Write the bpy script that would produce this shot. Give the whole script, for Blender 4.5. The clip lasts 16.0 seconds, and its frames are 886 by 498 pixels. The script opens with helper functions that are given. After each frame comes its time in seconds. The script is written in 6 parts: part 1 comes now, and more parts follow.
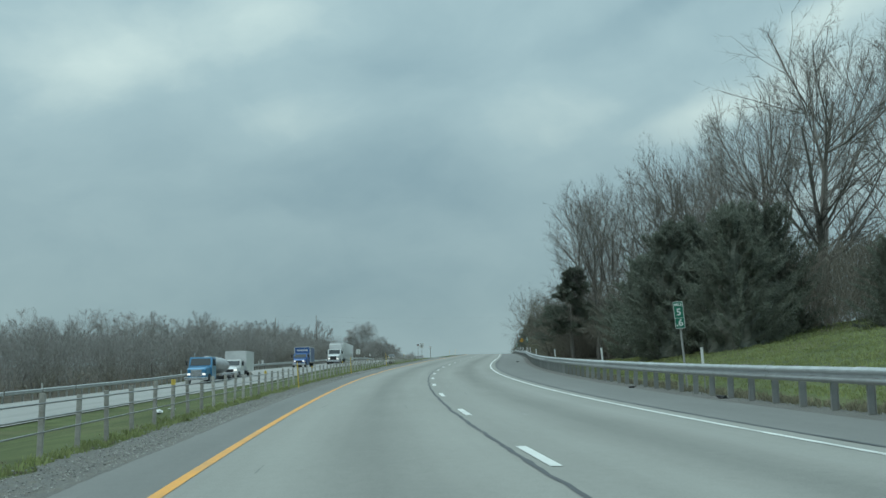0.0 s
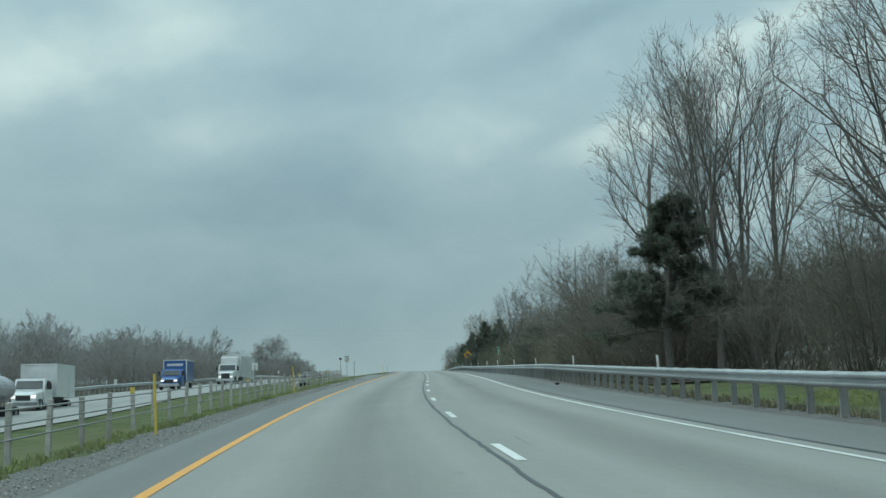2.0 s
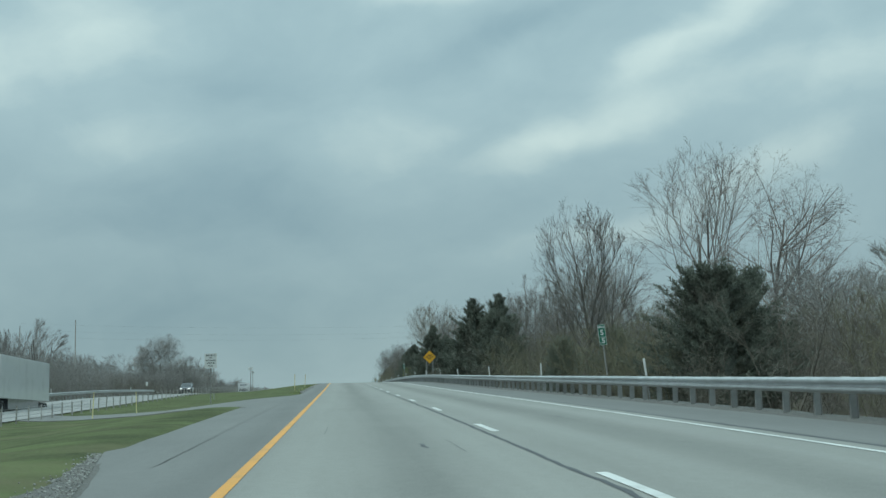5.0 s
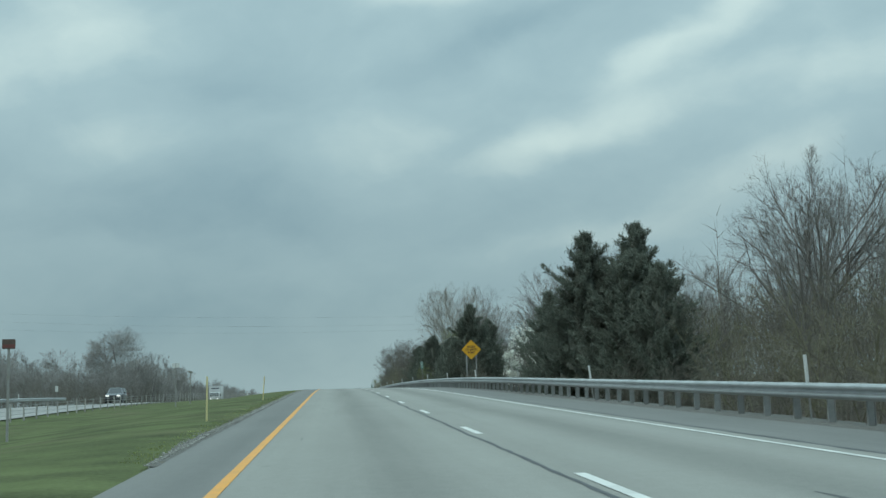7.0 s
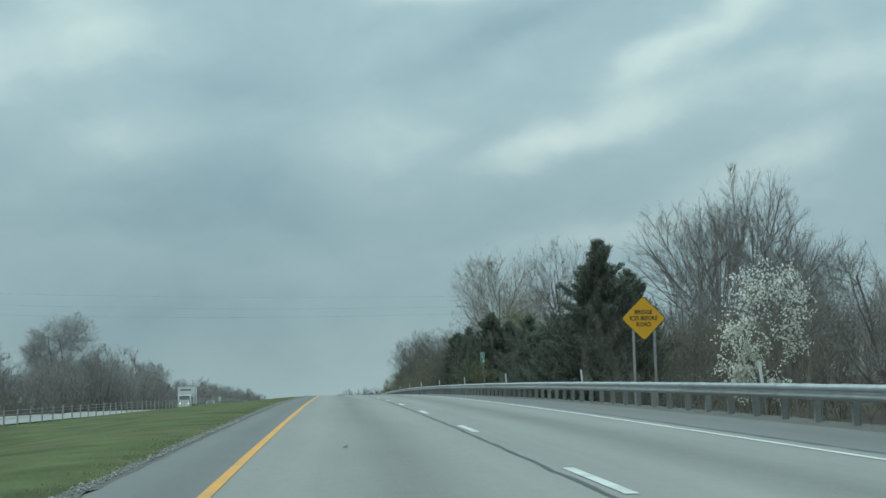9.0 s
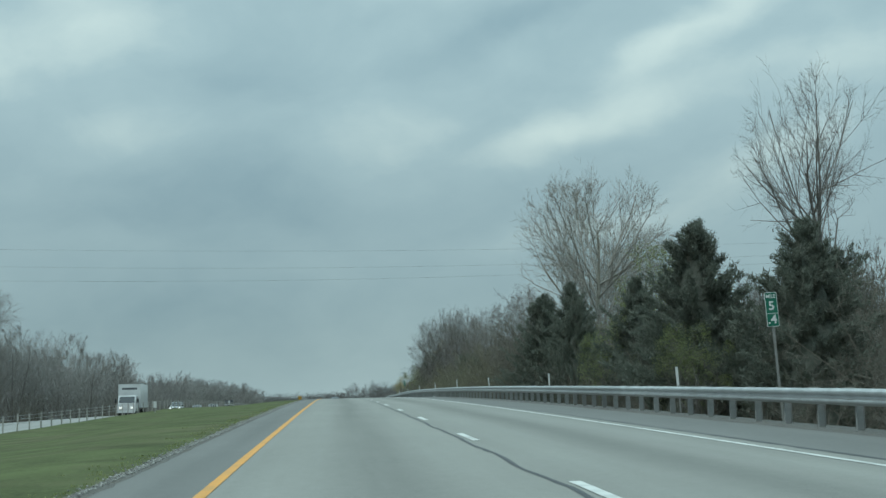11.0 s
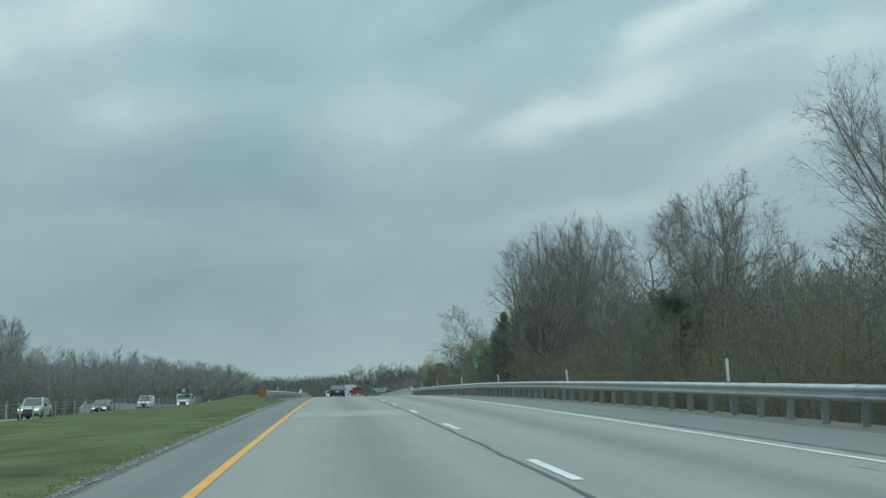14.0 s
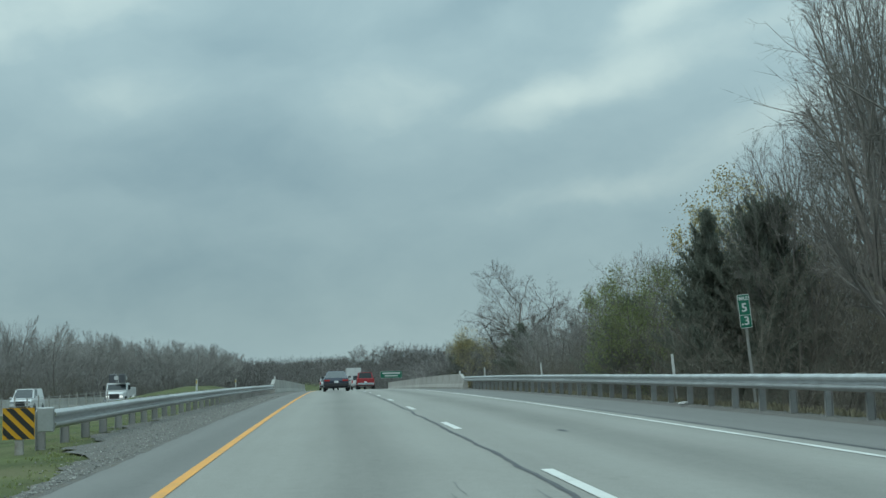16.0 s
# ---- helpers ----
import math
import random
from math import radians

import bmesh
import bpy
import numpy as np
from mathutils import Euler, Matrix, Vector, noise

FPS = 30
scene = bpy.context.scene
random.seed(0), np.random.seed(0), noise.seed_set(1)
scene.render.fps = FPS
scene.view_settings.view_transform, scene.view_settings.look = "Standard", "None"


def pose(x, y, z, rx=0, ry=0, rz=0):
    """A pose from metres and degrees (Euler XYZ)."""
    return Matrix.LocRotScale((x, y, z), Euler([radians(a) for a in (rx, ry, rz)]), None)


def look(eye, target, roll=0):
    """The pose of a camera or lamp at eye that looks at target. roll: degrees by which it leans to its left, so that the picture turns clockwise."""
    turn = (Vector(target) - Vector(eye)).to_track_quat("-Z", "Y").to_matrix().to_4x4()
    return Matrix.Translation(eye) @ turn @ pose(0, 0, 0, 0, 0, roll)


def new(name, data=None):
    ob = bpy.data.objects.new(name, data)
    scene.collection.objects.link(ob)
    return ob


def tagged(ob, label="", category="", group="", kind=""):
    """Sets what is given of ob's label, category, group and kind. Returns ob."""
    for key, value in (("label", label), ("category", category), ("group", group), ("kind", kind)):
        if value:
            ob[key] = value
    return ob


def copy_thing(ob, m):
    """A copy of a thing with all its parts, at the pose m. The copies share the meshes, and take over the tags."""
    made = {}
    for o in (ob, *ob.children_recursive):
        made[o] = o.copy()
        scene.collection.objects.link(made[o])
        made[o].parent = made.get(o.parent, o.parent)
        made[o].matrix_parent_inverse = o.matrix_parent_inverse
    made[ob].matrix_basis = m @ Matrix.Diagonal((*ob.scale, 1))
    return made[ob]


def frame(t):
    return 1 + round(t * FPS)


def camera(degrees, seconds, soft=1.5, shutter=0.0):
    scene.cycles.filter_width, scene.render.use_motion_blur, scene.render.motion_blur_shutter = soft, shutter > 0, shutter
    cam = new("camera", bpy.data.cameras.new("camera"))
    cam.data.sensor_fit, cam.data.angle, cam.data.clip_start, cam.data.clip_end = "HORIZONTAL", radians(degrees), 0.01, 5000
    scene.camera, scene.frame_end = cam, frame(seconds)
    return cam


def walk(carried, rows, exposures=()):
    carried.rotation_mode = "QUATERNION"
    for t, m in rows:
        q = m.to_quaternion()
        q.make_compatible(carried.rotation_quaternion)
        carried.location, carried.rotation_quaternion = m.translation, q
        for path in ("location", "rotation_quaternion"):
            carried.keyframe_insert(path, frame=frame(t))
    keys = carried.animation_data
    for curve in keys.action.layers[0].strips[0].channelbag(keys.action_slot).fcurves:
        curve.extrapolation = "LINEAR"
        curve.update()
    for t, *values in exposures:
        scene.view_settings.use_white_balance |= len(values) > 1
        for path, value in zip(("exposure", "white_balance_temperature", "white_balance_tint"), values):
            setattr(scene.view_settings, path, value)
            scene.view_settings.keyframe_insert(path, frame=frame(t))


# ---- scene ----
# ======== camera and its way ========
cam = camera(37.93, 16.0, soft=1.5)
ROWS = [
    (0.0, (1.664, 0.196, 1.067), (96.486, 1.123, 2.642)),
    (0.5, (0.099, 14.951, 1.447), (96.721, 1.427, 1.635)),
    (1.0, (-1.247, 29.733, 1.869), (96.903, 1.517, 0.659)),
    (1.5, (-2.431, 44.537, 2.335), (97.067, 1.252, -0.302)),
    (2.0, (-3.380, 59.364, 2.839), (97.205, 1.185, -1.153)),
    (2.5, (-4.121, 74.210, 3.363), (97.180, 1.284, -1.923)),
    (3.0, (-4.612, 89.070, 3.906), (97.370, 1.622, -2.598)),
    (3.5, (-4.949, 103.942, 4.469), (97.371, 1.774, -3.370)),
    (4.0, (-5.065, 118.832, 5.052), (97.481, 1.629, -4.146)),
    (4.5, (-5.078, 133.734, 5.637), (97.470, 1.513, -4.574)),
    (5.0, (-5.065, 148.641, 6.206), (97.440, 1.456, -4.621)),
    (5.5, (-4.991, 163.545, 6.759), (97.417, 1.348, -4.628)),
    (6.0, (-4.970, 178.443, 7.297), (97.434, 0.937, -4.853)),
    (6.5, (-4.918, 193.350, 7.820), (97.458, 0.960, -4.910)),
    (7.0, (-4.876, 208.284, 8.333), (97.494, 1.329, -4.916)),
    (7.5, (-4.837, 223.244, 8.852), (97.469, 1.262, -4.907)),
    (8.0, (-4.801, 238.232, 9.378), (97.435, 1.097, -4.872)),
    (8.5, (-4.780, 253.283, 9.914), (97.426, 1.108, -4.823)),
    (9.0, (-4.762, 268.434, 10.460), (97.440, 1.101, -4.773)),
    (9.5, (-4.715, 283.686, 10.995), (97.386, 1.135, -4.723)),
    (10.0, (-4.673, 299.038, 11.494), (97.288, 1.194, -4.661)),
    (10.5, (-4.644, 314.498, 11.957), (97.204, 1.259, -4.610)),
    (11.0, (-4.627, 330.074, 12.382), (97.129, 1.336, -4.566)),
    (11.5, (-4.648, 345.767, 12.771), (96.990, 1.412, -4.495)),
    (12.0, (-4.684, 361.575, 13.138), (96.920, 1.386, -4.476)),
    (12.5, (-4.736, 377.449, 13.484), (96.844, 1.342, -4.463)),
    (13.0, (-4.798, 393.337, 13.808), (96.679, 1.253, -4.445)),
    (13.5, (-4.870, 409.240, 14.110), (96.532, 1.268, -4.465)),
    (14.0, (-4.947, 425.158, 14.382), (96.337, 1.171, -4.489)),
    (14.5, (-5.018, 441.107, 14.619), (96.176, 1.105, -4.526)),
    (15.0, (-5.092, 457.103, 14.820), (95.914, 1.002, -4.575)),
    (15.5, (-5.077, 473.146, 14.985), (95.790, 0.959, -4.562)),
    (16.0, (-5.067, 489.236, 15.111), (95.507, 1.453, -4.513)),
]
walk(cam, [(t, pose(*p, *a)) for t, p, a in ROWS])

# ======== sky and light ========
world = bpy.data.worlds.new("overcast_sky")
scene.world = world
world.use_nodes = True


def wire(tree):
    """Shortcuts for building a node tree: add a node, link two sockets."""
    def add(kind, **values):
        n = tree.nodes.new(kind)
        for k, v in values.items():
            if k.startswith("i_"):
                n.inputs[k[2:].replace("_", " ")].default_value = v
            elif k.startswith("n"):
                n.inputs[int(k[1:])].default_value = v
        return n
    return add, tree.links.new


def sky_nodes():
    t = world.node_tree
    t.nodes.clear()
    add, link = wire(t)
    out = add("ShaderNodeOutputWorld")
    bg = add("ShaderNodeBackground", i_Strength=1.12)
    sky = add("ShaderNodeTexSky")
    sky.sky_type = "NISHITA"
    sky.sun_disc = False
    sky.sun_elevation, sky.sun_rotation = radians(48), radians(250)
    co = add("ShaderNodeTexCoord")
    sep = add("ShaderNodeSeparateXYZ")
    link(co.outputs["Generated"], sep.inputs[0])

    def m(op, a, b=0.0, clamp=False):
        n = t.nodes.new("ShaderNodeMath")
        n.operation, n.use_clamp = op, clamp
        for k, v in enumerate((a, b)):
            if isinstance(v, (int, float)):
                n.inputs[k].default_value = v
            else:
                link(v, n.inputs[k])
        return n.outputs[0]

    x, y, z = sep.outputs
    zz = m("MAXIMUM", z, 0.03)
    az = m("ARCTAN2", x, y)
    el = m("ARCSINE", z)
    # clouds lie as long soft streets, drawn in azimuth and height
    flat = add("ShaderNodeCombineXYZ")
    link(az, flat.inputs[0])
    link(m("MULTIPLY", el, 1.6), flat.inputs[1])
    warp = add("ShaderNodeTexNoise", i_Scale=7.0, i_Detail=5.0)
    link(flat.outputs[0], warp.inputs["Vector"])
    wsub = add("ShaderNodeVectorMath")
    wsub.operation = "MULTIPLY_ADD"
    wsub.inputs[1].default_value = (0.09, 0.09, 0)
    link(warp.outputs["Color"], wsub.inputs[0])
    link(flat.outputs[0], wsub.inputs[2])
    mp = add("ShaderNodeMapping")
    turn = add("ShaderNodeMapping")
    turn.inputs["Rotation"].default_value = (0, 0, radians(-27))
    link(wsub.outputs[0], turn.inputs["Vector"])
    mp.inputs["Scale"].default_value = (1.3, 1.45, 1)
    mp.inputs["Location"].default_value = (3.13, 1.71, 0)
    link(turn.outputs[0], mp.inputs["Vector"])
    n1 = add("ShaderNodeTexNoise", i_Scale=4.3, i_Detail=2.5, i_Roughness=0.42)
    n2 = add("ShaderNodeTexNoise", i_Scale=11.0, i_Detail=6.0, i_Roughness=0.55)
    link(mp.outputs[0], n1.inputs["Vector"])
    link(mp.outputs[0], n2.inputs["Vector"])
    wx = add("ShaderNodeSeparateXYZ")
    link(wsub.outputs[0], wx.inputs[0])
    wa, we = m("SUBTRACT", wx.outputs[0], 0.045), m("SUBTRACT", wx.outputs[1], 0.045)

    def cloud(a0, e0, turn, la, lb, amount):
        c, s = math.cos(radians(turn)), math.sin(radians(turn))
        da, de = m("SUBTRACT", wa, radians(a0)), m("SUBTRACT", we, radians(e0) * 1.6)
        u = m("ADD", m("MULTIPLY", da, c), m("MULTIPLY", de, s))
        v = m("SUBTRACT", m("MULTIPLY", de, c), m("MULTIPLY", da, s))
        d = m("ADD", m("POWER", m("ABSOLUTE", m("DIVIDE", u, radians(la))), 2.0), m("POWER", m("ABSOLUTE", m("DIVIDE", v, radians(lb))), 2.0))
        return m("MULTIPLY", m("EXPONENT", m("MULTIPLY", d, -1.0)), amount)

    light = 0.0
    for row in CLOUDS:
        light = m("ADD", light, cloud(*row))
    tone = m("ADD", m("MULTIPLY", m("SUBTRACT", n1.outputs["Fac"], 0.5), 0.40), m("MULTIPLY", m("SUBTRACT", n2.outputs["Fac"], 0.5), 0.40))
    tone = m("ADD", tone, light)
    tone = m("ADD", tone, 0.36, True)
    ramp = add("ShaderNodeValToRGB")
    e = ramp.color_ramp.elements
    e[0].position, e[0].color = 0.0, (0.218, 0.342, 0.384, 1)
    e[1].position, e[1].color = 1.0, (0.58, 0.72, 0.68, 1)
    mid = ramp.color_ramp.elements.new(0.45)
    mid.color = (0.320, 0.460, 0.486, 1)
    link(tone, ramp.inputs[0])
    # an overcast dome is brighter towards the zenith
    lift = add("ShaderNodeFloatCurve")
    cv = lift.mapping.curves[0]
    for px, py in ((0.0, 0.40), (0.06, 0.385), (0.14, 0.408), (0.25, 0.485), (0.34, 0.515), (0.6, 0.72), (1.0, 0.95)):
        cv.points.new(px, py)
    cv.points.remove(cv.points[-1]) if cv.points[-1].location[1] > 0.96 else None
    lift.mapping.update()
    link(m("MAXIMUM", z, 0.0), lift.inputs["Value"])
    lift2 = m("ADD", m("MULTIPLY", lift.outputs[0], 2.2), m("MULTIPLY", m("MAXIMUM", m("SUBTRACT", z, 0.36), 0.0), 3.0))
    up = add("ShaderNodeVectorMath")
    up.operation = "SCALE"
    link(ramp.outputs[0], up.inputs[0])
    link(lift2, up.inputs["Scale"])
    thin = add("ShaderNodeVectorMath")
    thin.operation = "SCALE"
    thin.inputs["Scale"].default_value = 0.12
    link(sky.outputs[0], thin.inputs[0])
    mix = add("ShaderNodeMix")
    mix.data_type = "RGBA"
    mix.inputs[0].default_value = 0.93
    link(thin.outputs[0], mix.inputs["A"])
    link(up.outputs[0], mix.inputs["B"])
    link(mix.outputs["Result"], bg.inputs["Color"])
    link(bg.outputs[0], out.inputs[0])


# azimuth (to the right), height, turn, length, breadth and brightness of the larger cloud streets, in degrees
CLOUDS = [
    (11.0, 12.5, 27, 5.0, 1.3, 0.42), (15.6, 15.9, 40, 3.6, 1.1, 0.38), (18.4, 19.0, 62, 3.2, 1.2, 0.44), (12.5, 13.4, 28, 9.0, 3.2, 0.10), (-10.4, 17.0, 8, 3.4, 2.6, 0.34), (-8.6, 12.4, 5, 3.4, 1.8, 0.22),
    (2.4, 12.4, 12, 3.0, 1.8, 0.20), (4.6, 18.6, 14, 3.2, 1.0, 0.36), (12.0, 7.8, 10, 6.0, 1.2, 0.24), (-7.0, 4.6, 0, 6.5, 3.2, -0.22),
    (19.0, 10.4, 26, 5.0, 2.0, 0.32), (-3.0, 9.5, 70, 2.4, 5.0, -0.26), (8.0, 17.0, 28, 6.0, 1.2, -0.30), (-9.0, 8.6, 10, 5.0, 1.8, -0.16), (-4.5, 15.0, 60, 1.6, 3.5, -0.14),
    (24.0, 15.0, 26, 5.0, 2.2, 0.34), (-18.0, 15.0, 12, 4.0, 3.0, 0.40),
]
sky_nodes()

sun_data = bpy.data.lights.new("sun", "SUN")
sun_data.energy, sun_data.angle, sun_data.color = 0.7, radians(25), (1.0, 0.96, 0.88)
sun = new("sun", sun_data)
sun.matrix_world = look((-40, -30, 60), (0, 0, 0))
scene.view_settings.exposure = 0.0


# ======== materials ========
def material(name, colour, rough=0.8, metal=0.0, spread=0.25, scale=6.0, fine=60.0, bump=0.2, dirt=None, obj=0.0, island=0.0, gloss=0.5, coat=0.0, thin=0.0):
    """A surface with broad and fine variation, relief, and piece-to-piece change. dirt: a second colour laid on in
    patches; thin: how much light a leaf lets through, or a twig is given to lift its shade.
    """
    mt = bpy.data.materials.new(name)
    mt.use_nodes = True
    t = mt.node_tree
    add, link = wire(t)
    p = t.nodes["Principled BSDF"]
    p.inputs["Roughness"].default_value, p.inputs["Metallic"].default_value = rough, metal
    p.inputs["Specular IOR Level"].default_value = gloss
    p.inputs["Coat Weight"].default_value = coat
    co = add("ShaderNodeTexCoord")
    a = add("ShaderNodeTexNoise", i_Scale=scale, i_Detail=4.0)
    b = add("ShaderNodeTexNoise", i_Scale=fine, i_Detail=3.0)
    for n in (a, b):
        link(co.outputs["Object"], n.inputs["Vector"])
    base = colour
    ramp = add("ShaderNodeValToRGB")
    e = ramp.color_ramp.elements
    e[0].position, e[0].color = 0.3, (*[c * (1 - spread) for c in base], 1)
    e[1].position, e[1].color = 0.7, (*[min(1, c * (1 + spread)) for c in base], 1)
    sm = add("ShaderNodeMath", n1=0.35)
    sm.operation = "MULTIPLY_ADD"
    link(b.outputs["Fac"], sm.inputs[0])
    k = add("ShaderNodeMath", n1=0.65)
    k.operation = "MULTIPLY"
    link(a.outputs["Fac"], k.inputs[0])
    link(k.outputs[0], sm.inputs[2])
    link(sm.outputs[0], ramp.inputs[0])
    col = ramp.outputs[0]
    if dirt:
        d = add("ShaderNodeTexNoise", i_Scale=scale * 0.45, i_Detail=5.0, i_Roughness=0.65)
        link(co.outputs["Object"], d.inputs["Vector"])
        dr = add("ShaderNodeMapRange", n1=0.5, n2=0.68, n3=0.0, n4=0.8)
        link(d.outputs["Fac"], dr.inputs[0])
        mx = add("ShaderNodeMix")
        mx.data_type = "RGBA"
        link(dr.outputs[0], mx.inputs[0])
        link(col, mx.inputs["A"])
        mx.inputs["B"].default_value = (*dirt, 1)
        col = mx.outputs["Result"]
    for amount, node, socket in ((obj, "ShaderNodeObjectInfo", "Random"), (island, "ShaderNodeNewGeometry", "Random Per Island")):
        if amount:
            o = add(node)
            r = add("ShaderNodeMapRange", n3=1 - amount, n4=1 + amount)
            link(o.outputs[socket], r.inputs[0])
            hs = add("ShaderNodeHueSaturation")
            link(r.outputs[0], hs.inputs["Value"])
            link(col, hs.inputs["Color"])
            col = hs.outputs[0]
    link(col, p.inputs["Base Color"])
    rr = add("ShaderNodeMapRange", n3=max(0, rough - 0.1), n4=min(1, rough + 0.1))
    link(a.outputs["Fac"], rr.inputs[0])
    link(rr.outputs[0], p.inputs["Roughness"])
    if bump:
        bp = add("ShaderNodeBump", i_Strength=bump, i_Distance=0.02)
        link(b.outputs["Fac"], bp.inputs["Height"])
        link(bp.outputs[0], p.inputs["Normal"])
    if thin:
        pass_on = add("ShaderNodeVectorMath")
        pass_on.operation = "SCALE"
        pass_on.inputs["Scale"].default_value = thin
        link(col, pass_on.inputs[0])
        tl, both = add("ShaderNodeBsdfTranslucent"), add("ShaderNodeAddShader")
        link(pass_on.outputs[0], tl.inputs["Color"])
        link(p.outputs[0], both.inputs[0])
        link(tl.outputs[0], both.inputs[1])
        link(both.outputs[0], t.nodes["Material Output"].inputs["Surface"])
    return mt


def pavement(name, base, tracks=(), streak=0.16, patch=0.12):
    """Worn paving in road coordinates (uv: metres across and along); tracks: (offset, half width, change) of polished or oiled bands."""
    mt = bpy.data.materials.new(name)
    mt.use_nodes = True
    t = mt.node_tree
    add, link = wire(t)
    p = t.nodes["Principled BSDF"]
    p.inputs["Roughness"].default_value = 0.78
    p.inputs["Specular IOR Level"].default_value = 0.35
    uv = add("ShaderNodeUVMap")
    sep = add("ShaderNodeSeparateXYZ")
    link(uv.outputs[0], sep.inputs[0])

    def m(op, a, b=0.0, c=0.0):
        n = t.nodes.new("ShaderNodeMath")
        n.operation = op
        for k, v in enumerate((a, b, c)):
            if isinstance(v, (int, float)):
                n.inputs[k].default_value = v
            else:
                link(v, n.inputs[k])
        return n.outputs[0]

    def noise_at(su, sv, scale, detail=4.0):
        mp = add("ShaderNodeMapping")
        mp.inputs["Scale"].default_value = (su, sv, 1)
        link(uv.outputs[0], mp.inputs["Vector"])
        n = add("ShaderNodeTexNoise", i_Scale=scale, i_Detail=detail, i_Roughness=0.6)
        link(mp.outputs[0], n.inputs["Vector"])
        return n.outputs["Fac"]

    v = m("ADD", 1.0, m("MULTIPLY", m("SUBTRACT", noise_at(1.6, 0.035, 1.0), 0.5), streak * 2))
    v = m("ADD", v, m("MULTIPLY", m("SUBTRACT", noise_at(0.5, 0.18, 1.0, 5.0), 0.5), patch * 2))
    grit = noise_at(1, 1, 45.0, 2.0)
    v = m("ADD", v, m("MULTIPLY", m("SUBTRACT", grit, 0.5), 0.6))
    v = m("ADD", v, m("MULTIPLY", m("SUBTRACT", noise_at(1, 0.6, 7.0, 3.0), 0.5), 0.22))
    v = m("SUBTRACT", v, m("MULTIPLY", m("MAXIMUM", m("SUBTRACT", noise_at(1.0, 0.4, 2.3, 6.0), 0.66), 0.0), 1.6))
    wob = m("MULTIPLY", m("SUBTRACT", noise_at(0.0, 0.05, 1.0), 0.5), 0.7)
    for o, w, k in tracks:
        d = m("DIVIDE", m("SUBTRACT", m("ADD", sep.outputs[0], wob), o), w)
        v = m("ADD", v, m("MULTIPLY", m("EXPONENT", m("MULTIPLY", m("MULTIPLY", d, d), -1.0)), k))
    cv = add("ShaderNodeVectorMath")
    cv.operation = "SCALE"
    cv.inputs[0].default_value = base
    link(v, cv.inputs["Scale"])
    link(cv.outputs[0], p.inputs["Base Color"])
    bp = add("ShaderNodeBump", i_Strength=0.25, i_Distance=0.01)
    link(grit, bp.inputs["Height"])
    link(bp.outputs[0], p.inputs["Normal"])
    return mt


def grass_material():
    mt = material("grass_turf", (0.077, 0.091, 0.039), 0.95, spread=0.6, scale=0.5, fine=14.0, bump=1.0, dirt=(0.112, 0.104, 0.058), gloss=0.1)
    return mt


M = {}
M["lane"] = pavement("lane_concrete", (0.211, 0.207, 0.187), [(1.85, 0.5, -0.21), (5.55, 0.55, -0.22), (0.75, 0.4, 0.08), (2.95, 0.35, 0.08), (4.55, 0.4, 0.08), (6.6, 0.35, 0.08)])
M["shoulder"] = pavement("shoulder_asphalt", (0.146, 0.144, 0.135), [(-0.45, 0.3, -0.10), (9.2, 0.9, -0.10)], 0.14, 0.16)
M["opposite"] = pavement("opposite_concrete", (0.245, 0.238, 0.224), [(-18.6, 0.5, -0.1), (-22.4, 0.5, -0.1)])
M["patch"] = pavement("patch_concrete", (0.258, 0.252, 0.235), [(1.85, 0.6, -0.08)])
M["yellow_paint"] = material("yellow_paint", (0.60, 0.265, 0.034), 0.6, spread=0.12, scale=1.5, fine=25, dirt=(0.44, 0.225, 0.06))
M["white_paint"] = material("white_paint", (0.55, 0.55, 0.52), 0.6, spread=0.12, scale=1.5, fine=25, dirt=(0.34, 0.34, 0.32))
M["tar"] = material("tar_seal", (0.035, 0.036, 0.038), 0.55, spread=0.3, scale=3)
M["joint"] = material("open_joint", (0.15, 0.148, 0.14), 0.8, spread=0.3, scale=3)
M["grass"] = grass_material()
M["blade"] = material("grass_blade", (0.142, 0.158, 0.068), 0.9, spread=0.4, scale=0.4, fine=3, bump=0, island=0.2, gloss=0.15, thin=0.6)
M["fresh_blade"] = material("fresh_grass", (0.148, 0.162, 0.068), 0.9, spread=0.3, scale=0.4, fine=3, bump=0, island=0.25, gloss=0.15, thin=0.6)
M["straw"] = material("dead_grass", (0.155, 0.138, 0.096), 0.9, spread=0.3, scale=0.6, fine=3, bump=0, island=0.3, gloss=0.1, thin=0.4)
M["gravel"] = material("gravel", (0.112, 0.108, 0.099), 0.95, spread=0.5, scale=14, fine=60, bump=1.0, dirt=(0.13, 0.11, 0.08), island=0.3)
M["stone"] = material("loose_stone", (0.23, 0.225, 0.208), 0.95, spread=0.3, scale=9, fine=50, bump=0.3, island=0.4)
M["steel"] = material("galvanised_steel", (0.44, 0.45, 0.45), 0.42, 0.75, spread=0.16, scale=2.2, fine=30, bump=0.05, dirt=(0.33, 0.34, 0.33), obj=0.12)
M["post_steel"] = material("weathered_post_steel", (0.27, 0.27, 0.262), 0.7, 0.25, spread=0.2, scale=4, fine=30, dirt=(0.22, 0.2, 0.17), obj=0.15)
M["wood_post"] = material("grey_weathered_timber", (0.33, 0.32, 0.295), 0.85, spread=0.22, scale=9, fine=60, dirt=(0.15, 0.13, 0.11), obj=0.2)
M["cable"] = material("steel_cable", (0.25, 0.25, 0.25), 0.5, 0.6, bump=0)
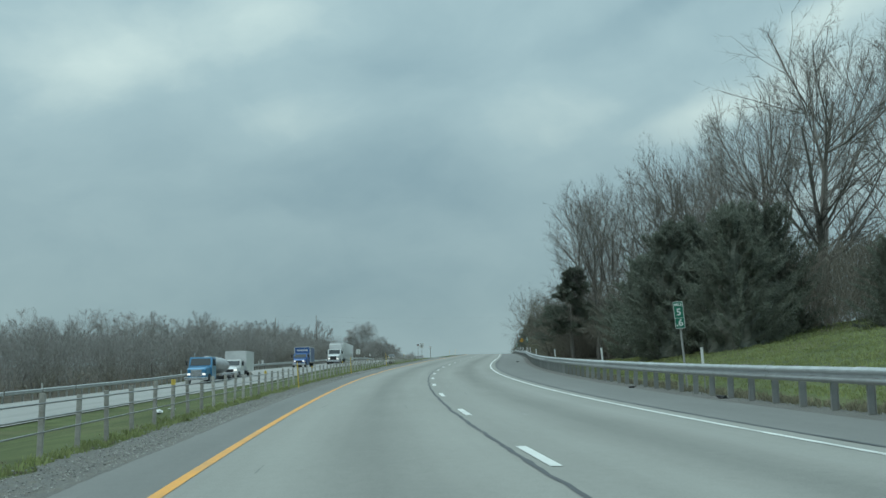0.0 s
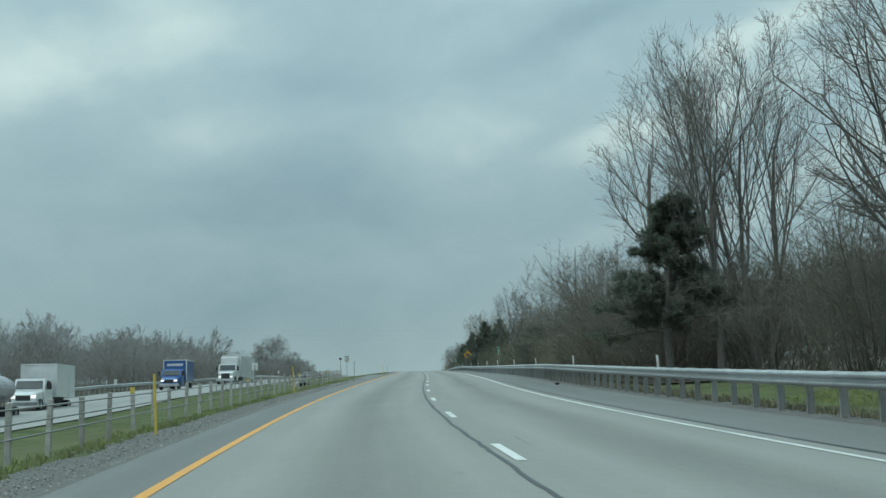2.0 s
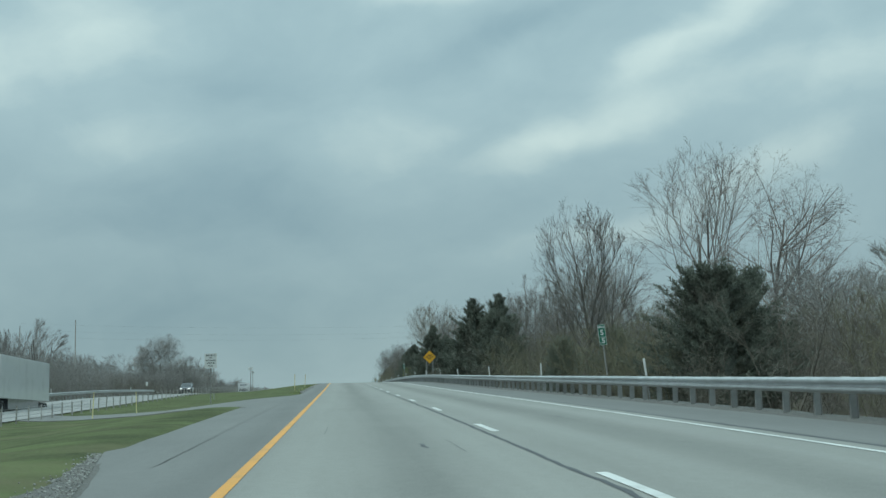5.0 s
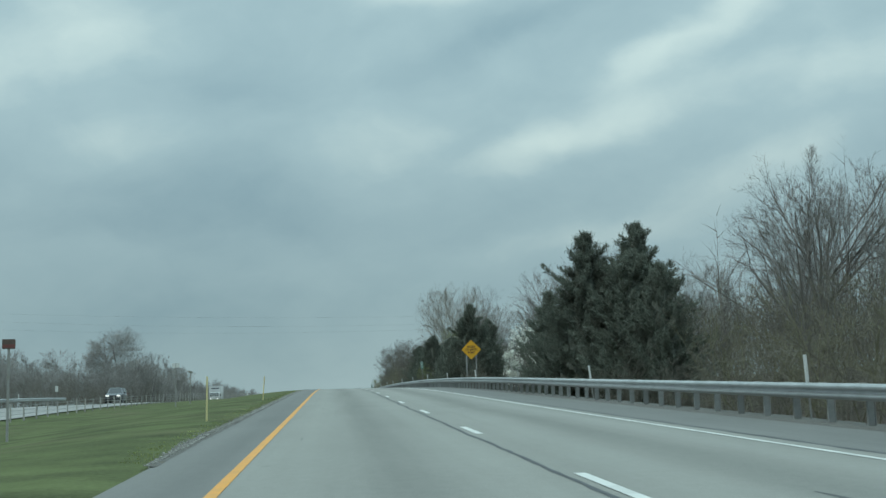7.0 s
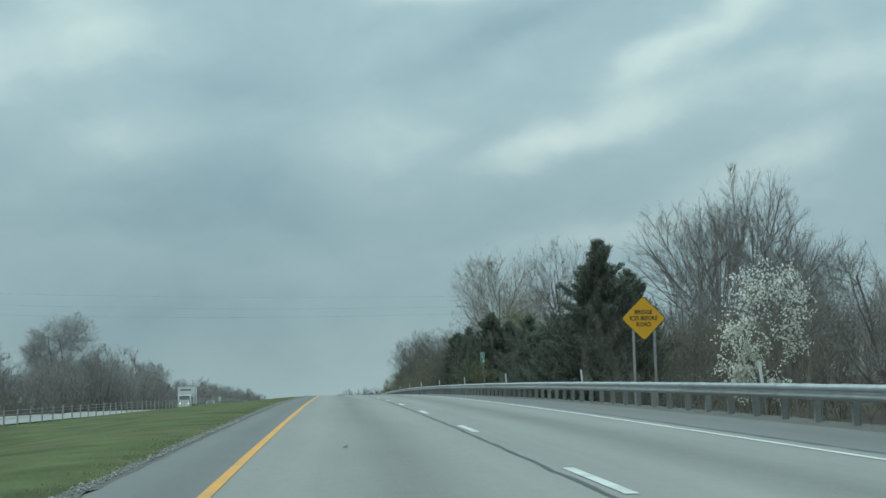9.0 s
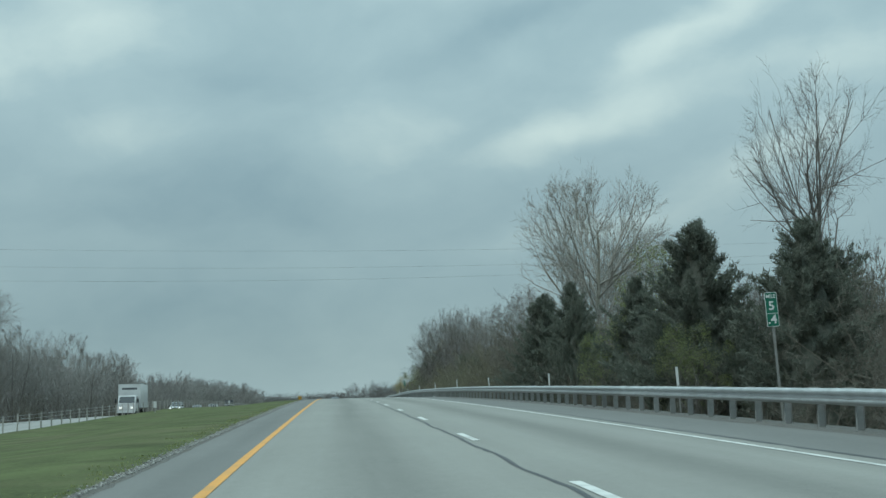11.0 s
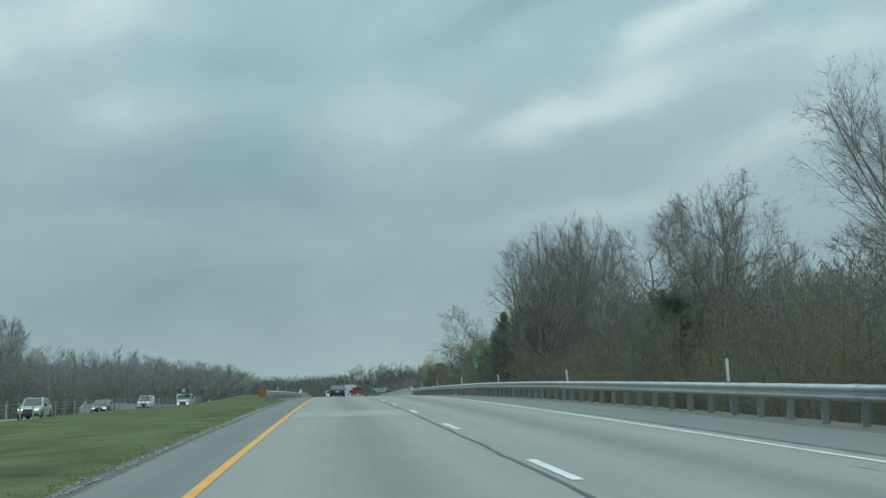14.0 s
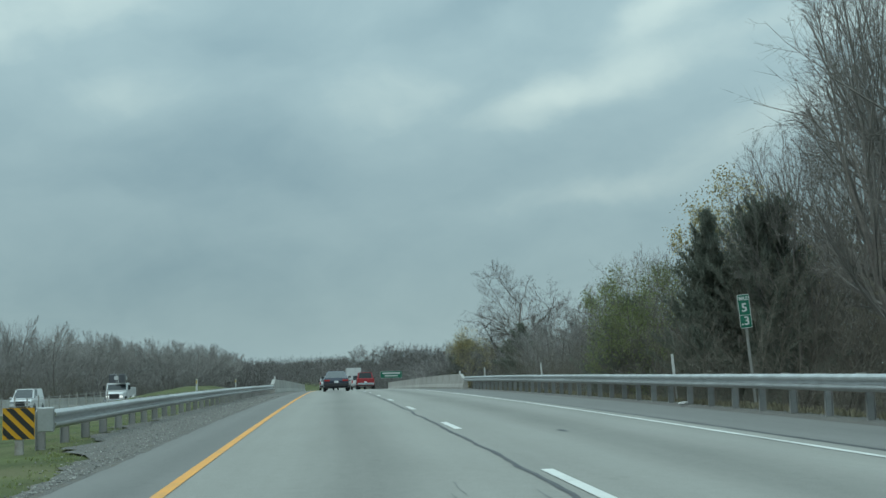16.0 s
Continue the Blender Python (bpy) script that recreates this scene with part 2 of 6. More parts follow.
M["concrete"] = material("parapet_concrete", (0.31, 0.30, 0.275), 0.85, spread=0.14, scale=1.2, fine=18, bump=0.25, dirt=(0.21, 0.20, 0.18), obj=0.08)
M["sign_green"] = material("sign_green", (0.007, 0.13, 0.08), 0.4, spread=0.08, scale=2, bump=0)
M["sign_white"] = material("sign_white", (0.58, 0.59, 0.58), 0.4, spread=0.06, scale=2, bump=0)
M["sign_yellow"] = material("sign_yellow", (0.62, 0.31, 0.012), 0.45, spread=0.06, scale=2, bump=0)
M["sign_black"] = material("sign_black", (0.02, 0.02, 0.02), 0.5, bump=0)
M["sign_red"] = material("sign_red", (0.16, 0.05, 0.045), 0.5, spread=0.1, bump=0)
M["sign_brown"] = material("sign_dark_back", (0.10, 0.07, 0.06), 0.6, bump=0)
M["flex_white"] = material("white_plastic", (0.58, 0.59, 0.58), 0.5, spread=0.1, scale=5, dirt=(0.4, 0.4, 0.38), bump=0)
M["pale_yellow"] = material("faded_plastic", (0.6, 0.52, 0.27), 0.55, spread=0.12, scale=5, dirt=(0.46, 0.4, 0.24), bump=0)
M["flex_yellow"] = material("yellow_plastic", (0.57, 0.40, 0.07), 0.5, spread=0.12, scale=5, dirt=(0.46, 0.37, 0.17), bump=0)
M["bark"] = material("grey_bark", (0.165, 0.152, 0.138), 0.95, spread=0.3, scale=4, fine=30, bump=0.5, obj=0.25, gloss=0.15)
M["twig"] = material("winter_twigs", (0.195, 0.183, 0.168), 0.95, spread=0.3, scale=1.2, fine=10, bump=0, obj=0.22, gloss=0.1)
M["pale_bark"] = material("sycamore_bark", (0.33, 0.31, 0.265), 0.9, spread=0.35, scale=3, fine=12, bump=0.3, dirt=(0.16, 0.14, 0.11), gloss=0.15)
M["pale_twig"] = material("pale_twigs", (0.34, 0.32, 0.285), 0.95, spread=0.3, scale=1.5, fine=10, bump=0, obj=0.1, gloss=0.1)
# brush and far_twig pass light through wood, to brighten the shaded inside
M["brush"] = material("brown_brush", (0.122, 0.112, 0.094), 0.95, spread=0.3, scale=0.3, fine=4, bump=0, island=0.08, gloss=0.1, thin=0.4)
M["olive_brush"] = material("budding_brush", (0.128, 0.12, 0.082), 0.95, spread=0.3, scale=0.4, fine=4, bump=0, island=0.08, gloss=0.1, thin=0.5)
M["leaf_litter"] = material("leaf_litter", (0.085, 0.072, 0.058), 0.95, spread=0.4, scale=0.5, fine=12, bump=0.8, dirt=(0.09, 0.085, 0.05), gloss=0.1)
# far and ridge twigs are greyed, a touch of distance haze in the colour
M["far_twig"] = material("distant_twigs_hazed", (0.18, 0.172, 0.163), 0.95, spread=0.3, scale=0.12, fine=3, bump=0, obj=0.2, gloss=0.1, thin=0.5)
M["ridge_twig"] = material("ridge_twigs", (0.15, 0.144, 0.138), 0.95, spread=0.3, scale=0.05, fine=1.5, bump=0, gloss=0.1)
M["cedar"] = material("cedar_foliage", (0.104, 0.113, 0.092), 0.95, spread=0.15, scale=1.1, fine=8, bump=0, island=0.12, obj=0.15, gloss=0.15, thin=0.55)
# as light as the foliage, to lift the shade between the sprays
M["cedar_core"] = material("cedar_lifted_core", (0.108, 0.116, 0.097), 1.0, spread=0.3, scale=5, bump=1.0, gloss=0.05)
M["pine"] = material("pine_needles", (0.1, 0.112, 0.09), 0.9, spread=0.25, scale=1.1, fine=8, bump=0, island=0.15, gloss=0.2, thin=0.5)
M["young_leaf"] = material("young_leaves", (0.142, 0.16, 0.072), 0.75, spread=0.3, scale=1, fine=6, bump=0, island=0.2, gloss=0.3, thin=0.6)
M["bud_leaf"] = material("yellow_buds", (0.23, 0.20, 0.10), 0.85, spread=0.3, scale=1, fine=6, bump=0, island=0.3, gloss=0.2, thin=0.7)
M["blossom"] = material("white_blossom", (0.62, 0.62, 0.57), 0.8, spread=0.1, scale=1, fine=6, bump=0, island=0.2, gloss=0.2, thin=0.25)
M["tyre"] = material("tyre_rubber", (0.02, 0.02, 0.021), 0.85, scale=8)
M["rim"] = material("wheel_rim", (0.35, 0.35, 0.36), 0.35, 0.8, scale=8, bump=0)
M["glass"] = material("tinted_glass", (0.018, 0.022, 0.025), 0.08, spread=0.05, bump=0, gloss=0.7)
M["trim"] = material("black_trim", (0.022, 0.022, 0.024), 0.6, bump=0)
M["plate"] = material("licence_plate", (0.62, 0.64, 0.66), 0.5, bump=0)
M["tail"] = material("tail_lamp_red", (0.33, 0.012, 0.012), 0.25, bump=0, coat=0.5)
M["chrome"] = material("bright_metal", (0.55, 0.56, 0.58), 0.2, 0.9, bump=0)


def paint(name, c, metal=0.2):
    return material(name, c, 0.32, metal, spread=0.06, scale=1.5, fine=9, bump=0, dirt=tuple(v * 0.75 + 0.02 for v in c), coat=0.6)


M["navy"] = paint("dark_blue_paint", (0.012, 0.017, 0.035))
M["red"] = paint("red_paint", (0.30, 0.012, 0.018))
M["silver"] = paint("silver_paint", (0.42, 0.43, 0.43), 0.5)
M["white_car"] = paint("white_vehicle_paint", (0.52, 0.53, 0.53), 0.0)
M["blue"] = paint("blue_paint", (0.03, 0.165, 0.31))
M["deep_blue"] = paint("deep_blue_paint", (0.02, 0.085, 0.26))
M["tank_grey"] = material("dull_aluminium", (0.36, 0.36, 0.37), 0.45, 0.6, spread=0.15, scale=2, dirt=(0.2, 0.19, 0.18), bump=0)
M["gunmetal"] = paint("grey_paint", (0.10, 0.105, 0.115), 0.4)


def lamp_material(name, strength):
    mt = bpy.data.materials.new(name)
    mt.use_nodes = True
    p = mt.node_tree.nodes["Principled BSDF"]
    p.inputs["Base Color"].default_value = (0.8, 0.8, 0.78, 1)
    p.inputs["Emission Color"].default_value = (1.0, 0.97, 0.9, 1)
    p.inputs["Emission Strength"].default_value = strength
    return mt


M["headlamp"] = lamp_material("lit_headlamp", 0.7)


# ======== the road's line: metres along it, across it from the yellow line (right is positive), and up ========
STEP = 2.0
ARC = np.arange(-420, 1540, STEP)
BEND = np.interp(ARC, [-400, -40.0, 40.0, 100.0, 150.0, 200.0, 260.0, 340.0, 430.0, 520.0, 620.0, 640], [-0.8896, -0.8896, -1.0561, -1.1748, 0.3348, 0.0087, 0.0098, 0.0608, 0.006, 0.0332, 0.0, 0.0]) * 1e-3
GRADE = np.interp(ARC, [-40, 50, 120, 200, 270, 340, 410, 470, 530, 570, 620, 700, 900, 1300], [1.618, 3.36, 3.974, 3.418, 3.629, 2.455, 1.83, 0.98, 0.028, -0.45, -1.05, -1.2, -0.5, 0.3]) * 1e-2
HEAD = np.cumsum(BEND) * STEP
HEAD -= HEAD[np.searchsorted(ARC, 300)]
MID = HEAD - BEND
AX, AY, AZ = np.cumsum(-np.sin(MID)) * STEP, np.cumsum(np.cos(MID)) * STEP, np.cumsum(GRADE) * STEP
ZERO = np.searchsorted(ARC, 0)
AX, AY, AZ = AX - AX[ZERO], AY - AY[ZERO], AZ - AZ[ZERO]
# chainage marks, and the true length along the line at each
ALONG = np.arange(-400, 1500, STEP)
TRUE = ALONG + np.interp(ALONG, [0, 39, 76, 98, 121, 188, 220, 257, 271, 315, 360, 412, 434, 480, 585], [0.0, 0.9, 1.7, 2.1, 2.0, 1.8, 1.2, 0.8, 0.75, 1.2, 1.2, 0.3, 0.5, 1.0, 1.1])
TURN, SLOPE = np.interp(TRUE, ARC, HEAD), np.interp(TRUE, ARC, GRADE)
RX, RY, RZ = np.interp(TRUE, ARC, AX), np.interp(TRUE, ARC, AY), np.interp(TRUE, ARC, AZ)


def at(s, q):
    return float(np.interp(s, ALONG, q))


def rd(s, o, h=0.0):
    a = at(s, TURN)
    return Vector((at(s, RX) + o * math.cos(a), at(s, RY) + o * math.sin(a), at(s, RZ) + h))


def frame_at(s, o, h=0.0, turn=0.0, scale=1.0, pitch=False):
    """A pose on the road's line: y runs along it, z up."""
    tilt = math.atan(at(s, SLOPE)) if pitch else 0.0
    m = Matrix.Translation(rd(s, o, h)) @ Matrix.Rotation(at(s, TURN) + radians(turn), 4, "Z") @ Matrix.Rotation(tilt, 4, "X")
    return m @ Matrix.Diagonal((scale, scale, scale, 1))


OPP_S, OPP_H = [-400, 0, 130, 146, 156, 179, 228, 260, 300, 330, 400, 470, 540, 600, 1500], [-1.7, -1.7, -1.6, -1.4, -1.22, -1.0, -0.93, -0.88, -0.86, -0.92, -1.2, -1.35, -1.25, -1.0, -1.0]


def smooth(x, a, b):
    u = min(1.0, max(0.0, (x - a) / (b - a)))
    return u * u * (3 - 2 * u)


def opp_h(s, o):
    """The far carriageway, with its fall to the outside."""
    return float(np.interp(s, OPP_S, OPP_H)) - 0.015 * max(0.0, -18.0 - o)


def ground_h(s, o):
    """Height of the ground over the road's own height."""
    if o > 10.2:
        low = -0.06 - 0.22 * min(max(0.0, o - 11.4), 5.0) + 0.05 * max(0.0, o - 24)
        bank = -0.08 + 0.02 * min(o - 10.2, 2) + 0.17 * max(0.0, min(o - 12.5, 26))
        k, fall = smooth(s, 70, 120), smooth(s, 140, 185)
        flat = (low * fall + (-0.09 + 0.02 * min(o - 10.2, 20)) * (1 - fall)) * k + bank * (1 - k)
        return flat - 2.2 * smooth(s, 575, 610) * smooth(o, 11.5, 16)
    if o >= -1.2:
        return -0.08
    edge = opp_h(s, -15.5) - 0.05
    if o > -15.5:
        f = smooth(-o, 1.6, 14.3)
        crest = max(edge, float(np.interp(s, [400, 425, 455], [-0.93, -0.80, -0.58]))) if s > 290 else edge
        h = -0.06 + (crest + 0.02) * f - (crest - edge) * smooth(-o, 14.7, 15.5) - 0.12 * math.exp(-((o + 8) / 3.0) ** 2)
        h += 1.25 * math.exp(-((s - 602) / 32) ** 2) * math.exp(-((o + 10) / 4.0) ** 2)
        if 150 < s < 225:
            h += 0.12 * smooth(-o, 2.3, 3.0) * smooth(s, 152, 165) * (1 - smooth(s, 191, 194.5)) * (1 - smooth(-o, 6, 9))
        return h
    if o >= -27.0:
        return opp_h(s, o) - 0.06
    return opp_h(s, -27) - 0.08 - 0.14 * min(-27 - o, 5) + 0.015 * max(0.0, min(-32 - o, 60))


# ======== mesh helpers ========
def part(name, bm, mat, parent=None, label="", smooth_faces=False):
    me = bpy.data.meshes.new(name)
    bmesh.ops.recalc_face_normals(bm, faces=bm.faces)
    bm.to_mesh(me)
    bm.free()
    me.materials.append(mat)
    if smooth_faces:
        me.polygons.foreach_set("use_smooth", [True] * len(me.polygons))
    ob = new(name, me)
    ob.parent = parent
    if label:
        tagged(ob, label)
    return ob


def mesh_part(name, verts, faces, mat, parent=None, label=""):
    me = bpy.data.meshes.new(name)
    me.from_pydata(verts, [], faces)
    me.materials.append(mat)
    ob = new(name, me)
    ob.parent = parent
    if label:
        tagged(ob, label)
    return ob


def thing(name, label, category, group="", m=None):
    ob = tagged(new(name), label, category, group)
    ob.empty_display_size = 0.2
    if m is not None:
        ob.matrix_basis = m
    return ob


def place(mesh, name, parent, m):
    """One more object on a shared mesh."""
    ob = new(name, mesh)
    ob.parent = parent
    ob.matrix_basis = m
    return ob


def box(bm, x0, x1, y0, y1, z0, z1, bevel=0.0, m=None):
    g = bmesh.ops.create_cube(bm, size=1.0, matrix=Matrix.Translation(((x0 + x1) / 2, (y0 + y1) / 2, (z0 + z1) / 2)) @ Matrix.Diagonal((x1 - x0, y1 - y0, z1 - z0, 1)))
    if bevel:
        vs = set(g["verts"])
        es = [e for e in bm.edges if e.verts[0] in vs and e.verts[1] in vs]
        r = bmesh.ops.bevel(bm, geom=es, offset=bevel, segments=2, affect="EDGES", profile=0.6)
        vs = list({v for f in r["faces"] for v in f.verts} | {v for v in vs if v.is_valid})
    else:
        vs = g["verts"]
    if m is not None:
        bmesh.ops.transform(bm, matrix=m, verts=list(vs))
    return bm


def cyl(bm, p0, p1, r0, r1=None, n=10):
    p0, p1 = Vector(p0), Vector(p1)
    d = p1 - p0
    m = Matrix.Translation((p0 + p1) / 2) @ d.to_track_quat("Z", "Y").to_matrix().to_4x4()
    bmesh.ops.create_cone(bm, cap_ends=True, segments=n, radius1=r0, radius2=r0 if r1 is None else r1, depth=d.length, matrix=m)
    return bm


def loft(bm, rings, caps=True):
    rows = [[bm.verts.new(p) for p in r] for r in rings]
    n = len(rows[0])
    for a, b in zip(rows, rows[1:]):
        for k in range(n):
            bm.faces.new((a[k], a[(k + 1) % n], b[(k + 1) % n], b[k]))
    if caps:
        bm.faces.new(rows[0])
        bm.faces.new(rows[-1])
    return bm


def text_mesh(body, size, align="CENTER", spacing=1.0):
    cu = bpy.data.curves.new("lettering", "FONT")
    cu.body, cu.size, cu.align_x, cu.align_y, cu.extrude, cu.space_character = body, size, align, "CENTER", 0.002, spacing
    cu.resolution_u, cu.offset = 2, size * 0.018
    ob = bpy.data.objects.new("lettering", cu)
    scene.collection.objects.link(ob)
    me = bpy.data.meshes.new_from_object(ob.evaluated_get(bpy.context.evaluated_depsgraph_get()))
    bpy.data.objects.remove(ob)
    return me


def lettering(name, body, size, mat, parent, x, z, y, stretch=1.0, bold=1):
    """Upright letters that face the oncoming driver (towards -y)."""
    me = text_mesh(body, size)
    me.materials.clear()
    me.materials.append(mat)
    ob = new(name, me)
    ob.parent = parent
    ob.matrix_basis = Matrix.Translation((x, y, z)) @ Matrix.Rotation(radians(90), 4, "X") @ Matrix.Diagonal((stretch, 1, 1, 1))
    return ob


# ======== ground and paving ========
def sheet(name, s_list, o_fun, h_fun, mat, kind="structure", parent=None, across=None):
    """A strip laid along the road. o_fun(s) gives the offsets of one row, h_fun(s, o) the heights."""
    verts, faces, uvs, n = [], [], [], 0
    for s in s_list:
        row = o_fun(s)
        n = len(row)
        for o in row:
            verts.append(rd(s, o, h_fun(s, o)))
            uvs.append((o, s))
    for k in range(len(s_list) - 1):
        for j in range(n - 1):
            a = k * n + j
            faces.append((a, a + 1, a + n + 1, a + n))
    me = bpy.data.meshes.new(name)
    me.from_pydata(verts, [], faces)
    layer = me.uv_layers.new(name="road")
    idx = np.empty(len(me.loops), dtype=np.int32)
    me.loops.foreach_get("vertex_index", idx)
    layer.data.foreach_set("uv", np.array(uvs, dtype=np.float32)[idx].ravel())
    me.materials.append(mat)
    return tagged(new(name, me), kind=kind)


def ground():
    ss = [-400, -300, -200, -120] + list(range(-60, 760, 4)) + list(range(760, 1480, 30))
    os_ = [-120, -90, -70, -55, -45, -38, -34, -32, -30, -28.5, -27.4, -27, -24, -20, -16.5, -15.5, -14.6, -13.5, -12, -10.5, -9, -8, -7, -6, -5, -4.2, -3.4, -2.7, -2.2, -1.8, -1.45, -1.2,
           0, 4, 8, 10.2, 10.6, 11.0, 11.5, 12, 13, 14, 15, 16.5, 18, 20, 22, 25, 28, 32, 38, 45, 60, 90, 120]
    rng = np.random.default_rng(4)
    verts, faces = [], []
    far = [-3600, -1500, -500]
    for k, s in enumerate([None] + ss + [None]):
        sv = ss[0] if k == 0 else ss[-1] if k > len(ss) else s
        push = -3400 if k == 0 else 3400 if k > len(ss) else 0
        row = []
        for o in os_:
            rough = 0.05 * noise.noise(Vector((o * 0.35, sv * 0.2, 0))) if (o < -2.6 and o > -15) or o > 11.5 else 0.0
            row.append(rd(sv, o, ground_h(sv, o) + rough) + Vector((0, push, 0)))
        left, right = row[0], row[-1]
        row = [left + Vector((d, 0, 0)) for d in far] + row + [right + Vector((-d, 0, 0)) for d in reversed(far)]
        verts += row
    n = len(os_) + 2 * len(far)
    for k in range(len(ss) + 1):
        for j in range(n - 1):
            a = k * n + j
            faces.append((a, a + 1, a + n + 1, a + n))
    ob = mesh_part("ground", verts, faces, M["grass"])
    ob.data.polygons.foreach_set("use_smooth", [True] * len(ob.data.polygons))
    return tagged(ob, "rough spring grass of the verges and median", "ground", kind="structure")


ground()
RS = list(np.arange(-120, 1400, 4.0))
tagged(sheet("ground", list(range(112, 600, 4)) + list(range(612, 1400, 12)), lambda s: [13.0 + 0.5 * noise.noise(Vector((s * 0.1, 4, 1))), 14, 15, 17, 20, 25, 32, 45, 60, 118], lambda s, o: ground_h(s, o) + 0.07, M["leaf_litter"]), "brown leaf litter under the roadside trees", "leaf litter")
tagged(sheet("ground", list(range(20, 1400, 6)), lambda s: [-118, -85, -60, -48, -40, -34, -32.5 + 0.8 * noise.noise(Vector((s * 0.1, 9, 1)))], lambda s, o: ground_h(s, o) + 0.08, M["leaf_litter"]), "brown leaf litter under the far woods", "leaf litter")


def left_edge(s):
    """The paved edge of the left shoulder, which widens at the crossover."""
    o = -1.05 - 0.17 * smooth(s, 180, 240) + 0.05 * noise.noise(Vector((s * 0.11, 0.3, 0)))
    return o - 2.0 * smooth(s, 154, 174) * (1 - smooth(s, 206, 220))


tagged(sheet("road", RS, lambda s: [-0.05, 1.8, 3.6, 5.4, 7.66], lambda s, o: 0.0, M["lane"]), "worn grey two-lane concrete motorway carriageway", "road")
tagged(sheet("pavement", list(np.arange(-120, 1400, 2.0)), lambda s: [left_edge(s), -0.7 if s < 150 or s > 230 else left_edge(s) * 0.5, -0.05], lambda s, o: -0.006 - (0.055 if o < -2.4 else 0.03 if o < -1 else 0), M["shoulder"]), "narrow asphalt shoulder with a ragged edge beside the median", "shoulder")
tagged(sheet("pavement", RS, lambda s: [7.66, 9.0, 10.35], lambda s, o: -0.012 - 0.02 * (o - 7.66), M["shoulder"]), "wide asphalt shoulder beside the guard rail", "shoulder")
tagged(sheet("road", RS, lambda s: [-26.6, -23, -19, -15.5], opp_h, M["opposite"]), "pale concrete carriageway of the opposite direction", "road")
tagged(sheet("pavement", list(np.arange(459.2, 465.7, 0.9)), lambda s: [0.16, 1.8, 3.44], lambda s, o: 0.005, M["patch"]), "pale concrete repair patch in the lane", "patch")


CROSSING = [(-2.0, 192.2, 214), (-2.6, 192.4, 212.5), (-3.4, 193.1, 210), (-4.1, 196, 208.2), (-5.65, 201.5, 208.6), (-7.5, 206.5, 213.5), (-9.2, 210.9, 218), (-11.7, 212.9, 221), (-14, 215, 222.5), (-15.8, 216, 225)]


def crossover():
    """The paved gap through the median for service vehicles."""
    vs, uv, faces = [], [], []
    rows = CROSSING
    for o, a, b in rows:
        for k in range(5):
            s = a + (b - a) * k / 4
            vs.append(rd(s, o, ground_h(s, o) + float(np.interp(-o, [2.0, 2.6, 3.4], [0.012, 0.025, 0.032]))))
            uv.append((o, s))
    for j in range(len(rows) - 1):
        for k in range(4):
            q = j * 5 + k
            faces.append((q, q + 1, q + 6, q + 5))
    n = len(rows)
    rim = [j * 5 for j in range(n)] + [(n - 1) * 5 + k for k in range(1, 5)] + [j * 5 + 4 for j in range(n - 2, -1, -1)] + [3, 2, 1]
    low = len(vs)
    for q in rim:
        vs.append(Vector(vs[q]) - Vector((0, 0, 0.15)))
        uv.append(uv[q])
    for k, q in enumerate(rim):
        m = (k + 1) % len(rim)
        faces.append((q, rim[m], low + m, low + k))
    me = bpy.data.meshes.new("pavement")
    me.from_pydata(vs, [], faces)
    lay = me.uv_layers.new(name="road")
    for lp in me.loops:
        lay.data[lp.index].uv = uv[lp.vertex_index]
    me.materials.append(M["shoulder"])
    return tagged(new("pavement", me), "asphalt crossover through the grass median", "crossover", kind="structure")


crossover()


def stripe(name, mat, o, w, s0, s1, h=0.006, step=2.0, wander=0.0, seed=0.0, label="", ragged=0.0):
    ss = list(np.arange(s0, s1 + 0.01, step))
    def row(s):
        c = o + wander * (noise.noise(Vector((s * 0.35, seed, 0))) + 0.4 * noise.noise(Vector((s * 1.7, seed, 5)))) if wander else o
        half = w / 2 * (1 + ragged * noise.noise(Vector((s * 1.3, seed, 9)))) if ragged else w / 2
        return [c - half, c + half]
    return tagged(sheet(name, ss, row, lambda s, q: h, mat), label, "road marking")


stripe("trim", M["yellow_paint"], 0.0, 0.12, -110, 1380, label="solid yellow edge line along the median shoulder")
stripe("trim", M["white_paint"], 7.29, 0.11, -110, 1380, label="solid white edge line along the wide shoulder")
stripe("trim", M["tar"], 3.46, 0.066, -60, 700, 0.004, 0.5, 0.07, 1.0, "dark wavering tar-sealed joint between the lanes", 0.8)
stripe("trim", M["tar"], 7.72, 0.095, -60, 700, 0.003, 0.7, 0.05, 4.0, "dark joint between lane and wide shoulder", 0.9)
stripe("trim", M["joint"], -1.2, 0.022, 160, 214, -0.024, 0.7, 0.04, 7.0, "dark joint in the widened shoulder", 0.7)
for k in range(-8, 100):
    s0 = 13.1 + 12.19 * k
    s0 += float(np.interp(s0, [60, 110, 171, 219, 352, 438, 500], [0, -0.2, -0.7, -1.3, -2.0, -1.8, -1.2]))
    s0 = float(np.interp(s0, TRUE, ALONG))
    stripe("trim", M["white_paint"], 3.66, 0.13, s0, s0 + 3.05, 0.007, 3.05, label="short white dash of the broken lane line")
rw = random.Random(31)
for k in range(46):
    s0, o0 = rw.uniform(6, 560), rw.choice((0.55, 0.9, 2.6, 3.05, 4.3, 6.6)) + rw.uniform(-0.2, 0.2)
    stripe("trim", M["joint"], o0, 0.022, s0, s0 + rw.uniform(0.8, 3.2), 0.003, 0.2, 0.05, k * 3.1, "fine dark crack in the lane's concrete", 0.9)
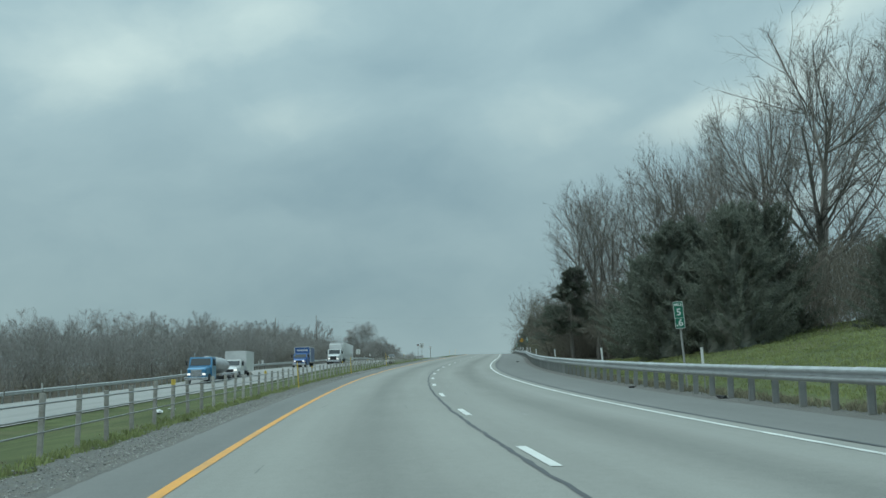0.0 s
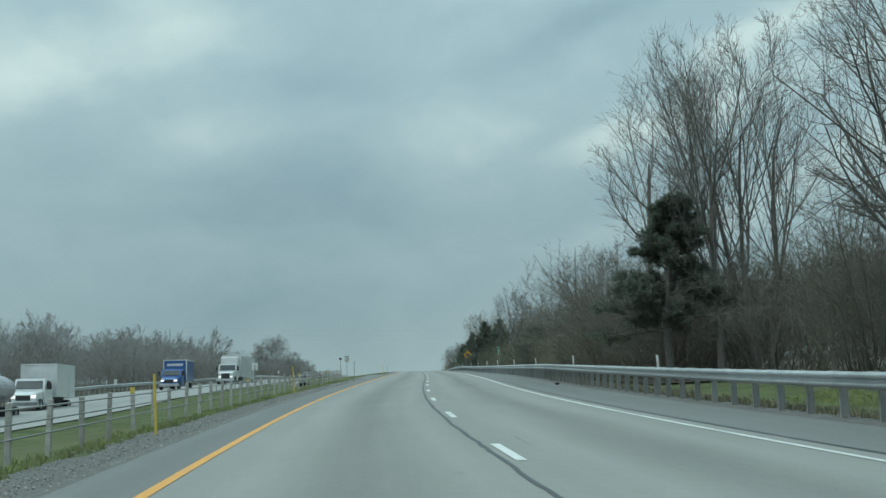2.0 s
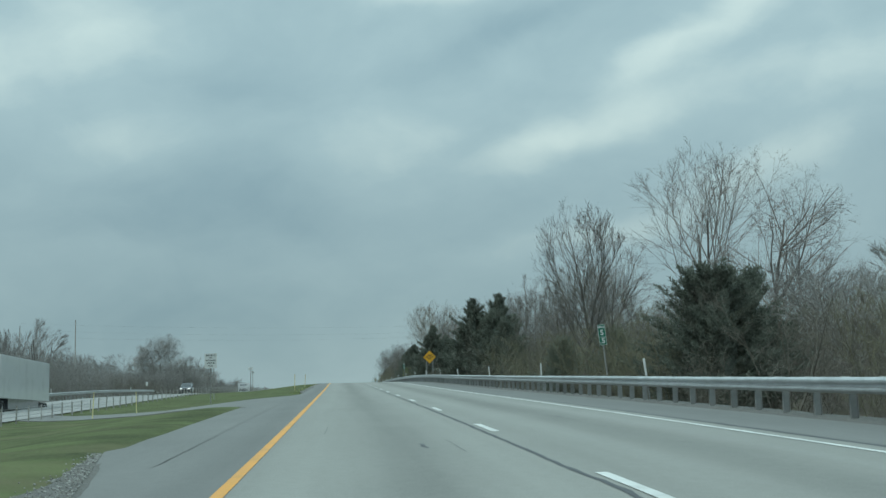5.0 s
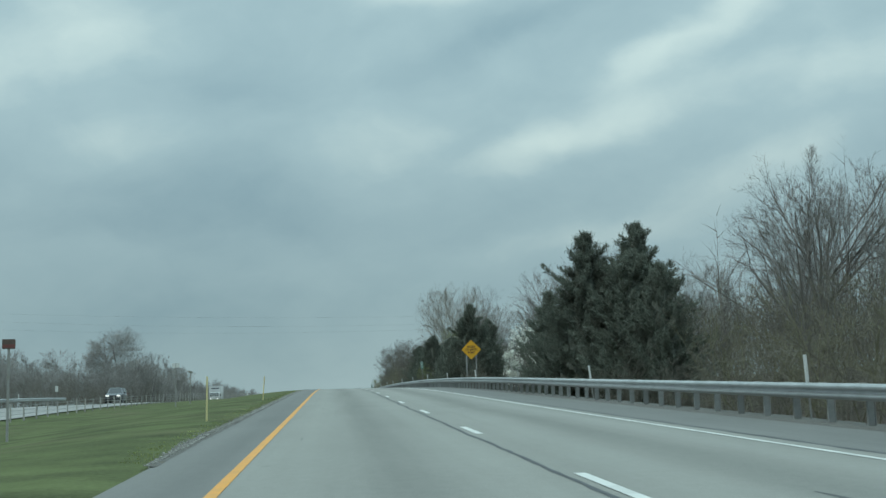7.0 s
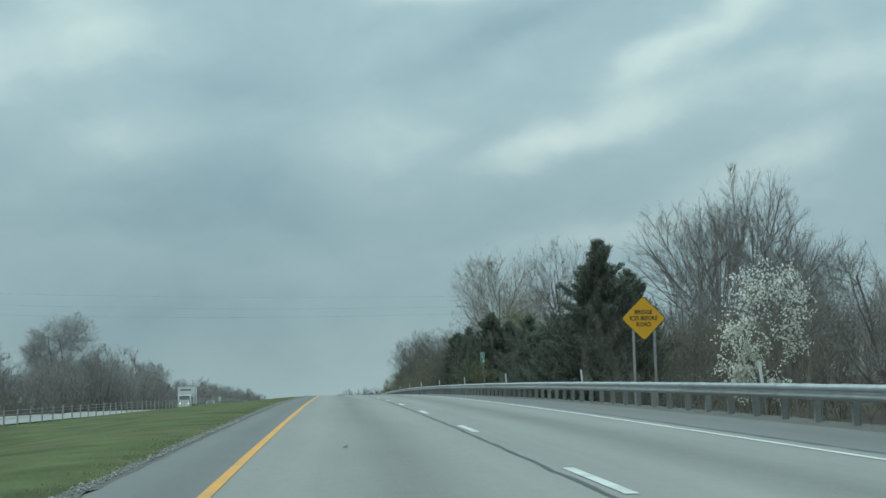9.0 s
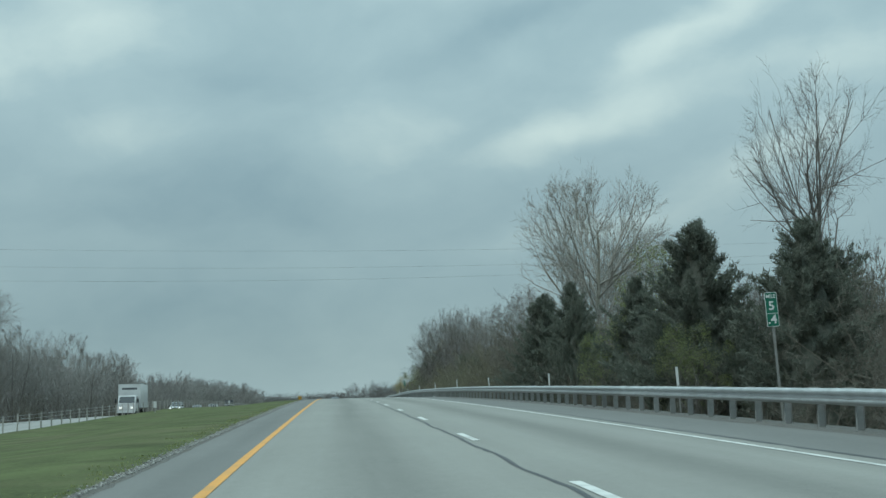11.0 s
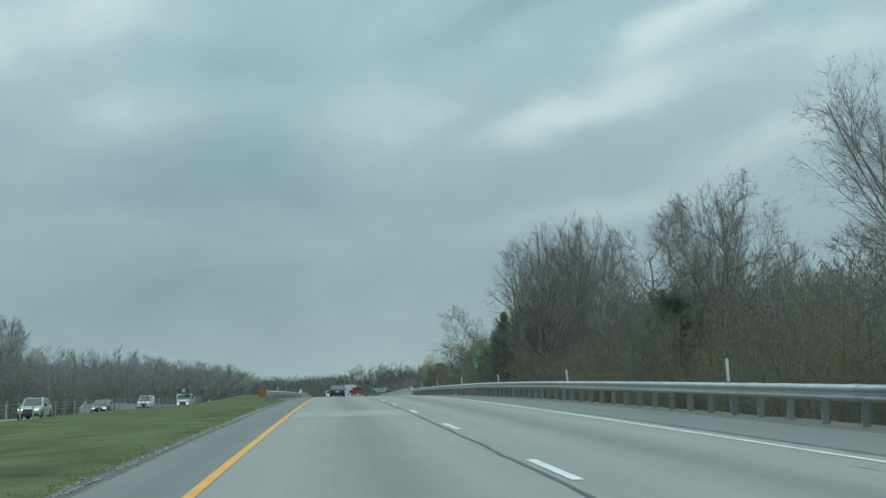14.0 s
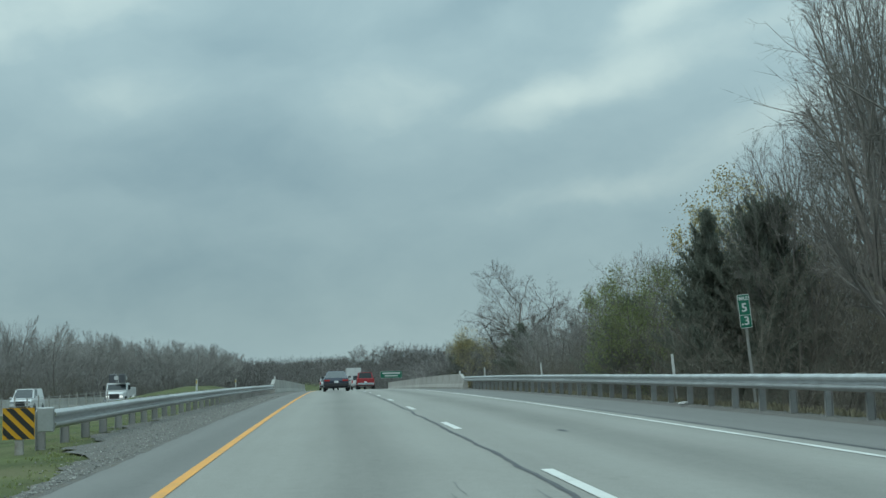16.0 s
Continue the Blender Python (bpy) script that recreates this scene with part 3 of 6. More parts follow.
for k in range(16):
    s0 = rw.uniform(6, 520) if k > 5 else rw.uniform(424, 434)
    stripe("trim", M["tar"], (2.2 if k <= 5 else rw.choice((1.8, 5.5))) + rw.uniform(-0.5, 0.5), rw.uniform(0.04, 0.09), s0, s0 + rw.uniform(0.4, 1.2), 0.003, 0.1, 0.12, k * 5.3, "small dark oil stain in the lane", 0.95)
for s0, o0 in ((24.5, 4.75), (50.5, 4.6), (181, 4.9), (246.5, 5.0), (420.5, 4.1), (466, 4.4), (486.5, 4.7)):
    stripe("trim", M["patch"], o0, 0.10, s0, s0 + 0.5, 0.004, 0.1, 0.03, s0, "pale scuff left by a lost road stud", 0.8)
# ======== guard rails, posts and barriers ========
def rail_mesh(length):
    """A W-shaped steel beam along y, thin, its front towards -x."""
    prof = [(0.0, -0.155), (-0.012, -0.15), (-0.075, -0.105), (-0.08, -0.08), (-0.075, -0.055), (-0.005, -0.02), (0.0, 0.0), (-0.005, 0.02), (-0.075, 0.055), (-0.08, 0.08), (-0.075, 0.105), (-0.012, 0.15), (0.0, 0.155)]
    ring = prof + [(x + 0.006, z) for x, z in reversed(prof)]
    bm = bmesh.new()
    loft(bm, [[(x, y, z) for x, z in ring] for y in (0.0, length + 0.05)])
    me = bpy.data.meshes.new("beam")
    bmesh.ops.recalc_face_normals(bm, faces=bm.faces)
    bm.to_mesh(me)
    bm.free()
    me.materials.append(M["steel"])
    return me


def post_mesh(height, below=0.6, w=0.075, d=0.15, mat="post_steel"):
    """An I-shaped steel post, its foot sunk in the ground."""
    t = 0.011
    sec = [(-w / 2, -d / 2), (w / 2, -d / 2), (w / 2, -d / 2 + t), (t / 2, -d / 2 + t), (t / 2, d / 2 - t), (w / 2, d / 2 - t), (w / 2, d / 2), (-w / 2, d / 2), (-w / 2, d / 2 - t), (-t / 2, d / 2 - t), (-t / 2, -d / 2 + t), (-w / 2, -d / 2 + t)]
    bm = bmesh.new()
    loft(bm, [[(y, x, z) for x, y in sec] for z in (-below, height)])
    me = bpy.data.meshes.new("post")
    bmesh.ops.recalc_face_normals(bm, faces=bm.faces)
    bm.to_mesh(me)
    bm.free()
    me.materials.append(M[mat])
    return me


def block_mesh():
    bm = box(bmesh.new(), -0.075, 0.075, -0.05, 0.05, -0.17, 0.17)
    me = bpy.data.meshes.new("blockout")
    bm.to_mesh(me)
    bm.free()
    me.materials.append(M["wood_post"])
    return me


def guard_rail(label, s0, s1, off, top, side, post_step=1.905, base=None, blocks=True, off_fun=None, limit=300):
    """side: +1 when the beam's front faces smaller offsets."""
    root = thing("guard_rail", label, "guard rail", "", None)
    panel = 7.62
    beam, post, block = rail_mesh(panel), post_mesh(top - 0.02, 0.9), block_mesh()
    where = off_fun or (lambda s: off)
    base = base or (lambda s, o: 0.0)
    s = s0
    while s < s1 - 1:
        a, b = rd(s, where(s), base(s, where(s)) + top - 0.155), rd(s + panel, where(s + panel), base(s + panel, where(s + panel)) + top - 0.155)
        d = b - a
        yaw, tilt = math.atan2(-d.x, d.y), math.atan2(d.z, math.hypot(d.x, d.y))
        m = Matrix.Translation(a) @ Matrix.Rotation(yaw, 4, "Z") @ Matrix.Rotation(tilt, 4, "X") @ Matrix.Diagonal((side, 1, 1, 1))
        place(beam, "beam", root, m)
        s += panel
    rng = random.Random(7)
    n, s = 0, s0 + 0.3
    while s < s1 and n < limit:
        o = where(s) + side * 0.235
        lean = radians(rng.uniform(-1.6, 1.6))
        place(post, "post", root, frame_at(s, o, base(s, o) + rng.uniform(-0.015, 0.01)) @ Matrix.Rotation(lean, 4, "X"))
        if blocks:
            place(block, "blockout", root, frame_at(s, where(s) + side * 0.085, base(s, where(s)) + top - 0.155))
        s += post_step
        n += 1
    return root


def rail_lift(s, o):
    """The rail stands higher along the bend than on the straight."""
    return float(np.interp(s, [80, 108, 135, 178, 450, 478, 505, 525, 560], [0.0, 0.05, 0.05, -0.09, -0.09, -0.05, -0.04, -0.07, -0.03]))


guard_rail("long galvanised steel guard rail on steel posts along the wide shoulder", -10, 575, 10.62, 0.82, 1, 1.905, rail_lift, limit=310)
guard_rail("galvanised guard rail along the opposite carriageway's outer edge", 20, 346, -26.9, 0.8, -1, 1.905, lambda s, o: opp_h(s, max(o, -26.9)), False, limit=290)
guard_rail("short galvanised guard rail leading to the bridge parapet", 509.6, 578, -2.95, 0.645, -1, 1.905, lambda s, o: -0.1, True, lambda s: -2.95 + 0.45 * smooth(s, 515, 578))


def hazard_board():
    """The striped board and flat end plate at the start of the left rail."""
    root = thing("hazard_marker", "yellow and black diagonally striped hazard board at the rail's end", "road sign", m=frame_at(508.9, -3.29, 0.10))
    part("panel", box(bmesh.new(), -0.24, 0.24, -0.012, 0.0, 0.02, 0.50), M["sign_yellow"], root)
    for k in range(-3, 4):
        bm = bmesh.new()
        c = k * 0.21
        pts = [(-0.235, c + 0.32), (-0.235, c + 0.435), (0.235, c - 0.15 + 0.115), (0.235, c - 0.15)]
        poly = [Vector((x, -0.0165, z)) for x, z in pts]
        zlo, zhi = 0.025, 0.495
        clipped = []
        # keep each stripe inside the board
        for lim, sign in ((zlo, 1), (zhi, -1)):
            src, clipped = (poly if not clipped else clipped), []
            for i in range(len(src)):
                p, q = src[i], src[(i + 1) % len(src)]
                inp, inq = sign * (p.z - lim) >= 0, sign * (q.z - lim) >= 0
                if inp:
                    clipped.append(p)
                if inp != inq:
                    clipped.append(p.lerp(q, (lim - p.z) / (q.z - p.z)))
            if not clipped:
                break
        if len(clipped) >= 3:
            f = [bm.verts.new(p) for p in clipped] 
            g = [bm.verts.new(p + Vector((0, 0.004, 0))) for p in clipped]
            bm.faces.new(f)
            bm.faces.new(list(reversed(g)))
            for i in range(len(f)):
                bm.faces.new((f[i], g[i], g[(i + 1) % len(f)], f[(i + 1) % len(f)]))
            part("stripe", bm, M["sign_black"], root)
        else:
            bm.free()
    part("post", box(bmesh.new(), -0.06, 0.06, 0.0, 0.08, -0.7, 0.3), M["wood_post"], root)
    part("end_plate", box(bmesh.new(), 0.26, 0.52, 0.02, 0.10, 0.12, 0.5, 0.02), M["steel"], root, "flat galvanised end plate")
    return root


hazard_board()


def parapet(label, o, s0, s1, side, base, height=1.0, ends=True):
    root = thing("bridge_parapet", label, "parapet")
    prof = [(-0.20, -0.3), (-0.20, 0.08), (-0.12, 0.32), (-0.07, height), (0.16, height), (0.2, -0.3)]
    L = 6.0
    bm = bmesh.new()
    loft(bm, [[(side * x, y, z) for x, z in prof] for y in (0.012, L - 0.012)])
    bmesh.ops.recalc_face_normals(bm, faces=bm.faces)
    me = bpy.data.meshes.new("panel")
    bm.to_mesh(me)
    bm.free()
    me.materials.append(M["concrete"])
    s = s0
    while s < s1:
        place(me, "panel", root, frame_at(s, o, base(s, o), pitch=True))
        s += L
    if ends:
        bm = bmesh.new()
        loft(bm, [[(side * x, y, min(z, zt)) for x, z in prof] for y, zt in ((-3.2, 0.62), (-1.4, 0.78), (0.0, height))])
        part("end_block", bm, M["concrete"], root).matrix_basis = frame_at(s0, o, base(s0, o), pitch=True)
        part("delineator", box(bmesh.new(), -0.05, 0.05, -0.02, 0.02, height, height + 0.22), M["flex_white"], root).matrix_basis = frame_at(s0 + 0.4, o, base(s0, o))
    return root


parapet("pale concrete bridge parapet joining the long guard rail", 10.75, 581, 690, 1, lambda s, o: 0.0, 1.02)
parapet("pale concrete bridge parapet on the median side", -2.55, 582, 690, -1, lambda s, o: -0.02, 0.98)
parapet("pale concrete parapet on the far side of the opposite bridge", -27.2, 577, 664, -1, lambda s, o: opp_h(s, -26.6), 1.05)
parapet("pale concrete parapet on the near side of the opposite bridge", -15.2, 600, 690, 1, lambda s, o: opp_h(s, -15.5), 0.98)


def cable_barrier(label, s0, s1, step, off, height, base, yellow_every=0, seed=1):
    root = thing("cable_barrier", label, "barrier")
    rng = random.Random(seed)
    bm = box(bmesh.new(), -0.036, 0.036, -0.04, 0.04, -0.6, height, 0.01)
    wood = part("post", bm, M["wood_post"], root)
    bm = bmesh.new()
    box(bm, -0.038, 0.038, -0.042, 0.042, height - 0.10, height + 0.004)
    capped = part("cap", bm, M["flex_yellow"], None)
    cap_mesh = capped.data
    bpy.data.objects.remove(capped)
    s, k, tops = s0, 0, []
    while s <= s1:
        o = off(s)
        m = frame_at(s, o, base(s, o), rng.uniform(-6, 6)) @ Matrix.Rotation(radians(rng.uniform(-2.5, 2.5)), 4, "Y") @ Matrix.Rotation(radians(rng.uniform(-2, 2)), 4, "X") @ Matrix.Diagonal((1, 1, rng.uniform(0.93, 1.06), 1))
        if k == 0:
            wood.matrix_basis = m
        else:
            p = place(wood.data, "post", root, m)
        if yellow_every and k % yellow_every == 2:
            place(cap_mesh, "cap", root, m)
        tops.append((s, o))
        s += step * rng.uniform(0.93, 1.07)
        k += 1
    for z in (height * 0.88, height * 0.66, height * 0.44):
        cu = bpy.data.curves.new("cable", "CURVE")
        cu.dimensions, cu.bevel_depth, cu.bevel_resolution = "3D", 0.012, 0
        sp = cu.splines.new("POLY")
        sp.points.add(len(tops) - 1)
        for p, (s, o) in zip(sp.points, tops):
            p.co = (*rd(s, o + 0.075, base(s, o) + z), 1)
        ob = new("cable", cu)
        me = bpy.data.meshes.new_from_object(ob.evaluated_get(bpy.context.evaluated_depsgraph_get()))
        bpy.data.objects.remove(ob)
        me.materials.clear()
        me.materials.append(M["cable"])
        new("cable", me).parent = root
    return root


cable_barrier("weathered timber posts with three steel cables beside the gravel", 4, 150, 2.05, lambda s: -2.4 - 0.15 * smooth(s, 120, 150), 0.82, ground_h, 9, 3)
cable_barrier("row of weathered posts with steel cables along the median's far side", 168, 585, 2.75, lambda s: -14.7, 0.86, ground_h, 0, 5)


def flexible_post(name, label, s, o, h, mat, height=1.0, width=0.09, group="", lean=0.0, head=None):
    root = thing(name, label, "marker post", group, frame_at(s, o, h, 0) @ Matrix.Rotation(radians(lean), 4, "Y"))
    bm = bmesh.new()
    ring = [(-width / 2, 0.012), (-width / 2 + 0.012, -0.008), (width / 2 - 0.012, -0.008), (width / 2, 0.012), (width / 2 - 0.014, 0.002), (-width / 2 + 0.014, 0.002)]
    foot = 0.55 * height if mat is M["flex_white"] else -0.2
    loft(bm, [[(x, y, z) for x, y in ring] for z in (foot, height)])
    part("post", bm, mat, root)
    if foot > 0:
        part("stake", box(bmesh.new(), -0.02, 0.02, -0.008, 0.02, -0.3, foot + 0.06), M["post_steel"], root, "dull steel stake")
    part("reflector", box(bmesh.new(), -width / 2 + 0.01, width / 2 - 0.01, -0.014, -0.009, height - 0.17, height - 0.04), head or (M["sign_white"] if mat is M["flex_white"] else M["flex_yellow"]), root)
    return root


RIGHT_POSTS = [37.3, 53.9, 76.1, 98.5, 121.2, 143.5, 166, 188.3, 211.2, 233.9, 257.0, 276.5, 297.2, 319.2, 342.6, 366.2, 389.0, 412.2, 434.4, 456.7, 479.1, 502.4, 524.9, 548.3, 571.0]
rng0 = random.Random(11)
for s in RIGHT_POSTS:
    flexible_post("delineator_post", "white plastic delineator post behind the guard rail", s, float(np.interp(s, [38, 52, 130, 211, 257, 366, 412, 502], [11.45, 10.95, 10.9, 11.02, 11.12, 11.25, 11.2, 11.35])), ground_h(s, 11.1), M["flex_white"], 1.27 - ground_h(s, 11.1) + rng0.uniform(-0.05, 0.08), 0.08, "delineators along the guard rail", rng0.uniform(-6.5, -1.0))
for s in (60, 98, 140, 185, 232, 280, 330):
    flexible_post("delineator_post", "white plastic delineator post behind the far guard rail", s, -27.6, ground_h(s, -27.6), M["flex_white"], 1.35, 0.10, "delineators along the far rail", rng0.uniform(-3, 3))
for s, o, hh, lean in ((80.6, -1.75, 1.08, -2), (50.4, -1.7, 1.05, -3), (112.6, -2.0, 1.15, -3), (178.0, -9.0, 0.9, 0)):
    flexible_post("marker_post", "yellow plastic marker post in the verge", s, o, ground_h(s, o), M["flex_yellow"], hh, 0.048, "yellow marker posts", lean)
for s, o, hh, lean in ((242.2, -2.2, 1.17, 0.5), (270.3, -2.2, 1.13, 4), (213.9, -11.35, 1.35, 3), (220.1, -10.1, 1.2, -2)):
    flexible_post("marker_post", "faded pale yellow plastic marker post in the grass", s, o, ground_h(s, o), M["pale_yellow"], hh, 0.048, "yellow marker posts", lean, M["pale_yellow"])
for s in (537.2, 557.0):
    flexible_post("marker_post", "white plastic marker post with a yellow reflector", s, -3.5, -0.1, M["flex_white"], 1.05, 0.07, "yellow marker posts", 0, M["flex_yellow"])


# ======== signs ========
def rounded_panel(bm, w, h, z0, y0, y1, r=0.03):
    pts = []
    for cx, cz, a0 in ((w / 2 - r, h - r, 0), (-w / 2 + r, h - r, 90), (-w / 2 + r, r, 180), (w / 2 - r, r, 270)):
        for k in range(4):
            a = radians(a0 + 30 * k)
            pts.append((cx + r * math.cos(a), z0 + cz + r * math.sin(a)))
    return loft(bm, [[(x, y, z) for x, z in pts] for y in (y0, y1)])


def mile_marker(s, o, top, digits, lean):
    g = ground_h(s, o)
    root = thing("mile_marker", "green mile marker sign with white border on a steel post", "road sign", "mile markers", frame_at(s, o, g, -3) @ Matrix.Rotation(radians(lean), 4, "Y"))
    w, h = 0.30, 0.84
    z0 = top - g - h
    part("post", box(bmesh.new(), -0.03, 0.03, 0.0, 0.035, -0.4, z0 + 0.5, 0.004), M["post_steel"], root)
    panel = part("panel", rounded_panel(bmesh.new(), w, h, z0, -0.02, -0.016), M["sign_white"], root)
    part("face", rounded_panel(bmesh.new(), w - 0.028, h - 0.028, z0 + 0.014, -0.024, -0.0195, 0.022), M["sign_green"], root)
    part("border", box(bmesh.new(), -w / 2 + 0.012, w / 2 - 0.012, -0.027, -0.0235, z0 + 0.315, z0 + 0.327), M["sign_white"], root)
    lettering("lettering", "MILE", 0.125, M["sign_white"], root, 0, z0 + 0.735, -0.0275, 0.92)
    lettering("lettering", digits[0], 0.30, M["sign_white"], root, 0, z0 + 0.50, -0.0275, 1.05)
    lettering("lettering", "." + digits[1], 0.30, M["sign_white"], root, -0.01, z0 + 0.17, -0.0275, 1.05)
    return root


mile_marker(38.8, 11.25, 2.72, "56", -4.5)
mile_marker(198.8, 11.85, 2.80, "55", -5.0)
mile_marker(359.6, 12.0, 3.0, "54", -3.0)
mile_marker(519.9, 12.0, 2.72, "53", -4.5)


def warning_sign():
    s, o = 315.5, 12.85
    g = ground_h(s, o)
    root = thing("warning_sign", "yellow diamond warning sign on two steel posts behind the rail", "road sign", m=frame_at(s, o, g, -2))
    r = 0.86
    zc = 3.95 - g - r
    def diamond(rr, y0, y1):
        pts = []
        c = 0.05
        for ax, az in ((0, 1), (-1, 0), (0, -1), (1, 0)):
            px, pz = ax * rr, az * rr
            tx, tz = -az, ax
            for e in (-c, 0, c):
                k = c - abs(e) if e == 0 else 0
                pts.append((px * (1 - c / rr + (0.4 * c / rr if e == 0 else 0)) - az * e, zc + pz * (1 - c / rr + (0.4 * c / rr if e == 0 else 0)) + ax * e))
        return loft(bmesh.new(), [[(x, y, z) for x, z in pts] for y in (y0, y1)])
    part("panel", diamond(r, -0.004, 0.0), M["sign_black"], root)
    part("face", diamond(r - 0.03, -0.009, -0.0035), M["sign_yellow"], root)
    for x in (-0.40, 0.40):
        part("post", box(bmesh.new(), x - 0.045, x + 0.045, 0.004, 0.06, -0.5, zc + 0.2, 0.005), M["post_steel"], root)
    for body, z, st in (("BRIDGE", 0.235, 0.86), ("ICES BEFORE", 0.0, 0.80), ("ROAD", -0.235, 0.86)):
        lettering("lettering", body, 0.235, M["sign_black"], root, 0, zc + z, -0.0125, st)
    return root


warning_sign()


def white_sign():
    s, o = 219.3, -6.0
    g = ground_h(s, o)
    root = thing("regulation_sign", "white rectangular sign with black words on a thin post", "road sign", m=frame_at(s, o, g, 4))
    z0 = 2.32 - g - 0.80
    part("post", box(bmesh.new(), -0.03, 0.03, 0.0, 0.03, -0.4, z0 + 0.6, 0.004), M["post_steel"], root)
    part("panel", rounded_panel(bmesh.new(), 0.66, 0.80, z0, -0.012, -0.004), M["sign_white"], root)
    for body, z, sz, st in (("EMERGENCY", 0.69, 0.115, 0.82), ("AND", 0.555, 0.08, 1.0), ("AUTHORIZED", 0.415, 0.115, 0.75), ("VEHICLES", 0.265, 0.115, 0.85), ("ONLY", 0.115, 0.115, 0.9)):
        lettering("lettering", body, sz, M["sign_black"], root, 0, z0 + z, -0.0155, st)
    return root


white_sign()


def plain_sign(label, s, o, w, h, top, mat, turn=0, posts=1, bars=(), bar_mat=None, name="road_sign"):
    g = ground_h(s, o)
    root = thing(name, label, "road sign", m=frame_at(s, o, g, turn))
    z0 = top - g - h
    for x in ([0] if posts == 1 else [-w * 0.3, w * 0.3]):
        part("post", box(bmesh.new(), x - 0.035, x + 0.035, 0.0, 0.05, -0.4, z0 + h * 0.7, 0.005), M["post_steel"], root)
    part("panel", rounded_panel(bmesh.new(), w, h, z0, -0.014, -0.004, min(w, h) * 0.08), mat, root)
    for x, z, bw, bh in bars:
        part("lettering_bar", box(bmesh.new(), w * (x - bw / 2), w * (x + bw / 2), -0.019, -0.0135, z0 + h * (z - bh / 2), z0 + h * (z + bh / 2)), bar_mat or M["sign_white"], root)
    return root


plain_sign("small dark sign with a red band in the median", 246.7, -8.4, 0.38, 0.29, 2.32, M["sign_brown"], 6, 1, [(0, 0.3, 0.9, 0.32)], M["sign_red"])
plain_sign("narrow white marker plate on a post behind the rail", 191.8, -28.3, 0.32, 0.62, 0.15, M["sign_white"], 0)
plain_sign("narrow white marker plate on a post beside the far carriageway", 350, -28.3, 0.32, 0.62, 0.95, M["sign_white"], 0)
plain_sign("white rectangular sign on a post in the median", 179, -12.4, 0.55, 0.7, 1.45, M["sign_white"], 180)
plain_sign("narrow white marker plate on a post beside the fence", 435.3, -13.0, 0.26, 0.5, 0.15, M["sign_white"], 0)
plain_sign("pair of small white panels seen from behind on a post", 287.8, -8.4, 0.44, 0.27, 1.98, M["sign_white"], 0, 1, [(0, 0.5, 0.06, 0.98)], M["post_steel"])
plain_sign("large green guide sign with white border beyond the bridge", 728, 12.7, 4.0, 1.3, 3.3, M["sign_green"], 0, 2, [(0, 0.70, 0.82, 0.2), (0, 0.33, 0.6, 0.17), (0, 0.975, 0.98, 0.03), (0, 0.025, 0.98, 0.03), (-0.49, 0.5, 0.008, 0.95), (0.49, 0.5, 0.008, 0.95)])


def utility_pole(label, s, o, height, arms=(), radius=0.16, base=None):
    g = ground_h(s, o) if base is None else base
    root = thing("utility_pole", label, "utility pole", m=frame_at(s, o, g))
    part("pole", cyl(bmesh.new(), (0, 0, -0.8), (0, 0, height), radius, radius * 0.62, 12), M["wood_post"], root)
    for z in arms:
        part("crossarm", box(bmesh.new(), -0.06, 0.06, -1.2, 1.2, z - 0.06, z + 0.06, 0.01), M["wood_post"], root)
    return root


utility_pole("tall slender dark timber pole standing among bare trees", 419.8, -52.5, 16.6, (), 0.17)
utility_pole("timber power pole half hidden in the leafless woods", 455, -72, 17.6, (16.0, 15.0), 0.17)
utility_pole("timber power pole half hidden in the roadside woods", 453, 62, 15.6, (14.4,), 0.17)
utility_pole("thin pole with a crossarm beside the median", 303.4, -9.2, 2.4, (2.3,), 0.045)


def power_line(z_left, z_mid, z_right):
    root = thing("power_line", "thin dark overhead power cable crossing the road", "cable", "overhead power cables")
    cu = bpy.data.curves.new("cable", "CURVE")
    cu.dimensions, cu.bevel_depth, cu.bevel_resolution = "3D", 0.0085, 1
    sp = cu.splines.new("POLY")
    n = 40
    sp.points.add(n)
    a, b = rd(455, -72), rd(453, 62)
    for k, p in enumerate(sp.points):
        u = k / n
        q = a.lerp(b, u)
        c = z_left * (1 - u) * (1 - 2 * u) + 4 * z_mid * u * (1 - u) + z_right * u * (2 * u - 1)
        p.co = (q.x, q.y, c, 1)
    ob = new("cable", cu)
    me = bpy.data.meshes.new_from_object(ob.evaluated_get(bpy.context.evaluated_depsgraph_get()))
    bpy.data.objects.remove(ob)
    me.materials.clear()
    me.materials.append(M["cable"])
    new("cable", me).parent = root


power_line(27.4, 25.15, 26.9)
power_line(28.9, 26.35, 27.5)
power_line(30.3, 28.0, 28.5)


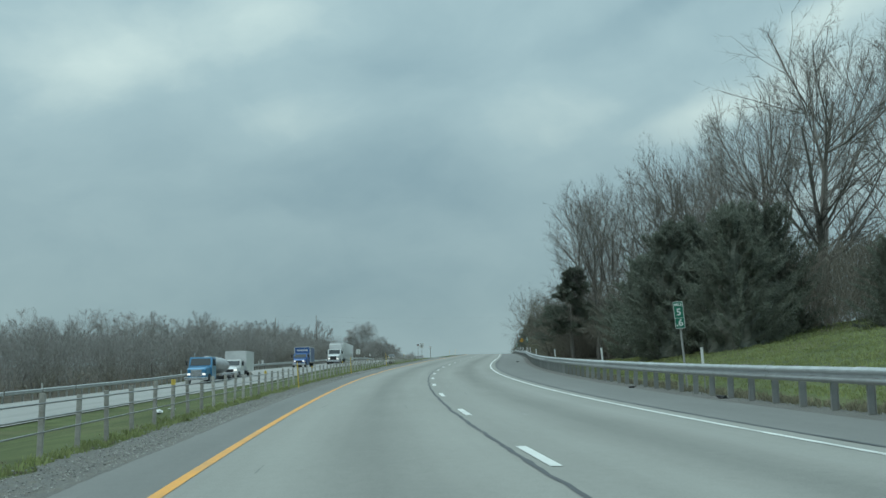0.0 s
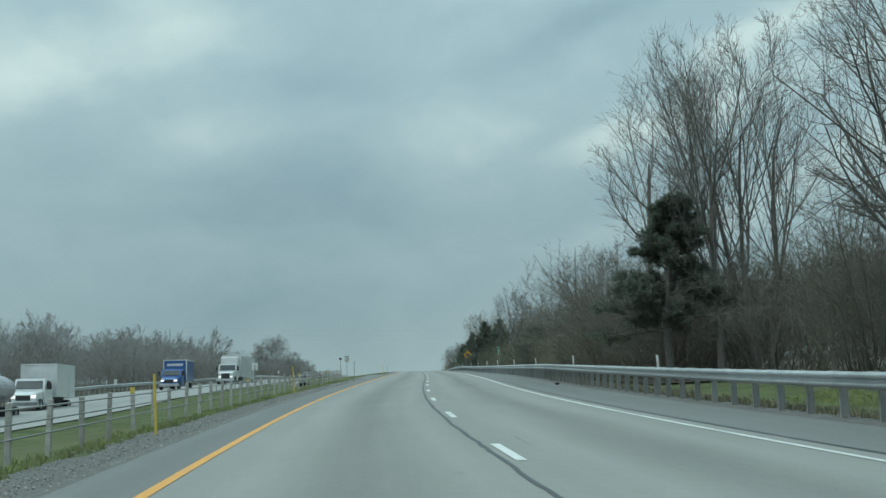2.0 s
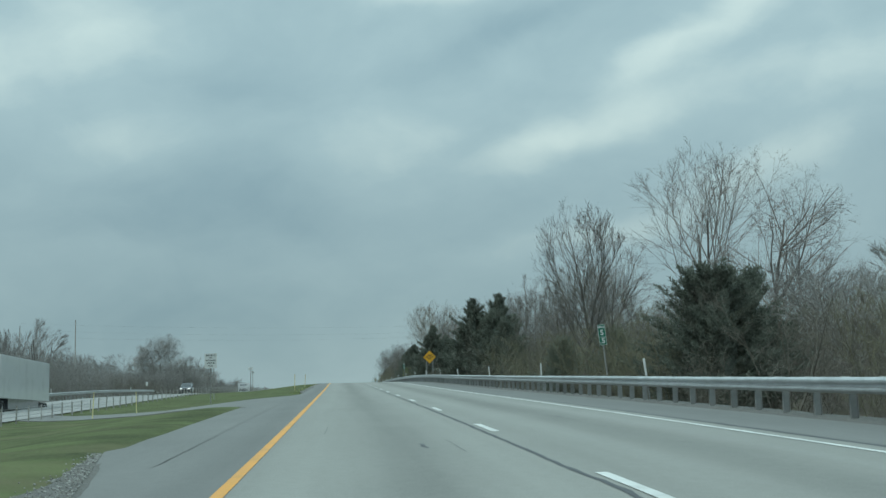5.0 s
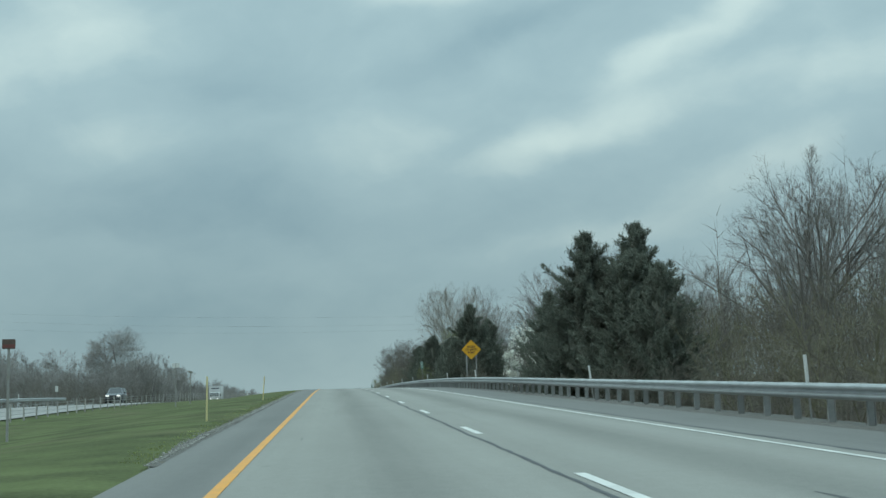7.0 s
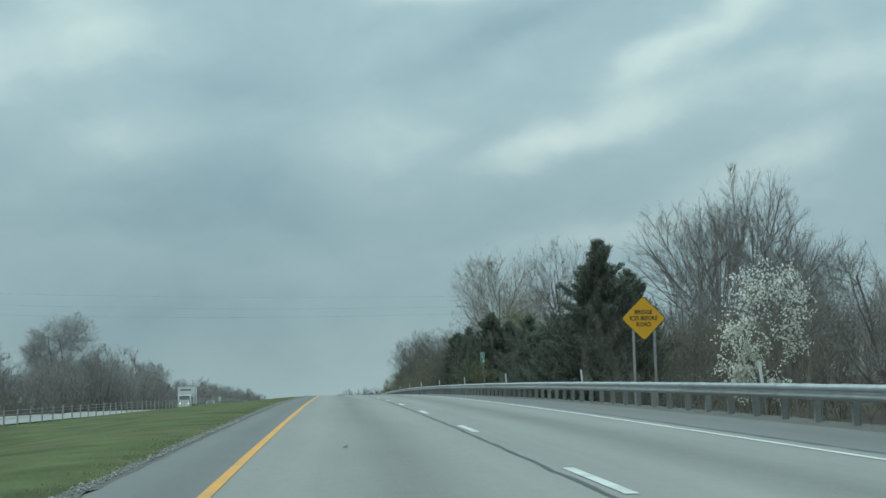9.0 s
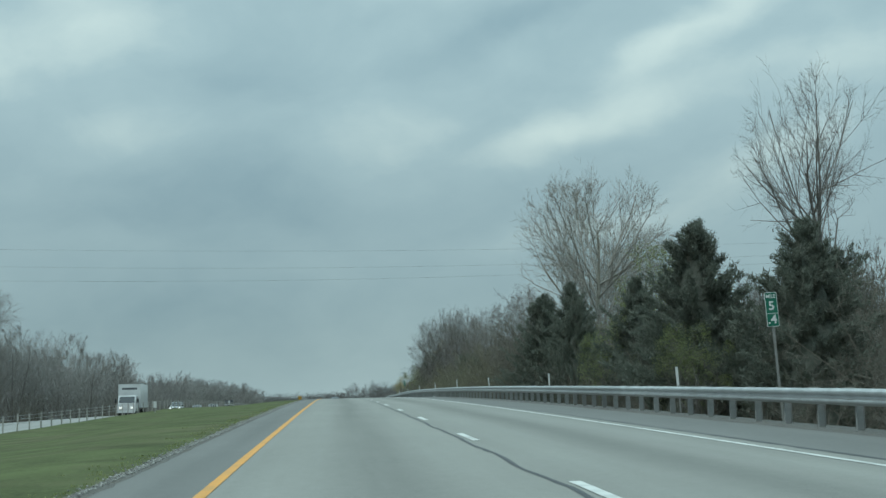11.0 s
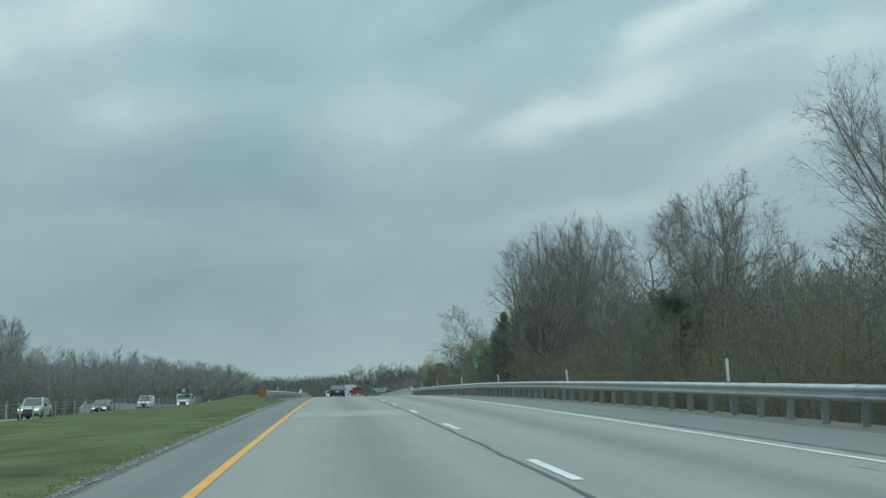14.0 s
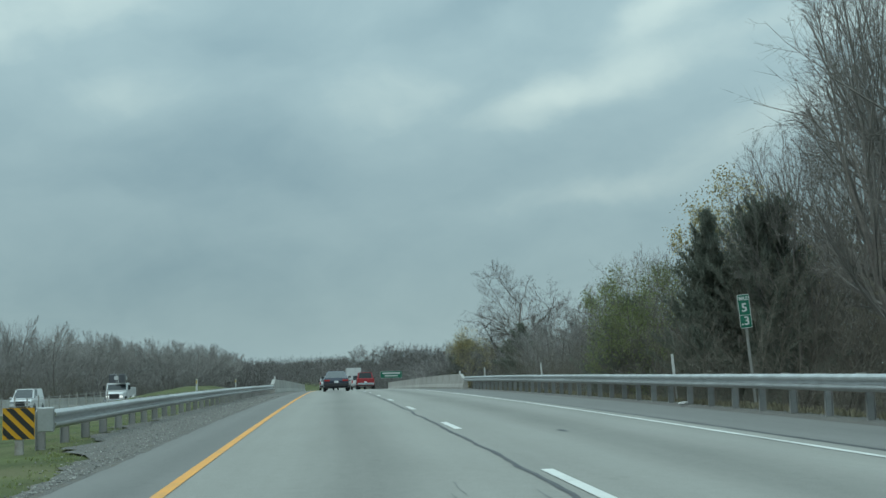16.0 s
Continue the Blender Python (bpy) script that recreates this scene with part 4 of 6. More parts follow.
# ======== trees ========
def tubes(P, R, m):
    """Tapered tubes along n paths: P (n, k, 3), R (n, k), m sides."""
    n, k, _ = P.shape
    d = np.diff(P, axis=1)
    d = np.concatenate([d, d[:, -1:]], 1)
    d /= np.linalg.norm(d, axis=-1, keepdims=True) + 1e-9
    ref = np.where(np.abs(d[..., 2:3]) > 0.9, np.array([1.0, 0, 0]), np.array([0, 0, 1.0]))
    u = np.cross(d, ref)
    u /= np.linalg.norm(u, axis=-1, keepdims=True) + 1e-9
    v = np.cross(d, u)
    a = np.arange(m) * 2 * np.pi / m
    ring = u[:, :, None] * np.cos(a)[:, None] + v[:, :, None] * np.sin(a)[:, None]
    V = (P[:, :, None] + ring * R[:, :, None, None]).reshape(-1, 3)
    i, j, q = np.meshgrid(np.arange(n), np.arange(k - 1), np.arange(m), indexing="ij")
    a0 = (i * k + j) * m
    F = np.stack([a0 + q, a0 + (q + 1) % m, a0 + m + (q + 1) % m, a0 + m + q], -1).reshape(-1, 4)
    return V, F


def grow(rng, start, way, length, radius, k, wobble, lift):
    """Paths of one order of branches, bending as they go."""
    n = len(start)
    P, w = [start], way / np.linalg.norm(way, axis=-1, keepdims=True)
    for _ in range(k):
        w = w + rng.normal(0, wobble, (n, 3)) + np.array([0, 0, lift])
        w /= np.linalg.norm(w, axis=-1, keepdims=True)
        P.append(P[-1] + w * (length / k)[:, None])
    P = np.stack(P, 1)
    R = radius[:, None] * np.linspace(1, 0.38, k + 1)[None]
    return P, R


def shoots(rng, P, R, length, count, lo, hi, spread, ratio, thin, droop=0.0):
    """Starts, directions, lengths and radii of the next order."""
    n, k1, _ = P.shape
    u = np.sort(rng.uniform(lo, hi, (n, count)), 1) * (k1 - 1)
    i = np.minimum(u.astype(int), k1 - 2)
    f = (u - i)[..., None]
    rows = np.arange(n)[:, None]
    at_ = P[rows, i] * (1 - f) + P[rows, i + 1] * f
    r_at = R[rows, i] * (1 - f[..., 0]) + R[rows, i + 1] * f[..., 0]
    axis = P[rows, i + 1] - P[rows, i]
    axis /= np.linalg.norm(axis, axis=-1, keepdims=True) + 1e-9
    side = rng.normal(0, 1, axis.shape)
    side -= (side * axis).sum(-1, keepdims=True) * axis
    side /= np.linalg.norm(side, axis=-1, keepdims=True) + 1e-9
    ang = np.radians(rng.normal(spread, spread * 0.22, (n, count)))[..., None]
    way = axis * np.cos(ang) + side * np.sin(ang) - np.array([0, 0, droop])
    ln = length[:, None] * ratio * (1.15 - 0.55 * (u / (k1 - 1) - lo) / max(hi - lo, 0.01)) * rng.uniform(0.7, 1.25, (n, count))
    rad = np.minimum(r_at * 0.8, r_at * thin * rng.uniform(0.8, 1.15, (n, count)))
    return at_.reshape(-1, 3), way.reshape(-1, 3), ln.ravel(), rad.ravel()


def spikes(P, R):
    """Twigs that end in a point: three sides each."""
    V, F = tubes(P, R, 3)
    n = len(P)
    V = V.reshape(n, 2, 3, 3)
    V = np.concatenate([V[:, 0], P[:, 1:2]], 1).reshape(-1, 3)
    f = np.array([[0, 1, 3], [1, 2, 3], [2, 0, 3]])
    return V, (np.arange(n)[:, None, None] * 4 + f[None]).reshape(-1, 3)


def slivers(rng, P, R):
    """The finest twigs and sprays: one narrow leaf-thin triangle each."""
    d = P[:, 1] - P[:, 0]
    u = np.cross(d, rng.normal(0, 1, d.shape))
    u /= np.linalg.norm(u, axis=1, keepdims=True) + 1e-9
    w = u * R[:, :1]
    return np.stack([P[:, 0] - w, P[:, 0] + w, P[:, 1]], 1).reshape(-1, 3), np.arange(len(P) * 3).reshape(-1, 3)


def faces_of(F):
    return [tuple(r) for r in F.tolist()]


def joined(pieces):
    V, F, base = [], [], 0
    for v, f in pieces:
        V.append(v)
        if isinstance(f, list):
            F += [tuple(i + base for i in q) for q in f]
        else:
            F += (f + base).tolist()
        base += len(v)
    return np.concatenate(V), F


def room(P, D, H, core, wide):
    """How far each ray may run before it leaves the crown's rounded outline."""
    C, S = np.array([0, 0, core * H]), np.array([wide * H, wide * H, (1 - core) * H])
    D = D / (np.linalg.norm(D, axis=-1, keepdims=True) + 1e-9)
    q, d = (P - C) / S, D / S
    a, b, c = (d * d).sum(-1), (q * d).sum(-1), (q * q).sum(-1) - 1
    t = (-b + np.sqrt(np.maximum(b * b - a * c, 0))) / a
    return np.where((c > 0) & (b > 0), 0.03 * H, np.maximum(t, 0.03 * H))


def skeleton_tree(seed, H, fork=0.3, stems=1, limbs=9, counts=(6, 6, 5), spread=32, lift=0.10, lean=(0, 0), twig_r=0.008, trunk_r=None, wob=0.06, segs=(8, 5, 3), core=0.58, wide=0.34, splay=0.17, leader=0.78):
    """Trunk, limbs, branches and twigs as two meshes: (trunk), (crown), and the twigs' tips. The tips fill a rounded crown: core is the height of its broadest part, wide its half breadth."""
    rng = np.random.default_rng(seed)
    tr = trunk_r or H * 0.0150
    ang = rng.uniform(0, 6.28) + np.arange(stems) * 6.28 / stems + rng.normal(0, 0.3, stems)
    out = 0.0 if stems == 1 else splay
    way = np.stack([np.cos(ang) * out + lean[0], np.sin(ang) * out + lean[1], np.ones(stems)], 1)
    st = np.zeros((stems, 3)) + (0 if stems == 1 else 1) * np.stack([np.cos(ang), np.sin(ang), 0 * ang], 1) * tr
    st[:, 2] = -0.3
    tall = H * leader * rng.uniform(0.84, 1.0, stems)
    P0, R0 = grow(rng, st, way, tall, np.full(stems, tr * (1 if stems == 1 else 0.72)), segs[0], 0.065, 0.03)
    R0 = R0 * np.linspace(1.0, 0.68, segs[0] + 1)[None]
    trunk = tubes(P0, R0, 6)
    crown = []
    s, w, ln, r = shoots(rng, P0, R0, tall, limbs, fork, 0.99, spread * 1.3, 0.5, 0.6)
    ln = np.minimum(room(s, w, H, core, wide) * rng.uniform(0.72, 1.0, len(s)), 0.55 * H)
    P1, R1 = grow(rng, s, w, ln, r, segs[1], wob, lift)
    crown.append(tubes(P1, R1, 4))
    s, w, ln, r = shoots(rng, P1, R1, ln, counts[0], 0.12, 1.0, spread * 1.05, 0.62, 0.6)
    ln = np.minimum(ln, room(s, w, H, core, wide) * rng.uniform(0.75, 1.02, len(s)))
    P2, R2 = grow(rng, s, w, ln, np.maximum(r, twig_r * 1.4), segs[2], wob * 1.2, lift)
    crown.append(tubes(P2, R2, 3))
    s, w, ln, r = shoots(rng, P2, R2, ln, counts[1], 0.08, 1.0, spread * 1.1, 0.55, 0.6)
    ln = np.clip(ln, 0.035 * H, np.maximum(room(s, w, H, core, wide), 0.05 * H))
    last = len(counts) == 2
    P3, R3 = grow(rng, s, w, ln, np.clip(r, twig_r, twig_r * 1.7), 1, wob * 1.3, lift)
    crown.append(slivers(rng, P3, R3))
    tips = P3[:, -1]
    if not last:
        s, w, ln, r = shoots(rng, P3, R3, ln, counts[2], 0.06, 1.0, spread * 1.15, 0.6, 0.7)
        P4, R4 = grow(rng, s, w, np.clip(ln, 0.02 * H, 0.07 * H), np.clip(r * 0.8, twig_r * 0.65, twig_r * 0.9), 1, wob, lift * 0.5)
        crown.append(slivers(rng, P4, R4))
        tips = P4[:, -1]
    return trunk, joined(crown), tips


def raw_mesh(name, V, F, mat):
    me = bpy.data.meshes.new(name)
    me.from_pydata(V.tolist(), [], F if isinstance(F, list) else F.tolist())
    me.materials.append(mat)
    return me


def tree_thing(label, trunk, crown, bark, twig, group="", extra=()):
    root = thing("tree", label, "tree", group)
    for name, data, mat in (("trunk", trunk, bark), ("crown", crown, twig), *extra):
        ob = new(name, raw_mesh(name, *data, mat))
        ob.parent = root
    return root


def clumps(rng, centres, size, flat=0.6):
    """Small bent four-sided leaves or flower clusters, one at each centre."""
    n = len(centres)
    base = np.array([[-1, 0, 0], [0, -0.6, 0.25], [1, 0, 0], [0, 0.6, 0.25], [0, 0, -0.5]], float)
    q = rng.normal(0, 1, (n, 3, 3))
    x = q[:, 0] / np.linalg.norm(q[:, 0], axis=1, keepdims=True)
    y = np.cross(x, q[:, 1])
    y /= np.linalg.norm(y, axis=1, keepdims=True) + 1e-9
    z = np.cross(x, y)
    sc = size * rng.uniform(0.6, 1.35, n)
    V = centres[:, None] + sc[:, None, None] * (base[None, :, 0:1] * x[:, None] + base[None, :, 1:2] * y[:, None] + base[None, :, 2:3] * z[:, None] * flat)
    f = np.array([[0, 1, 2, 3], [0, 4, 2, 1]])
    F = (np.arange(n)[:, None, None] * 5 + f[None]).reshape(-1, 4)
    return V.reshape(-1, 3), F


def cedar_tree(seed, H, width, label, group="", n_branch=260, per=175, ragged=0.22, low=0.0, power=0.8, size=0.56):
    """A dense evergreen of feathery, up-swept sprays round a solid core."""
    rng = np.random.default_rng(seed)
    P0, R0 = grow(rng, np.array([[0, 0, -0.3]]), np.array([[0, 0, 1.0]]), np.array([H * 0.97]), np.array([H * 0.02]), 8, 0.02, 0.05)
    t = np.sort(rng.uniform(low, 1.0, n_branch))
    prof = np.minimum(1.0, (t - low + 0.06) / 0.14) * (1 - t) ** power + 0.035
    az = np.arange(n_branch) * 2.39996 + rng.normal(0, 0.25, n_branch)
    lobes = np.array([1 + 0.7 * ragged * noise.noise(Vector((math.cos(a) * 1.3, math.sin(a) * 1.3, q * 5 + seed))) for a, q in zip(az, t)])
    reach = width / 2 * prof * lobes * rng.uniform(1 - ragged, 1 + ragged, n_branch)
    start = np.stack([0 * t, 0 * t, t * H * 0.97], 1)
    way = np.stack([np.cos(az), np.sin(az), 0.38 + 0.9 * t ** 2], 1)
    P1, R1 = grow(rng, start, way, np.maximum(reach, 0.28) * rng.uniform(0.95, 1.3, n_branch), np.full(n_branch, 0.035), 4, 0.08, 0.07)
    s, w, ln, r = shoots(rng, P1, R1, np.maximum(reach, 0.45), per, 0.32, 1.0, 50, 0.34, 0.6)
    s = s + rng.normal(0, 0.07, s.shape)
    ln = np.clip(ln, 0.14, 0.34) * size
    w += rng.normal(0, 0.3, w.shape)
    w[:, 2] += 0.45
    w /= np.linalg.norm(w, axis=1, keepdims=True)
    k = len(s)
    P2 = np.stack([s - w * (ln * 0.2)[:, None], s + w * ln[:, None]], 1)
    R2 = np.stack([ln * 0.15, ln * 0.02], 1)
    foliage = slivers(rng, P2, R2)
    # a solid inside, coloured to keep the shaded gaps from going black
    rows, cols = 30, 26
    V, F = [], []
    for i in range(rows + 1):
        tt = low + (0.96 - low) * i / rows
        rad = width / 2 * (min(1.0, (tt - low + 0.06) / 0.14) * (1 - tt) ** power) * 0.46 + 0.02
        for j in range(cols):
            a = 2 * math.pi * j / cols
            q = Vector((math.cos(a) * 1.3, math.sin(a) * 1.3, tt * 5 + seed))
            rr = rad * (1 + 1.0 * ragged * noise.noise(q) + 0.12 * noise.noise(q * 3))
            V.append((rr * math.cos(a), rr * math.sin(a), tt * H * 0.97))
    for i in range(rows):
        for j in range(cols):
            F.append((i * cols + j, i * cols + (j + 1) % cols, (i + 1) * cols + (j + 1) % cols, (i + 1) * cols + j))
    trunk = tubes(P0, R0, 6)
    root = tree_thing(label, trunk, foliage, M["bark"], M["cedar"], group)
    new("crown_inside", raw_mesh("crown_inside", np.array(V), np.array(F), M["cedar_core"])).parent = root
    return root


def pine_tree(seed, H, label):
    """A scraggly pine with bare lower trunk and flat layered boughs."""
    rng = np.random.default_rng(seed)
    P0, R0 = grow(rng, np.array([[0, 0, -0.3]]), np.array([[-0.03, -0.05, 1.0]]), np.array([H]), np.array([0.16]), 8, 0.03, 0.05)
    n = 84
    t = np.sort(rng.uniform(0.27, 0.99, n) ** 0.9)
    az = rng.uniform(0, 6.28, n)
    reach = (0.4 + 2.75 * (1 - t) ** 0.75) * rng.uniform(0.55, 1.15, n)
    idx = np.clip((t * 8).astype(int), 0, 7)
    start = P0[0][idx] + (P0[0][idx + 1] - P0[0][idx]) * (t * 8 - idx)[:, None]
    way = np.stack([np.cos(az), np.sin(az), 0.05 + 0.4 * t], 1)
    P1, R1 = grow(rng, start, way, reach, np.full(n, 0.045), 5, 0.09, 0.03)
    s, w, ln, r = shoots(rng, P1, R1, reach, 20, 0.2, 1.0, 42, 0.36, 0.6)
    P2, R2 = grow(rng, s, w, np.clip(ln, 0.25, 0.8), np.full(len(s), 0.014), 2, 0.1, 0.1)
    s, w, ln, r = shoots(rng, P2, R2, np.full(len(s), 0.7), 34, 0.05, 1.0, 55, 0.5, 0.8)
    ln = np.clip(ln, 0.12, 0.28)
    w[:, 2] += 0.3
    w /= np.linalg.norm(w, axis=1, keepdims=True)
    P3 = np.stack([s, s + w * ln[:, None]], 1)
    R3 = np.stack([ln * 0.085, ln * 0.02], 1)
    return tree_thing(label, joined([tubes(P0, R0, 8)]), joined([tubes(P1, R1, 4), tubes(P2, R2, 3)]), M["bark"], M["bark"], "", [("foliage", slivers(rng, P3, R3), M["pine"])])


BARE, MODEL = "leafless grey-brown deciduous tree at the wood's edge", {}
WOODS = "bare roadside trees"
for k, (seed, kw) in enumerate((
    (21, dict(limbs=14, fork=0.25, spread=30, lift=0.11, core=0.62, wide=0.28)),
    (22, dict(limbs=15, fork=0.28, spread=36, lift=0.09, core=0.58, wide=0.34)),
    (23, dict(stems=3, limbs=7, fork=0.25, spread=26, lift=0.12, core=0.62, wide=0.27)),
    (24, dict(limbs=16, fork=0.22, spread=42, lift=0.06, wob=0.10, core=0.55, wide=0.40)),
    (25, dict(stems=2, limbs=9, fork=0.26, spread=31, lift=0.10, core=0.60, wide=0.31)),
)):
    MODEL["bare", k] = tree_thing(BARE, *skeleton_tree(seed, 15, counts=(7, 6, 8), twig_r=0.009, **kw)[:2], M["bark"], M["twig"], WOODS)
for k, (seed, kw) in enumerate(((31, dict(limbs=10, spread=33)), (32, dict(stems=3, limbs=4, spread=28, lift=0.12, wide=0.30)), (33, dict(limbs=10, spread=40, lift=0.06, wide=0.42)), (34, dict(stems=2, limbs=6, spread=32)))):
    MODEL["far", k] = tree_thing("leafless tree in the wood along the opposite carriageway", *skeleton_tree(seed, 12, counts=(8, 34), twig_r=0.0095, fork=0.16, segs=(5, 3, 2), **kw)[:2], M["bark"], M["far_twig"], "bare trees of the far wood")
MODEL["vase"] = tree_thing("leafless tree with upswept limbs forking low", *skeleton_tree(41, 14, stems=1, limbs=15, fork=0.24, spread=27, lift=0.13, counts=(8, 7, 8), wob=0.045, core=0.66, wide=0.29, twig_r=0.0105, leader=0.8)[:2], M["bark"], M["twig"])
MODEL["sycamore"] = tree_thing("tall pale-barked leafless sycamore with a broad airy crown", *skeleton_tree(43, 18, limbs=17, fork=0.34, spread=33, lift=0.08, counts=(9, 8, 10), wob=0.06, core=0.64, wide=0.33, leader=0.86, twig_r=0.0135)[:2], M["pale_bark"], M["pale_twig"])
MODEL["oak"] = tree_thing("gnarled leafless oak with crooked spreading limbs", *skeleton_tree(44, 15, limbs=14, fork=0.30, spread=46, lift=0.05, counts=(8, 7, 12), twig_r=0.0095, wob=0.15, core=0.62, wide=0.37, leader=0.78)[:2], M["bark"], M["bark"])
MODEL["bell"] = tree_thing("large rounded leafless tree with a dense fine crown", *skeleton_tree(45, 17, stems=2, limbs=14, fork=0.18, spread=40, lift=0.05, counts=(10, 9, 14), twig_r=0.012, wob=0.08, core=0.52, wide=0.40, leader=0.82)[:2], M["bark"], M["far_twig"])
MODEL["dome"] = tree_thing("tall domed leafless tree with a dense fine crown", *skeleton_tree(46, 22, limbs=18, fork=0.2, spread=37, lift=0.07, counts=(9, 9, 11), twig_r=0.012, wob=0.05, core=0.55, wide=0.40, leader=0.74)[:2], M["bark"], M["twig"])
CED = "dense dark green cedar behind the guard rail"
for k, (seed, H, w, kw) in enumerate(((51, 9, 5.8, dict(power=0.62, ragged=0.3)), (52, 9, 5.6, dict(power=0.72, ragged=0.36)), (53, 8, 6.4, dict(power=0.48, ragged=0.34)))):
    MODEL["cedar", k] = cedar_tree(seed, H, w, CED, "cedars along the road", **kw)
MODEL["pine"] = pine_tree(61, 8.4, "scraggly dark pine with a bare lower trunk")


def leafy(seed, H, mat, label, size, kw):
    tr, cr, tips = skeleton_tree(seed, H, **kw)
    rng = np.random.default_rng(seed)
    pts = np.repeat(tips, 6, 0) + rng.normal(0, 0.17, (len(tips) * 6, 3))
    return tree_thing(label, tr, cr, M["bark"], M["twig"], "", [("foliage", clumps(rng, pts, size), mat)])


MODEL["green"] = leafy(71, 8, M["young_leaf"], "small tree in fresh yellow-green spring leaf", 0.05, dict(stems=2, limbs=8, fork=0.15, spread=40, lift=0.04, counts=(5, 5, 4), core=0.5, wide=0.42))
MODEL["budding"] = leafy(72, 8, M["bud_leaf"], "small tree hazed with pale yellow buds", 0.045, dict(stems=2, limbs=7, fork=0.15, spread=36, lift=0.06, counts=(6, 5, 3)))


def blossom_tree():
    tr, cr, tips = skeleton_tree(73, 6.0, stems=2, limbs=9, fork=0.16, spread=40, lift=0.03, lean=(-0.16, -0.05), counts=(5, 5, 4), core=0.68, wide=0.36)
    rng = np.random.default_rng(9)
    pts = np.repeat(tips, 2, 0) + rng.normal(0, 0.10, (len(tips) * 2, 3))
    return tree_thing("small flowering tree covered in white blossom", tr, cr, M["bark"], M["twig"], "", [("blossom", clumps(rng, pts, 0.062), M["blossom"])])


MODEL["blossom"] = blossom_tree()
PLACED = set()


def plant(kind, s, o, top, turn=0.0, wide=1.0, label=""):
    """Stand a tree of that kind so that its tip is `top` metres over the road."""
    src = MODEL[kind]
    h0 = max(v.co.z for c in src.children for v in c.data.vertices) if "h0" not in src else src["h0"]
    src["h0"] = h0
    g = ground_h(s, o)
    k = max(0.2, (top - g) / h0)
    m = frame_at(s, o, g - ((0.9 if s < 100 else 0.4) if kind[0] == "cedar" else 0.05), turn) @ Matrix.Diagonal((k * wide, k * wide, k, 1))
    if kind in PLACED:
        b = src.scale
        ob = copy_thing(src, m @ Matrix.Diagonal((1 / b.x, 1 / b.y, 1 / b.z, 1)))
    else:
        PLACED.add(kind)
        src.matrix_basis = m
        ob = src
    if label:
        tagged(ob, label)
    return ob


